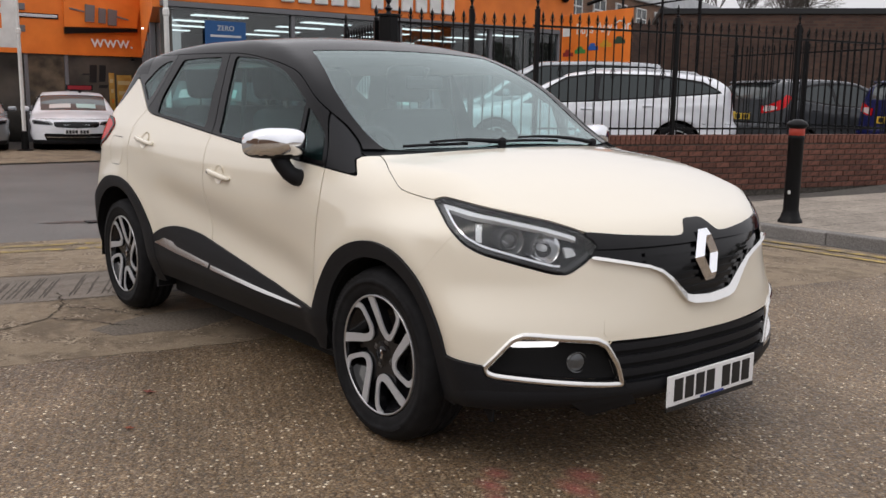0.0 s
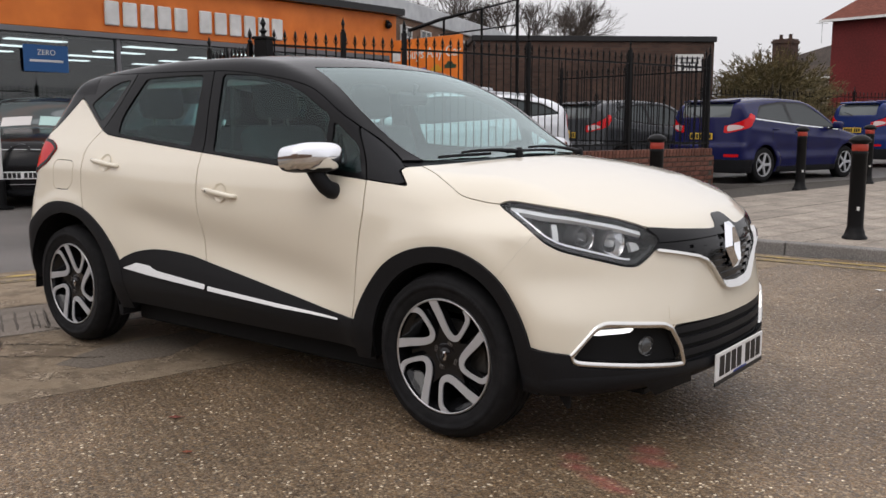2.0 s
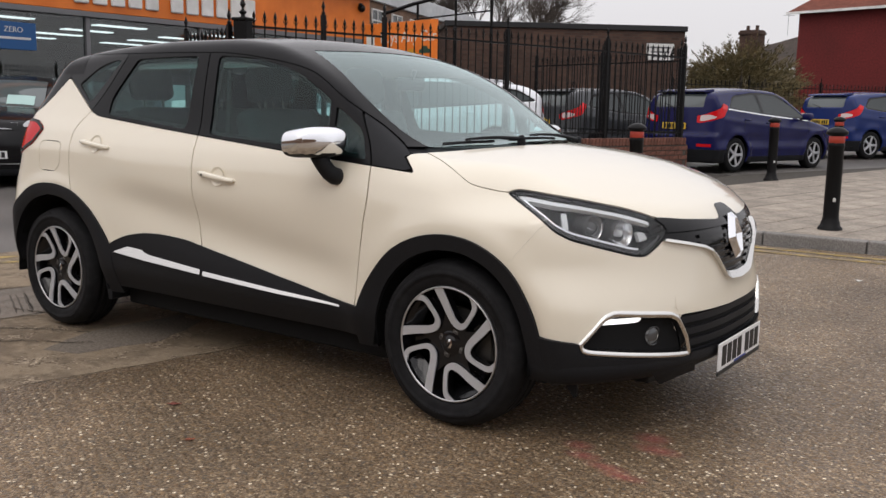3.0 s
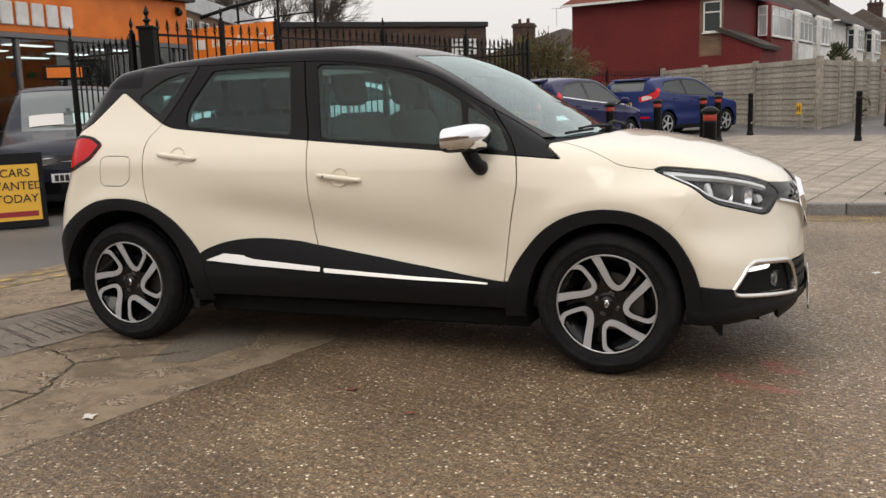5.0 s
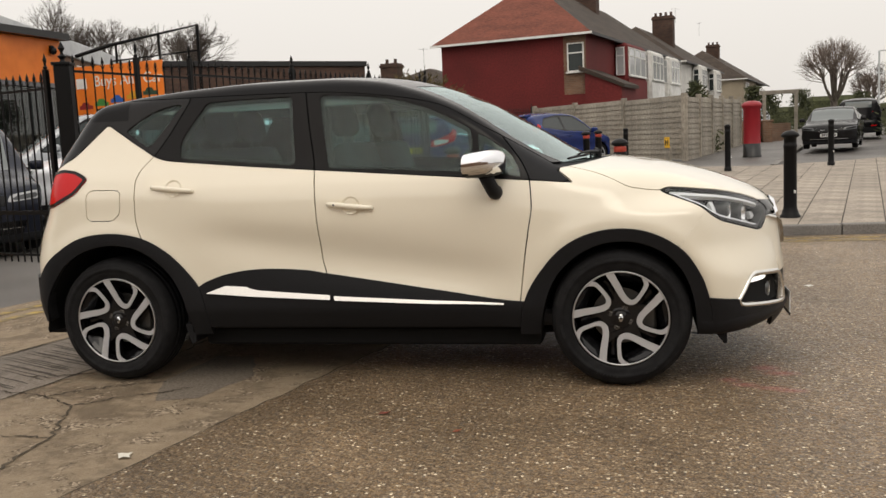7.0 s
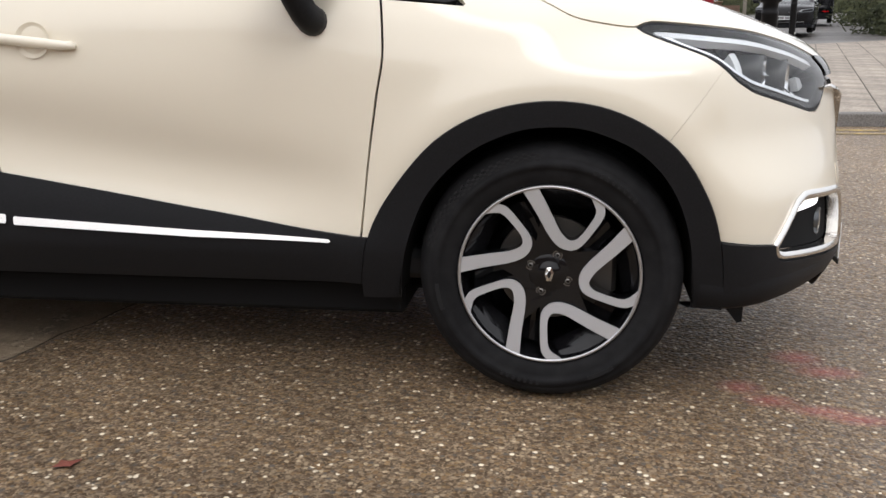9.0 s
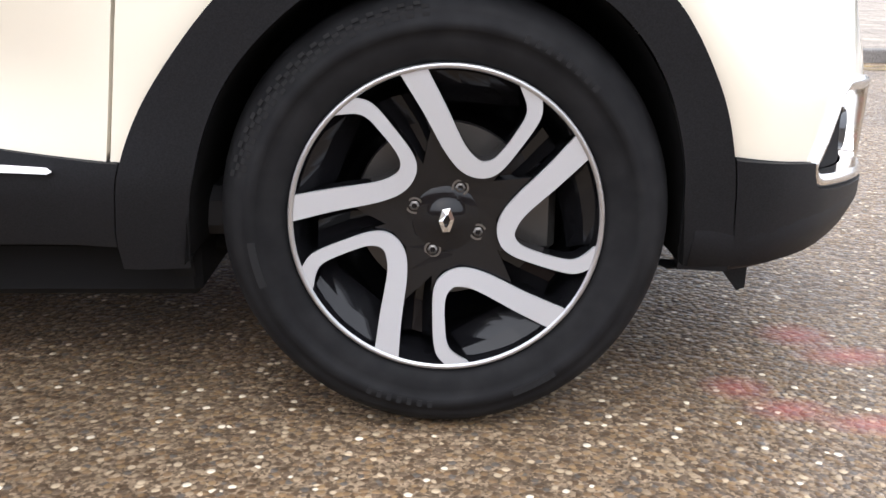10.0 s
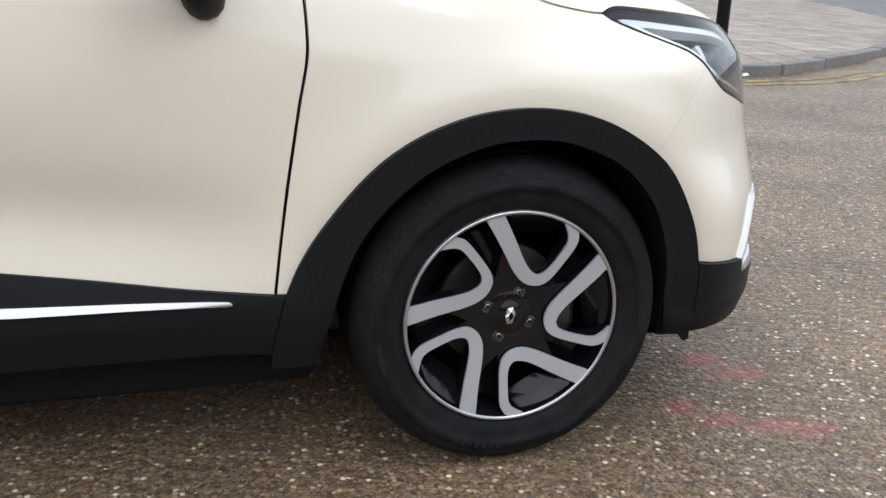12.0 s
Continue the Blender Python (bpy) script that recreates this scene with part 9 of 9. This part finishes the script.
def house(label, origin, turn, depth, length, ground, eave, ridge, walls, roofs, split=None):
    """Local x runs out of the side street front (front at x = 0, back at x = -depth), local y along the front."""
    h = thing("house", label, "house", "houses along the side road", pose(origin[0], origin[1], ground, 0, 0, turn))
    n = len(walls)
    for k, (wm, rm2) in enumerate(zip(walls, roofs)):
        y0, y1 = length * k / n, length * (k + 1) / n
        bm = bmesh.new()
        box(bm, (-depth, y0 + (0.002 if k else 0), -0.3), (0, y1, eave))
        part("wall", bm, wm, h)
    bm = bmesh.new()
    hip_roof(bm, -depth - 0.35, 0.35, -0.35, length + 0.35, eave + 0.02, ridge, depth / 2)
    bmesh.ops.bisect_plane(bm, geom=bm.verts[:] + bm.edges[:] + bm.faces[:], plane_co=(0, length / 2, 0), plane_no=(0, 1, 0))
    me_ = part("roof", bm, [roofs[0], roofs[-1]], h)
    for p_ in me_.data.polygons:
        p_.material_index = 1 if p_.center.y > (split if split is not None else length / 2) and len(roofs) > 1 else 0
    bm = bmesh.new()
    box(bm, (-depth - 0.40, -0.40, eave - 0.08), (0.40, -0.33, eave + 0.02))
    part("fascia_board", bm, M["white"], h)
    bm = bmesh.new()
    box(bm, (0.33, -0.33, eave - 0.10), (0.40, length + 0.4, eave + 0.02))
    part("gutter", bm, M["iron"], h)
    return h


turn = math.degrees(math.atan2(0.97, 0.22)) - 90
H1 = house("red painted semi-detached house with hipped tiled roof", (-0.75, 35.5), turn, 6.9, 20.0, 0.35, 5.15, 8.1, [M["red_house"], M["render_white"]], [M["tile_red"], M["tile_brown"]], 3.4)
hm = H1.matrix_world
bm = bmesh.new()
box(bm, (-1.0, -0.012, 2.55), (0.004, 0.0, 5.1))
part("bare_brick", bm, M["brick_brown"], H1)
def on_side(x, z, w, h, **k):
    return window(hm @ pose(0, -0.02, 0), x, z, w, h, **k)
on_side(-0.45, 4.15, 0.75, 1.25, cols=1, top=0.35)
on_side(-3.0, 1.0, 2.0, 0.9, cols=2, top=0)
bm = bmesh.new()
prism(bm, [(-0.25, 3.75), (1.75, 2.85), (1.75, 2.70), (-0.25, 3.55)], -0.35, 2.5)
part("porch_roof", bm, M["tile_brown"], H1)
bm = bmesh.new()
prism(bm, [(0.004, -0.3), (1.6, -0.3), (1.6, 2.74), (0.004, 3.44)], -0.25, 2.4)
part("porch", bm, M["red_house"], H1)
front_m = hm @ pose(0, 0, 0, 0, 0, 90)
for k, (y0, wm, bw_) in enumerate(((5.0, "red_house", 4.2), (10.4, "render_white", 3.4), (15.6, "render_white", 3.2))):
    bm = bmesh.new()
    box(bm, (0.0, y0, -0.3), (0.62, y0 + bw_, 5.08), 0.12)
    part("bay", bm, M[wm], H1)
    for z, hh in ((1.35, 1.3), (4.2, 1.35)):
        window(hm @ pose(0.64, y0 + bw_ / 2, 0, 0, 0, 90), 0, z, bw_ - 0.5, hh, cols=3, top=0.3, glass="net", label="white bay window with pale curtains")
        window(hm @ pose(0.30, y0 - 0.01, 0, 0, 0, 0), 0, z, 0.42, hh, cols=1, top=0.3, glass="net", sill=False, label="white side light of a bay window")
    bm = bmesh.new()
    box(bm, (0.60, y0 + 0.05, 2.30), (0.68, y0 + bw_ - 0.05, 3.38), 0.01)
    part("bay_panel", bm, M[wm] if wm == "red_house" else M["white"], H1)
chimney(H1, -4.3, 4.6, 6.6, 9.3, 0.7, 1.2, 3)
chimney(H1, -3.3, 11.5, 6.9, 9.2, 0.7, 1.6, 5)
H2 = house("white rendered semi-detached house with brown tiled roof", (4.3, 57.8), turn, 7.5, 17.0, 0.5, 5.1, 8.0, [M["render_white"], M["render_white"]], [M["tile_brown"]])
for y0 in (4.0, 11.0):
    bm = bmesh.new()
    box(bm, (0.0, y0, -0.3), (0.62, y0 + 2.8, 5.05), 0.12)
    part("bay", bm, M["render_white"], H2)
    for z in (1.35, 4.1):
        window(H2.matrix_world @ pose(0.64, y0 + 1.4, 0, 0, 0, 90), 0, z, 2.2, 1.35, cols=3, glass="dark_glass")
        window(H2.matrix_world @ pose(0.30, y0 - 0.01, 0), 0, z, 0.42, 1.35, cols=1, sill=False)
chimney(H2, -2.6, 7.5, 6.6, 9.0, 0.8, 1.5, 4)
H3 = house("beige pebbledashed house with brown tiled roof", (11.5, 88.0), turn, 9.0, 22.0, 0.8, 4.9, 8.2, [M["render_beige"], M["render_white"]], [M["tile_brown"]])
for y0 in (3.0, 12.0):
    window(H3.matrix_world @ pose(0.02, y0, 0, 0, 0, 90), 0, 3.9, 2.4, 1.4, cols=3)
chimney(H3, -4.0, 8.0, 6.8, 9.0, 0.8, 1.3, 3)
HB = house("distant bungalow with a brown hipped roof", (-7.6, 47.0), turn + 4, 9.0, 9.5, 0.5, 3.2, 5.2, [M["render_beige"]], [M["tile_brown"]])
chimney(HB, -6.0, 1.6, 3.6, 5.45, 0.9, 1.1, 2)
window(HB.matrix_world @ pose(0, -0.02, 0), -2.0, 2.6, 1.4, 1.0, cols=2)
for ant_n, (hx, hy, hz) in enumerate(((4.3, 66.0, 9.6), (-10.6, 46.8, 6.0), (6.5, 74.0, 9.3))):
    an = thing("tv_aerial", "thin metal television aerial on a roof", "aerial", "aerials on roofs", m=pose(hx, hy, hz - 0.3, 0, 0, 30 * ant_n) @ Matrix.Diagonal((0.6, 0.6, 0.6, 1)))
    bm = bmesh.new()
    tube(bm, [(0, 0, -0.5), (0, 0, 1.3)], 0.018, 5)
    part("mast", bm, M["grey_metal"], an)
    bm = bmesh.new()
    tube(bm, [(-0.5, 0, 1.2), (0.5, 0, 1.2)], 0.012, 5)
    for k in range(7):
        tube(bm, [(-0.45 + 0.15 * k, -0.18, 1.2), (-0.45 + 0.15 * k, 0.18, 1.2)], 0.006, 4)
    part("array", bm, M["grey_metal"], an)

# ---- trees ----
def bare_tree(name, label, m, height, seed, spread=0.55, levels=5, trunk=0.18, pollard=False):
    rnd = random.Random(seed)
    t = thing(name, label, "tree", m=m)
    bt, bw = bmesh.new(), bmesh.new()

    def grow(p, d, length, rad, lv):
        q = p + d * length
        mid = p.lerp(q, 0.5) + Vector((rnd.uniform(-1, 1), rnd.uniform(-1, 1), rnd.uniform(-0.3, 0.5))) * length * 0.06
        tube(bt if lv < 3 else bw, [p, mid, q], [rad, rad * 0.85, rad * 0.68], 6 if lv < 2 else 3)
        if lv >= levels:
            return
        n = rnd.choice((2, 3, 3)) + (1 if lv >= 2 else 0)
        for k in range(n):
            a = rnd.uniform(0, 2 * math.pi)
            tilt = rnd.uniform(0.25, 0.75) * spread * 1.6
            side = d.orthogonal().normalized()
            side.rotate(Matrix.Rotation(a, 3, d))
            nd = (d * math.cos(tilt) + side * math.sin(tilt) + Vector((0, 0, 0.12))).normalized()
            at = 1.0 if k < 2 else rnd.uniform(0.5, 0.95)
            grow(p.lerp(q, at), nd, length * rnd.uniform(0.62, 0.82), rad * 0.62, lv + 1)
    grow(Vector((0, 0, -0.2)), Vector((0.02, 0, 1)).normalized(), height * 0.28, trunk, 0)
    part("trunk", bt, M["bark"], t)
    part("crown", bw, M["twig"], t, "bare winter twigs")
    return t


bare_tree("tree", "bare winter tree behind the brick block", pose(-33.5, 43.7, 0.5), 10.5, 1, levels=7)
bare_tree("tree", "bare winter tree behind the flat roof", pose(-30.1, 47.0, 0.5), 10.0, 2, levels=7)
bare_tree("tree", "bare winter tree beside the block", pose(-37.0, 41.0, 0.5), 10.0, 3, levels=6)
bare_tree("tree", "bare winter tree far behind the yard", pose(-26.0, 47.5, 0.5), 8.4, 5, levels=7)
bare_tree("tree", "bare winter tree behind the stair rail", pose(-27.5, 47.5, 0.5), 9.0, 9, levels=7)
M["twig_pale"] = shader("pale_twigs", (0.17, 0.135, 0.115), 0.95)


def fan_tree(label, m, height, radius, seed, limbs=13, trunk=0.30):
    """A pollard: a short bole, straight limbs that fan out and a dense round head of thin shoots."""
    rnd = random.Random(seed)
    t = thing("tree", label, "tree", m=m)
    bt, bw = bmesh.new(), bmesh.new()
    bole = height * 0.27
    tube(bt, [(0, 0, -0.2), (0.04, 0.02, bole * 0.5), (0, 0, bole)], [trunk * 1.25, trunk, trunk * 0.95], 9)
    mid = Vector((0, 0, height - radius))
    for i in range(limbs):
        a = 2 * math.pi * (i + rnd.uniform(-0.3, 0.3)) / limbs
        up = rnd.uniform(0.25, 1.35)
        d = Vector((math.cos(a) * math.cos(up), math.sin(a) * math.cos(up), math.sin(up)))
        p = Vector((0, 0, bole * rnd.uniform(0.85, 1.0)))
        q = mid + d * radius * rnd.uniform(0.35, 0.55)
        tube(bt, [p, p.lerp(q, 0.5) + Vector((0, 0, -0.12 * radius * math.cos(up))), q], [trunk * 0.42, trunk * 0.3, trunk * 0.2], 6)
        for j in range(7):
            e = d + Vector((rnd.gauss(0, 0.38), rnd.gauss(0, 0.38), rnd.gauss(0.1, 0.3)))
            e.normalize()
            b = p.lerp(q, rnd.uniform(0.6, 1.0))
            c = mid + e * radius * rnd.uniform(0.65, 0.80)
            tube(bw, [b, b.lerp(c, 0.55) + Vector((rnd.gauss(0, 0.06), rnd.gauss(0, 0.06), -0.05)), c], [0.035, 0.026, 0.018], 4)
            for k in range(9):
                g = e + Vector((rnd.gauss(0, 0.22), rnd.gauss(0, 0.22), rnd.gauss(0.12, 0.2)))
                g.normalize()
                s0 = b.lerp(c, rnd.uniform(0.45, 1.0))
                tube(bw, [s0, mid + g * radius * rnd.uniform(0.86, 1.03)], [0.014, 0.006], 3)
    part("trunk", bt, M["bark"], t)
    part("crown", bw, M["twig_pale"], t, "dense bare winter shoots")
    return t


fan_tree("large round-headed bare tree at the road's end", pose(18.0, 79.3, 0.8), 7.6, 3.4, 7)
fan_tree("smaller bare tree at the road's end", pose(21.8, 83.0, 0.8), 4.6, 2.0, 8, 9, 0.18)
bare_tree("tree", "bare tree at the road's end", pose(25.0, 98.0, 0.8), 7.0, 11, 0.7, 6, 0.2)


def leaf_crown(name, label, m, rx, ry, h, n, col_mat, seed, cone=0.6, size=0.22, trunk=True):
    rnd = random.Random(seed)
    t = thing(name, label, "tree" if trunk else "shrub", m=m)
    if trunk:
        bm = bmesh.new()
        tube(bm, [(0, 0, -0.1), (0.05, 0, h * 0.3), (0, 0.05, h * 0.8)], [0.14, 0.10, 0.03], 7)
        part("trunk", bm, M["bark"], t)
    verts, faces = [], []
    lumps = [(rnd.uniform(-1, 1), rnd.uniform(-1, 1), rnd.uniform(0, 1)) for _ in range(26)]
    for i in range(n):
        lx, ly, lz = rnd.choice(lumps)
        z = min(1, max(0.02, lz + rnd.gauss(0, 0.10)))
        w = (1 - cone * z) * (0.55 + 0.45 * math.sin(math.pi * min(1, z * 1.4 + 0.15)))
        c_ = Vector((rx * w * (lx * 0.75 + rnd.gauss(0, 0.22)), ry * w * (ly * 0.75 + rnd.gauss(0, 0.22)), h * z))
        d = Vector((rnd.gauss(0, 1), rnd.gauss(0, 1), rnd.gauss(0.5, 0.7))).normalized()
        u = d.orthogonal().normalized()
        s = size * rnd.uniform(0.5, 1.2)
        k = len(verts)
        verts += [c_ - u * s * 0.16, c_ + u * s * 0.16, c_ + d * s + u * s * 0.05, c_ + d * s * 0.6 - u * s * 0.2]
        faces.append((k, k + 1, k + 2, k + 3))
    mesh_part("crown", verts, faces, col_mat, t, False)
    return t


M["conifer"] = grain(shader("olive_conifer", (0.06, 0.06, 0.025), 0.9), (0.055, 0.047, 0.018), (0.14, 0.105, 0.042), 3, per_piece=0.1)
M["hedge"] = grain(shader("dark_hedge", (0.04, 0.05, 0.02), 0.9), (0.025, 0.032, 0.014), (0.07, 0.075, 0.03), 4)
spread_conifer = thing("tree", "broad feathery olive-brown conifer behind the parked cars", "tree", m=pose(-6.0, 25.2, 0.3))
bm = bmesh.new()
for k in range(5):
    a = 2 * math.pi * k / 5
    tube(bm, [(0.1 * math.cos(a), 0.1 * math.sin(a), -0.1), (0.5 * math.cos(a), 0.5 * math.sin(a), 1.3), (1.0 * math.cos(a), 1.0 * math.sin(a), 2.6)], [0.09, 0.06, 0.02], 6)
part("trunk", bm, M["bark"], spread_conifer)
rnd = random.Random(21)
verts, faces = [], []
for i in range(620):
    # a spray: a drooping twig with flat leaflets along it
    a, e = rnd.uniform(0, 2 * math.pi), math.asin(rnd.uniform(-0.15, 1.0))
    d = Vector((math.cos(a) * math.cos(e), math.sin(a) * math.cos(e), 0.55 * math.sin(e) + 0.25)).normalized()
    reach = rnd.uniform(0.55, 1.0)
    root = Vector((2.1 * reach * math.cos(a) * math.cos(e), 2.1 * reach * math.sin(a) * math.cos(e), 1.25 + 1.75 * reach * math.sin(e)))
    length = rnd.uniform(0.5, 1.05)
    u = d.cross(Vector((0, 0, 1))).normalized()
    for j in range(30):
        t = j / 30
        p = root + d * (length * (t - 0.45)) + Vector((0, 0, -0.16 * t * t)) + u * rnd.gauss(0, 0.11 * (1.1 - t)) + Vector((0, 0, rnd.gauss(0, 0.05)))
        g = (d + u * rnd.gauss(0, 0.7) + Vector((0, 0, rnd.gauss(0, 0.4)))).normalized()
        w = g.orthogonal().normalized() * 0.018
        k = len(verts)
        sz = rnd.uniform(0.07, 0.15)
        verts += [p - w, p + w, p + g * sz]
        faces.append((k, k + 1, k + 2))
mesh_part("crown", verts, faces, M["conifer"], spread_conifer, False)
for x, y, rx, h, sd in ((5.2, 34.2, 0.8, 1.5, 31), (6.2, 35.5, 0.7, 1.3, 32), (7.6, 47.0, 1.5, 2.6, 33), (9.4, 54.0, 1.6, 2.4, 34), (12.5, 62.0, 1.8, 2.6, 35), (15.5, 58.0, 1.6, 2.2, 36), (3.3, 26.5, 0.8, 2.3, 37)):
    leaf_crown("shrub", "dark green garden shrub beside the road", pose(x, y, rise(y)), rx, rx, h, 1800, M["hedge"], sd, 0.4, 0.22, False)
for x, y, rx, h, sd in ((10.6, 26.0, 1.5, 3.3, 41), (11.6, 29.5, 1.8, 3.8, 42), (12.8, 34.0, 2.0, 4.0, 43), (14.4, 40.0, 2.2, 4.2, 44)):
    leaf_crown("shrub", "tall dark overgrown hedge beside the side road", pose(x, y, rise(y) - 0.05), rx, rx * 1.3, h, 5200, M["hedge"], sd, 0.25, 0.20, False)
for dx, hgt, wd in ((0.0, 2.6, 0.10), (0.42, 2.4, 0.07)):
    up = thing("utility_post", "pale grey steel post at the back of the pavement", "post", "pale posts at the corner", m=pose(9.3 + dx, 18.6, 0.092 + rise(18.6)))
    bm = bmesh.new()
    lathe(bm, [(wd + 0.04, 0.0), (wd + 0.04, 0.06), (wd, 0.08), (wd * 0.9, hgt)], 14)
    part("shaft", bm, M["pale_metal"], up)
    bm = bmesh.new()
    box(bm, (-wd - 0.08, -wd - 0.08, -0.01), (wd + 0.08, wd + 0.08, 0.05), 0.01)
    part("base", bm, M["kerb"], up)
# brick garden wall with its pier, a timber gate frame, and a tall post with arms
wall_block("wall_garden", (6.75, 34.9), (7.85, 36.6), 0.22, 0.40, 1.22, M["brick_brown"], "low brown brick garden wall")
bm = bmesh.new()
box(bm, (6.42, 34.35, 0.40), (6.80, 34.85, 1.30), 0.02)
box(bm, (6.38, 34.31, 1.30), (6.84, 34.89, 1.37), 0.02)
structure("wall_pier", bm, M["brick_brown"], "brown brick gate pier with a capping")
gf = thing("garden_arch", "grey timber arch over a garden entrance", "arch", m=pose(8.5, 39.3, 0.44))
for nm, lo, hi in (("post", (-0.07, -0.07, 0), (0.07, 0.07, 2.10)), ("post", (-1.45, -0.07, 0), (-1.31, 0.07, 2.10)), ("beam", (-1.60, -0.06, 2.104), (0.12, 0.06, 2.28))):
    bm = bmesh.new()
    box(bm, lo, hi, 0.01)
    part(nm, bm, M["concrete_fence"], gf)
sp = thing("street_post", "tall pale grey steel post with two side arms", "post", m=pose(13.02, 43.5, 0.5))
bm = bmesh.new()
tube(bm, [(0, 0, 0), (0, 0, 4.0)], [0.06, 0.045], 8)
part("pole", bm, M["pale_metal"], sp)
for z, x0 in ((4.0, 0.0), (2.95, -0.12)):
    bm = bmesh.new()
    tube(bm, [(x0, 0, z), (2.6, 0.1, z + 0.06)], 0.035, 6)
    part("arm", bm, M["pale_metal"], sp)
hedge_far = bmesh.new()
for k in range(26):
    x = -60 + 7 * k
    box(hedge_far, (x, 128 + 4 * math.sin(k), 0), (x + 6.6, 134, 3.2 + 1.4 * abs(math.sin(k * 1.7))), 0.6)
tagged(finish(hedge_far, "backdrop", M["hedge"]), "dim far hedges and roofs along the skyline", kind="structure")
# street lamp and low garden wall up the road
lp = thing("street_lamp", "grey street lamp column beside the side road", "street lamp", m=pose(24.0, 74.0, 0.8))
bm = bmesh.new()
tube(bm, [(0, 0, 0), (0, 0, 7.2), (-0.9, 0, 7.5)], [0.09, 0.06, 0.04], 8)
part("column", bm, M["grey_metal"], lp)
bm = bmesh.new()
box(bm, (-1.5, -0.1, 7.44), (-0.9, 0.1, 7.56), 0.03)
part("head", bm, M["grey_metal"], lp)
wall_block("wall_garden", (5.6, 33.0), (7.2, 40.0), 0.22, 0.3, 1.35, M["brick_brown"], "low brown brick garden wall up the road")

# ---- litter ----
random.seed(12)
for x, y, s, col, lab in ((0.28, -1.33, 0.036, (0.16, 0.045, 0.03), "fallen reddish brown leaf on the apron"), (0.65, -1.55, 0.022, (0.20, 0.06, 0.03), "fallen brown leaf on the apron"), (-0.63, -1.94, 0.048, (0.6, 0.57, 0.5), "scrap of white paper on the concrete joint"), (2.6, 1.9, 0.05, (0.7, 0.69, 0.66), "scrap of white paper on the apron"), (1.9, 3.6, 0.05, (0.7, 0.69, 0.66), "scrap of white paper near the kerb")):
    bm = bmesh.new()
    vs = []
    for k in range(9):
        a = 2 * math.pi * k / 9
        rr = s * (1 if k % 2 else 0.6) * random.uniform(0.8, 1.2)
        vs.append(bm.verts.new((rr * math.cos(a), rr * 0.7 * math.sin(a), 0.003 + 0.005 * random.random())))
    cv = bm.verts.new((0, 0, 0.010))
    for a, b in zip(vs, vs[1:] + vs[:1]):
        bm.faces.new((cv, a, b))
    ob = tagged(finish(bm, "leaf" if "leaf" in lab else "paper_scrap", shader("litter", col, 0.8)), lab, "litter")
    ob.matrix_world = pose(x, y, 0, 0, 0, random.uniform(0, 360))
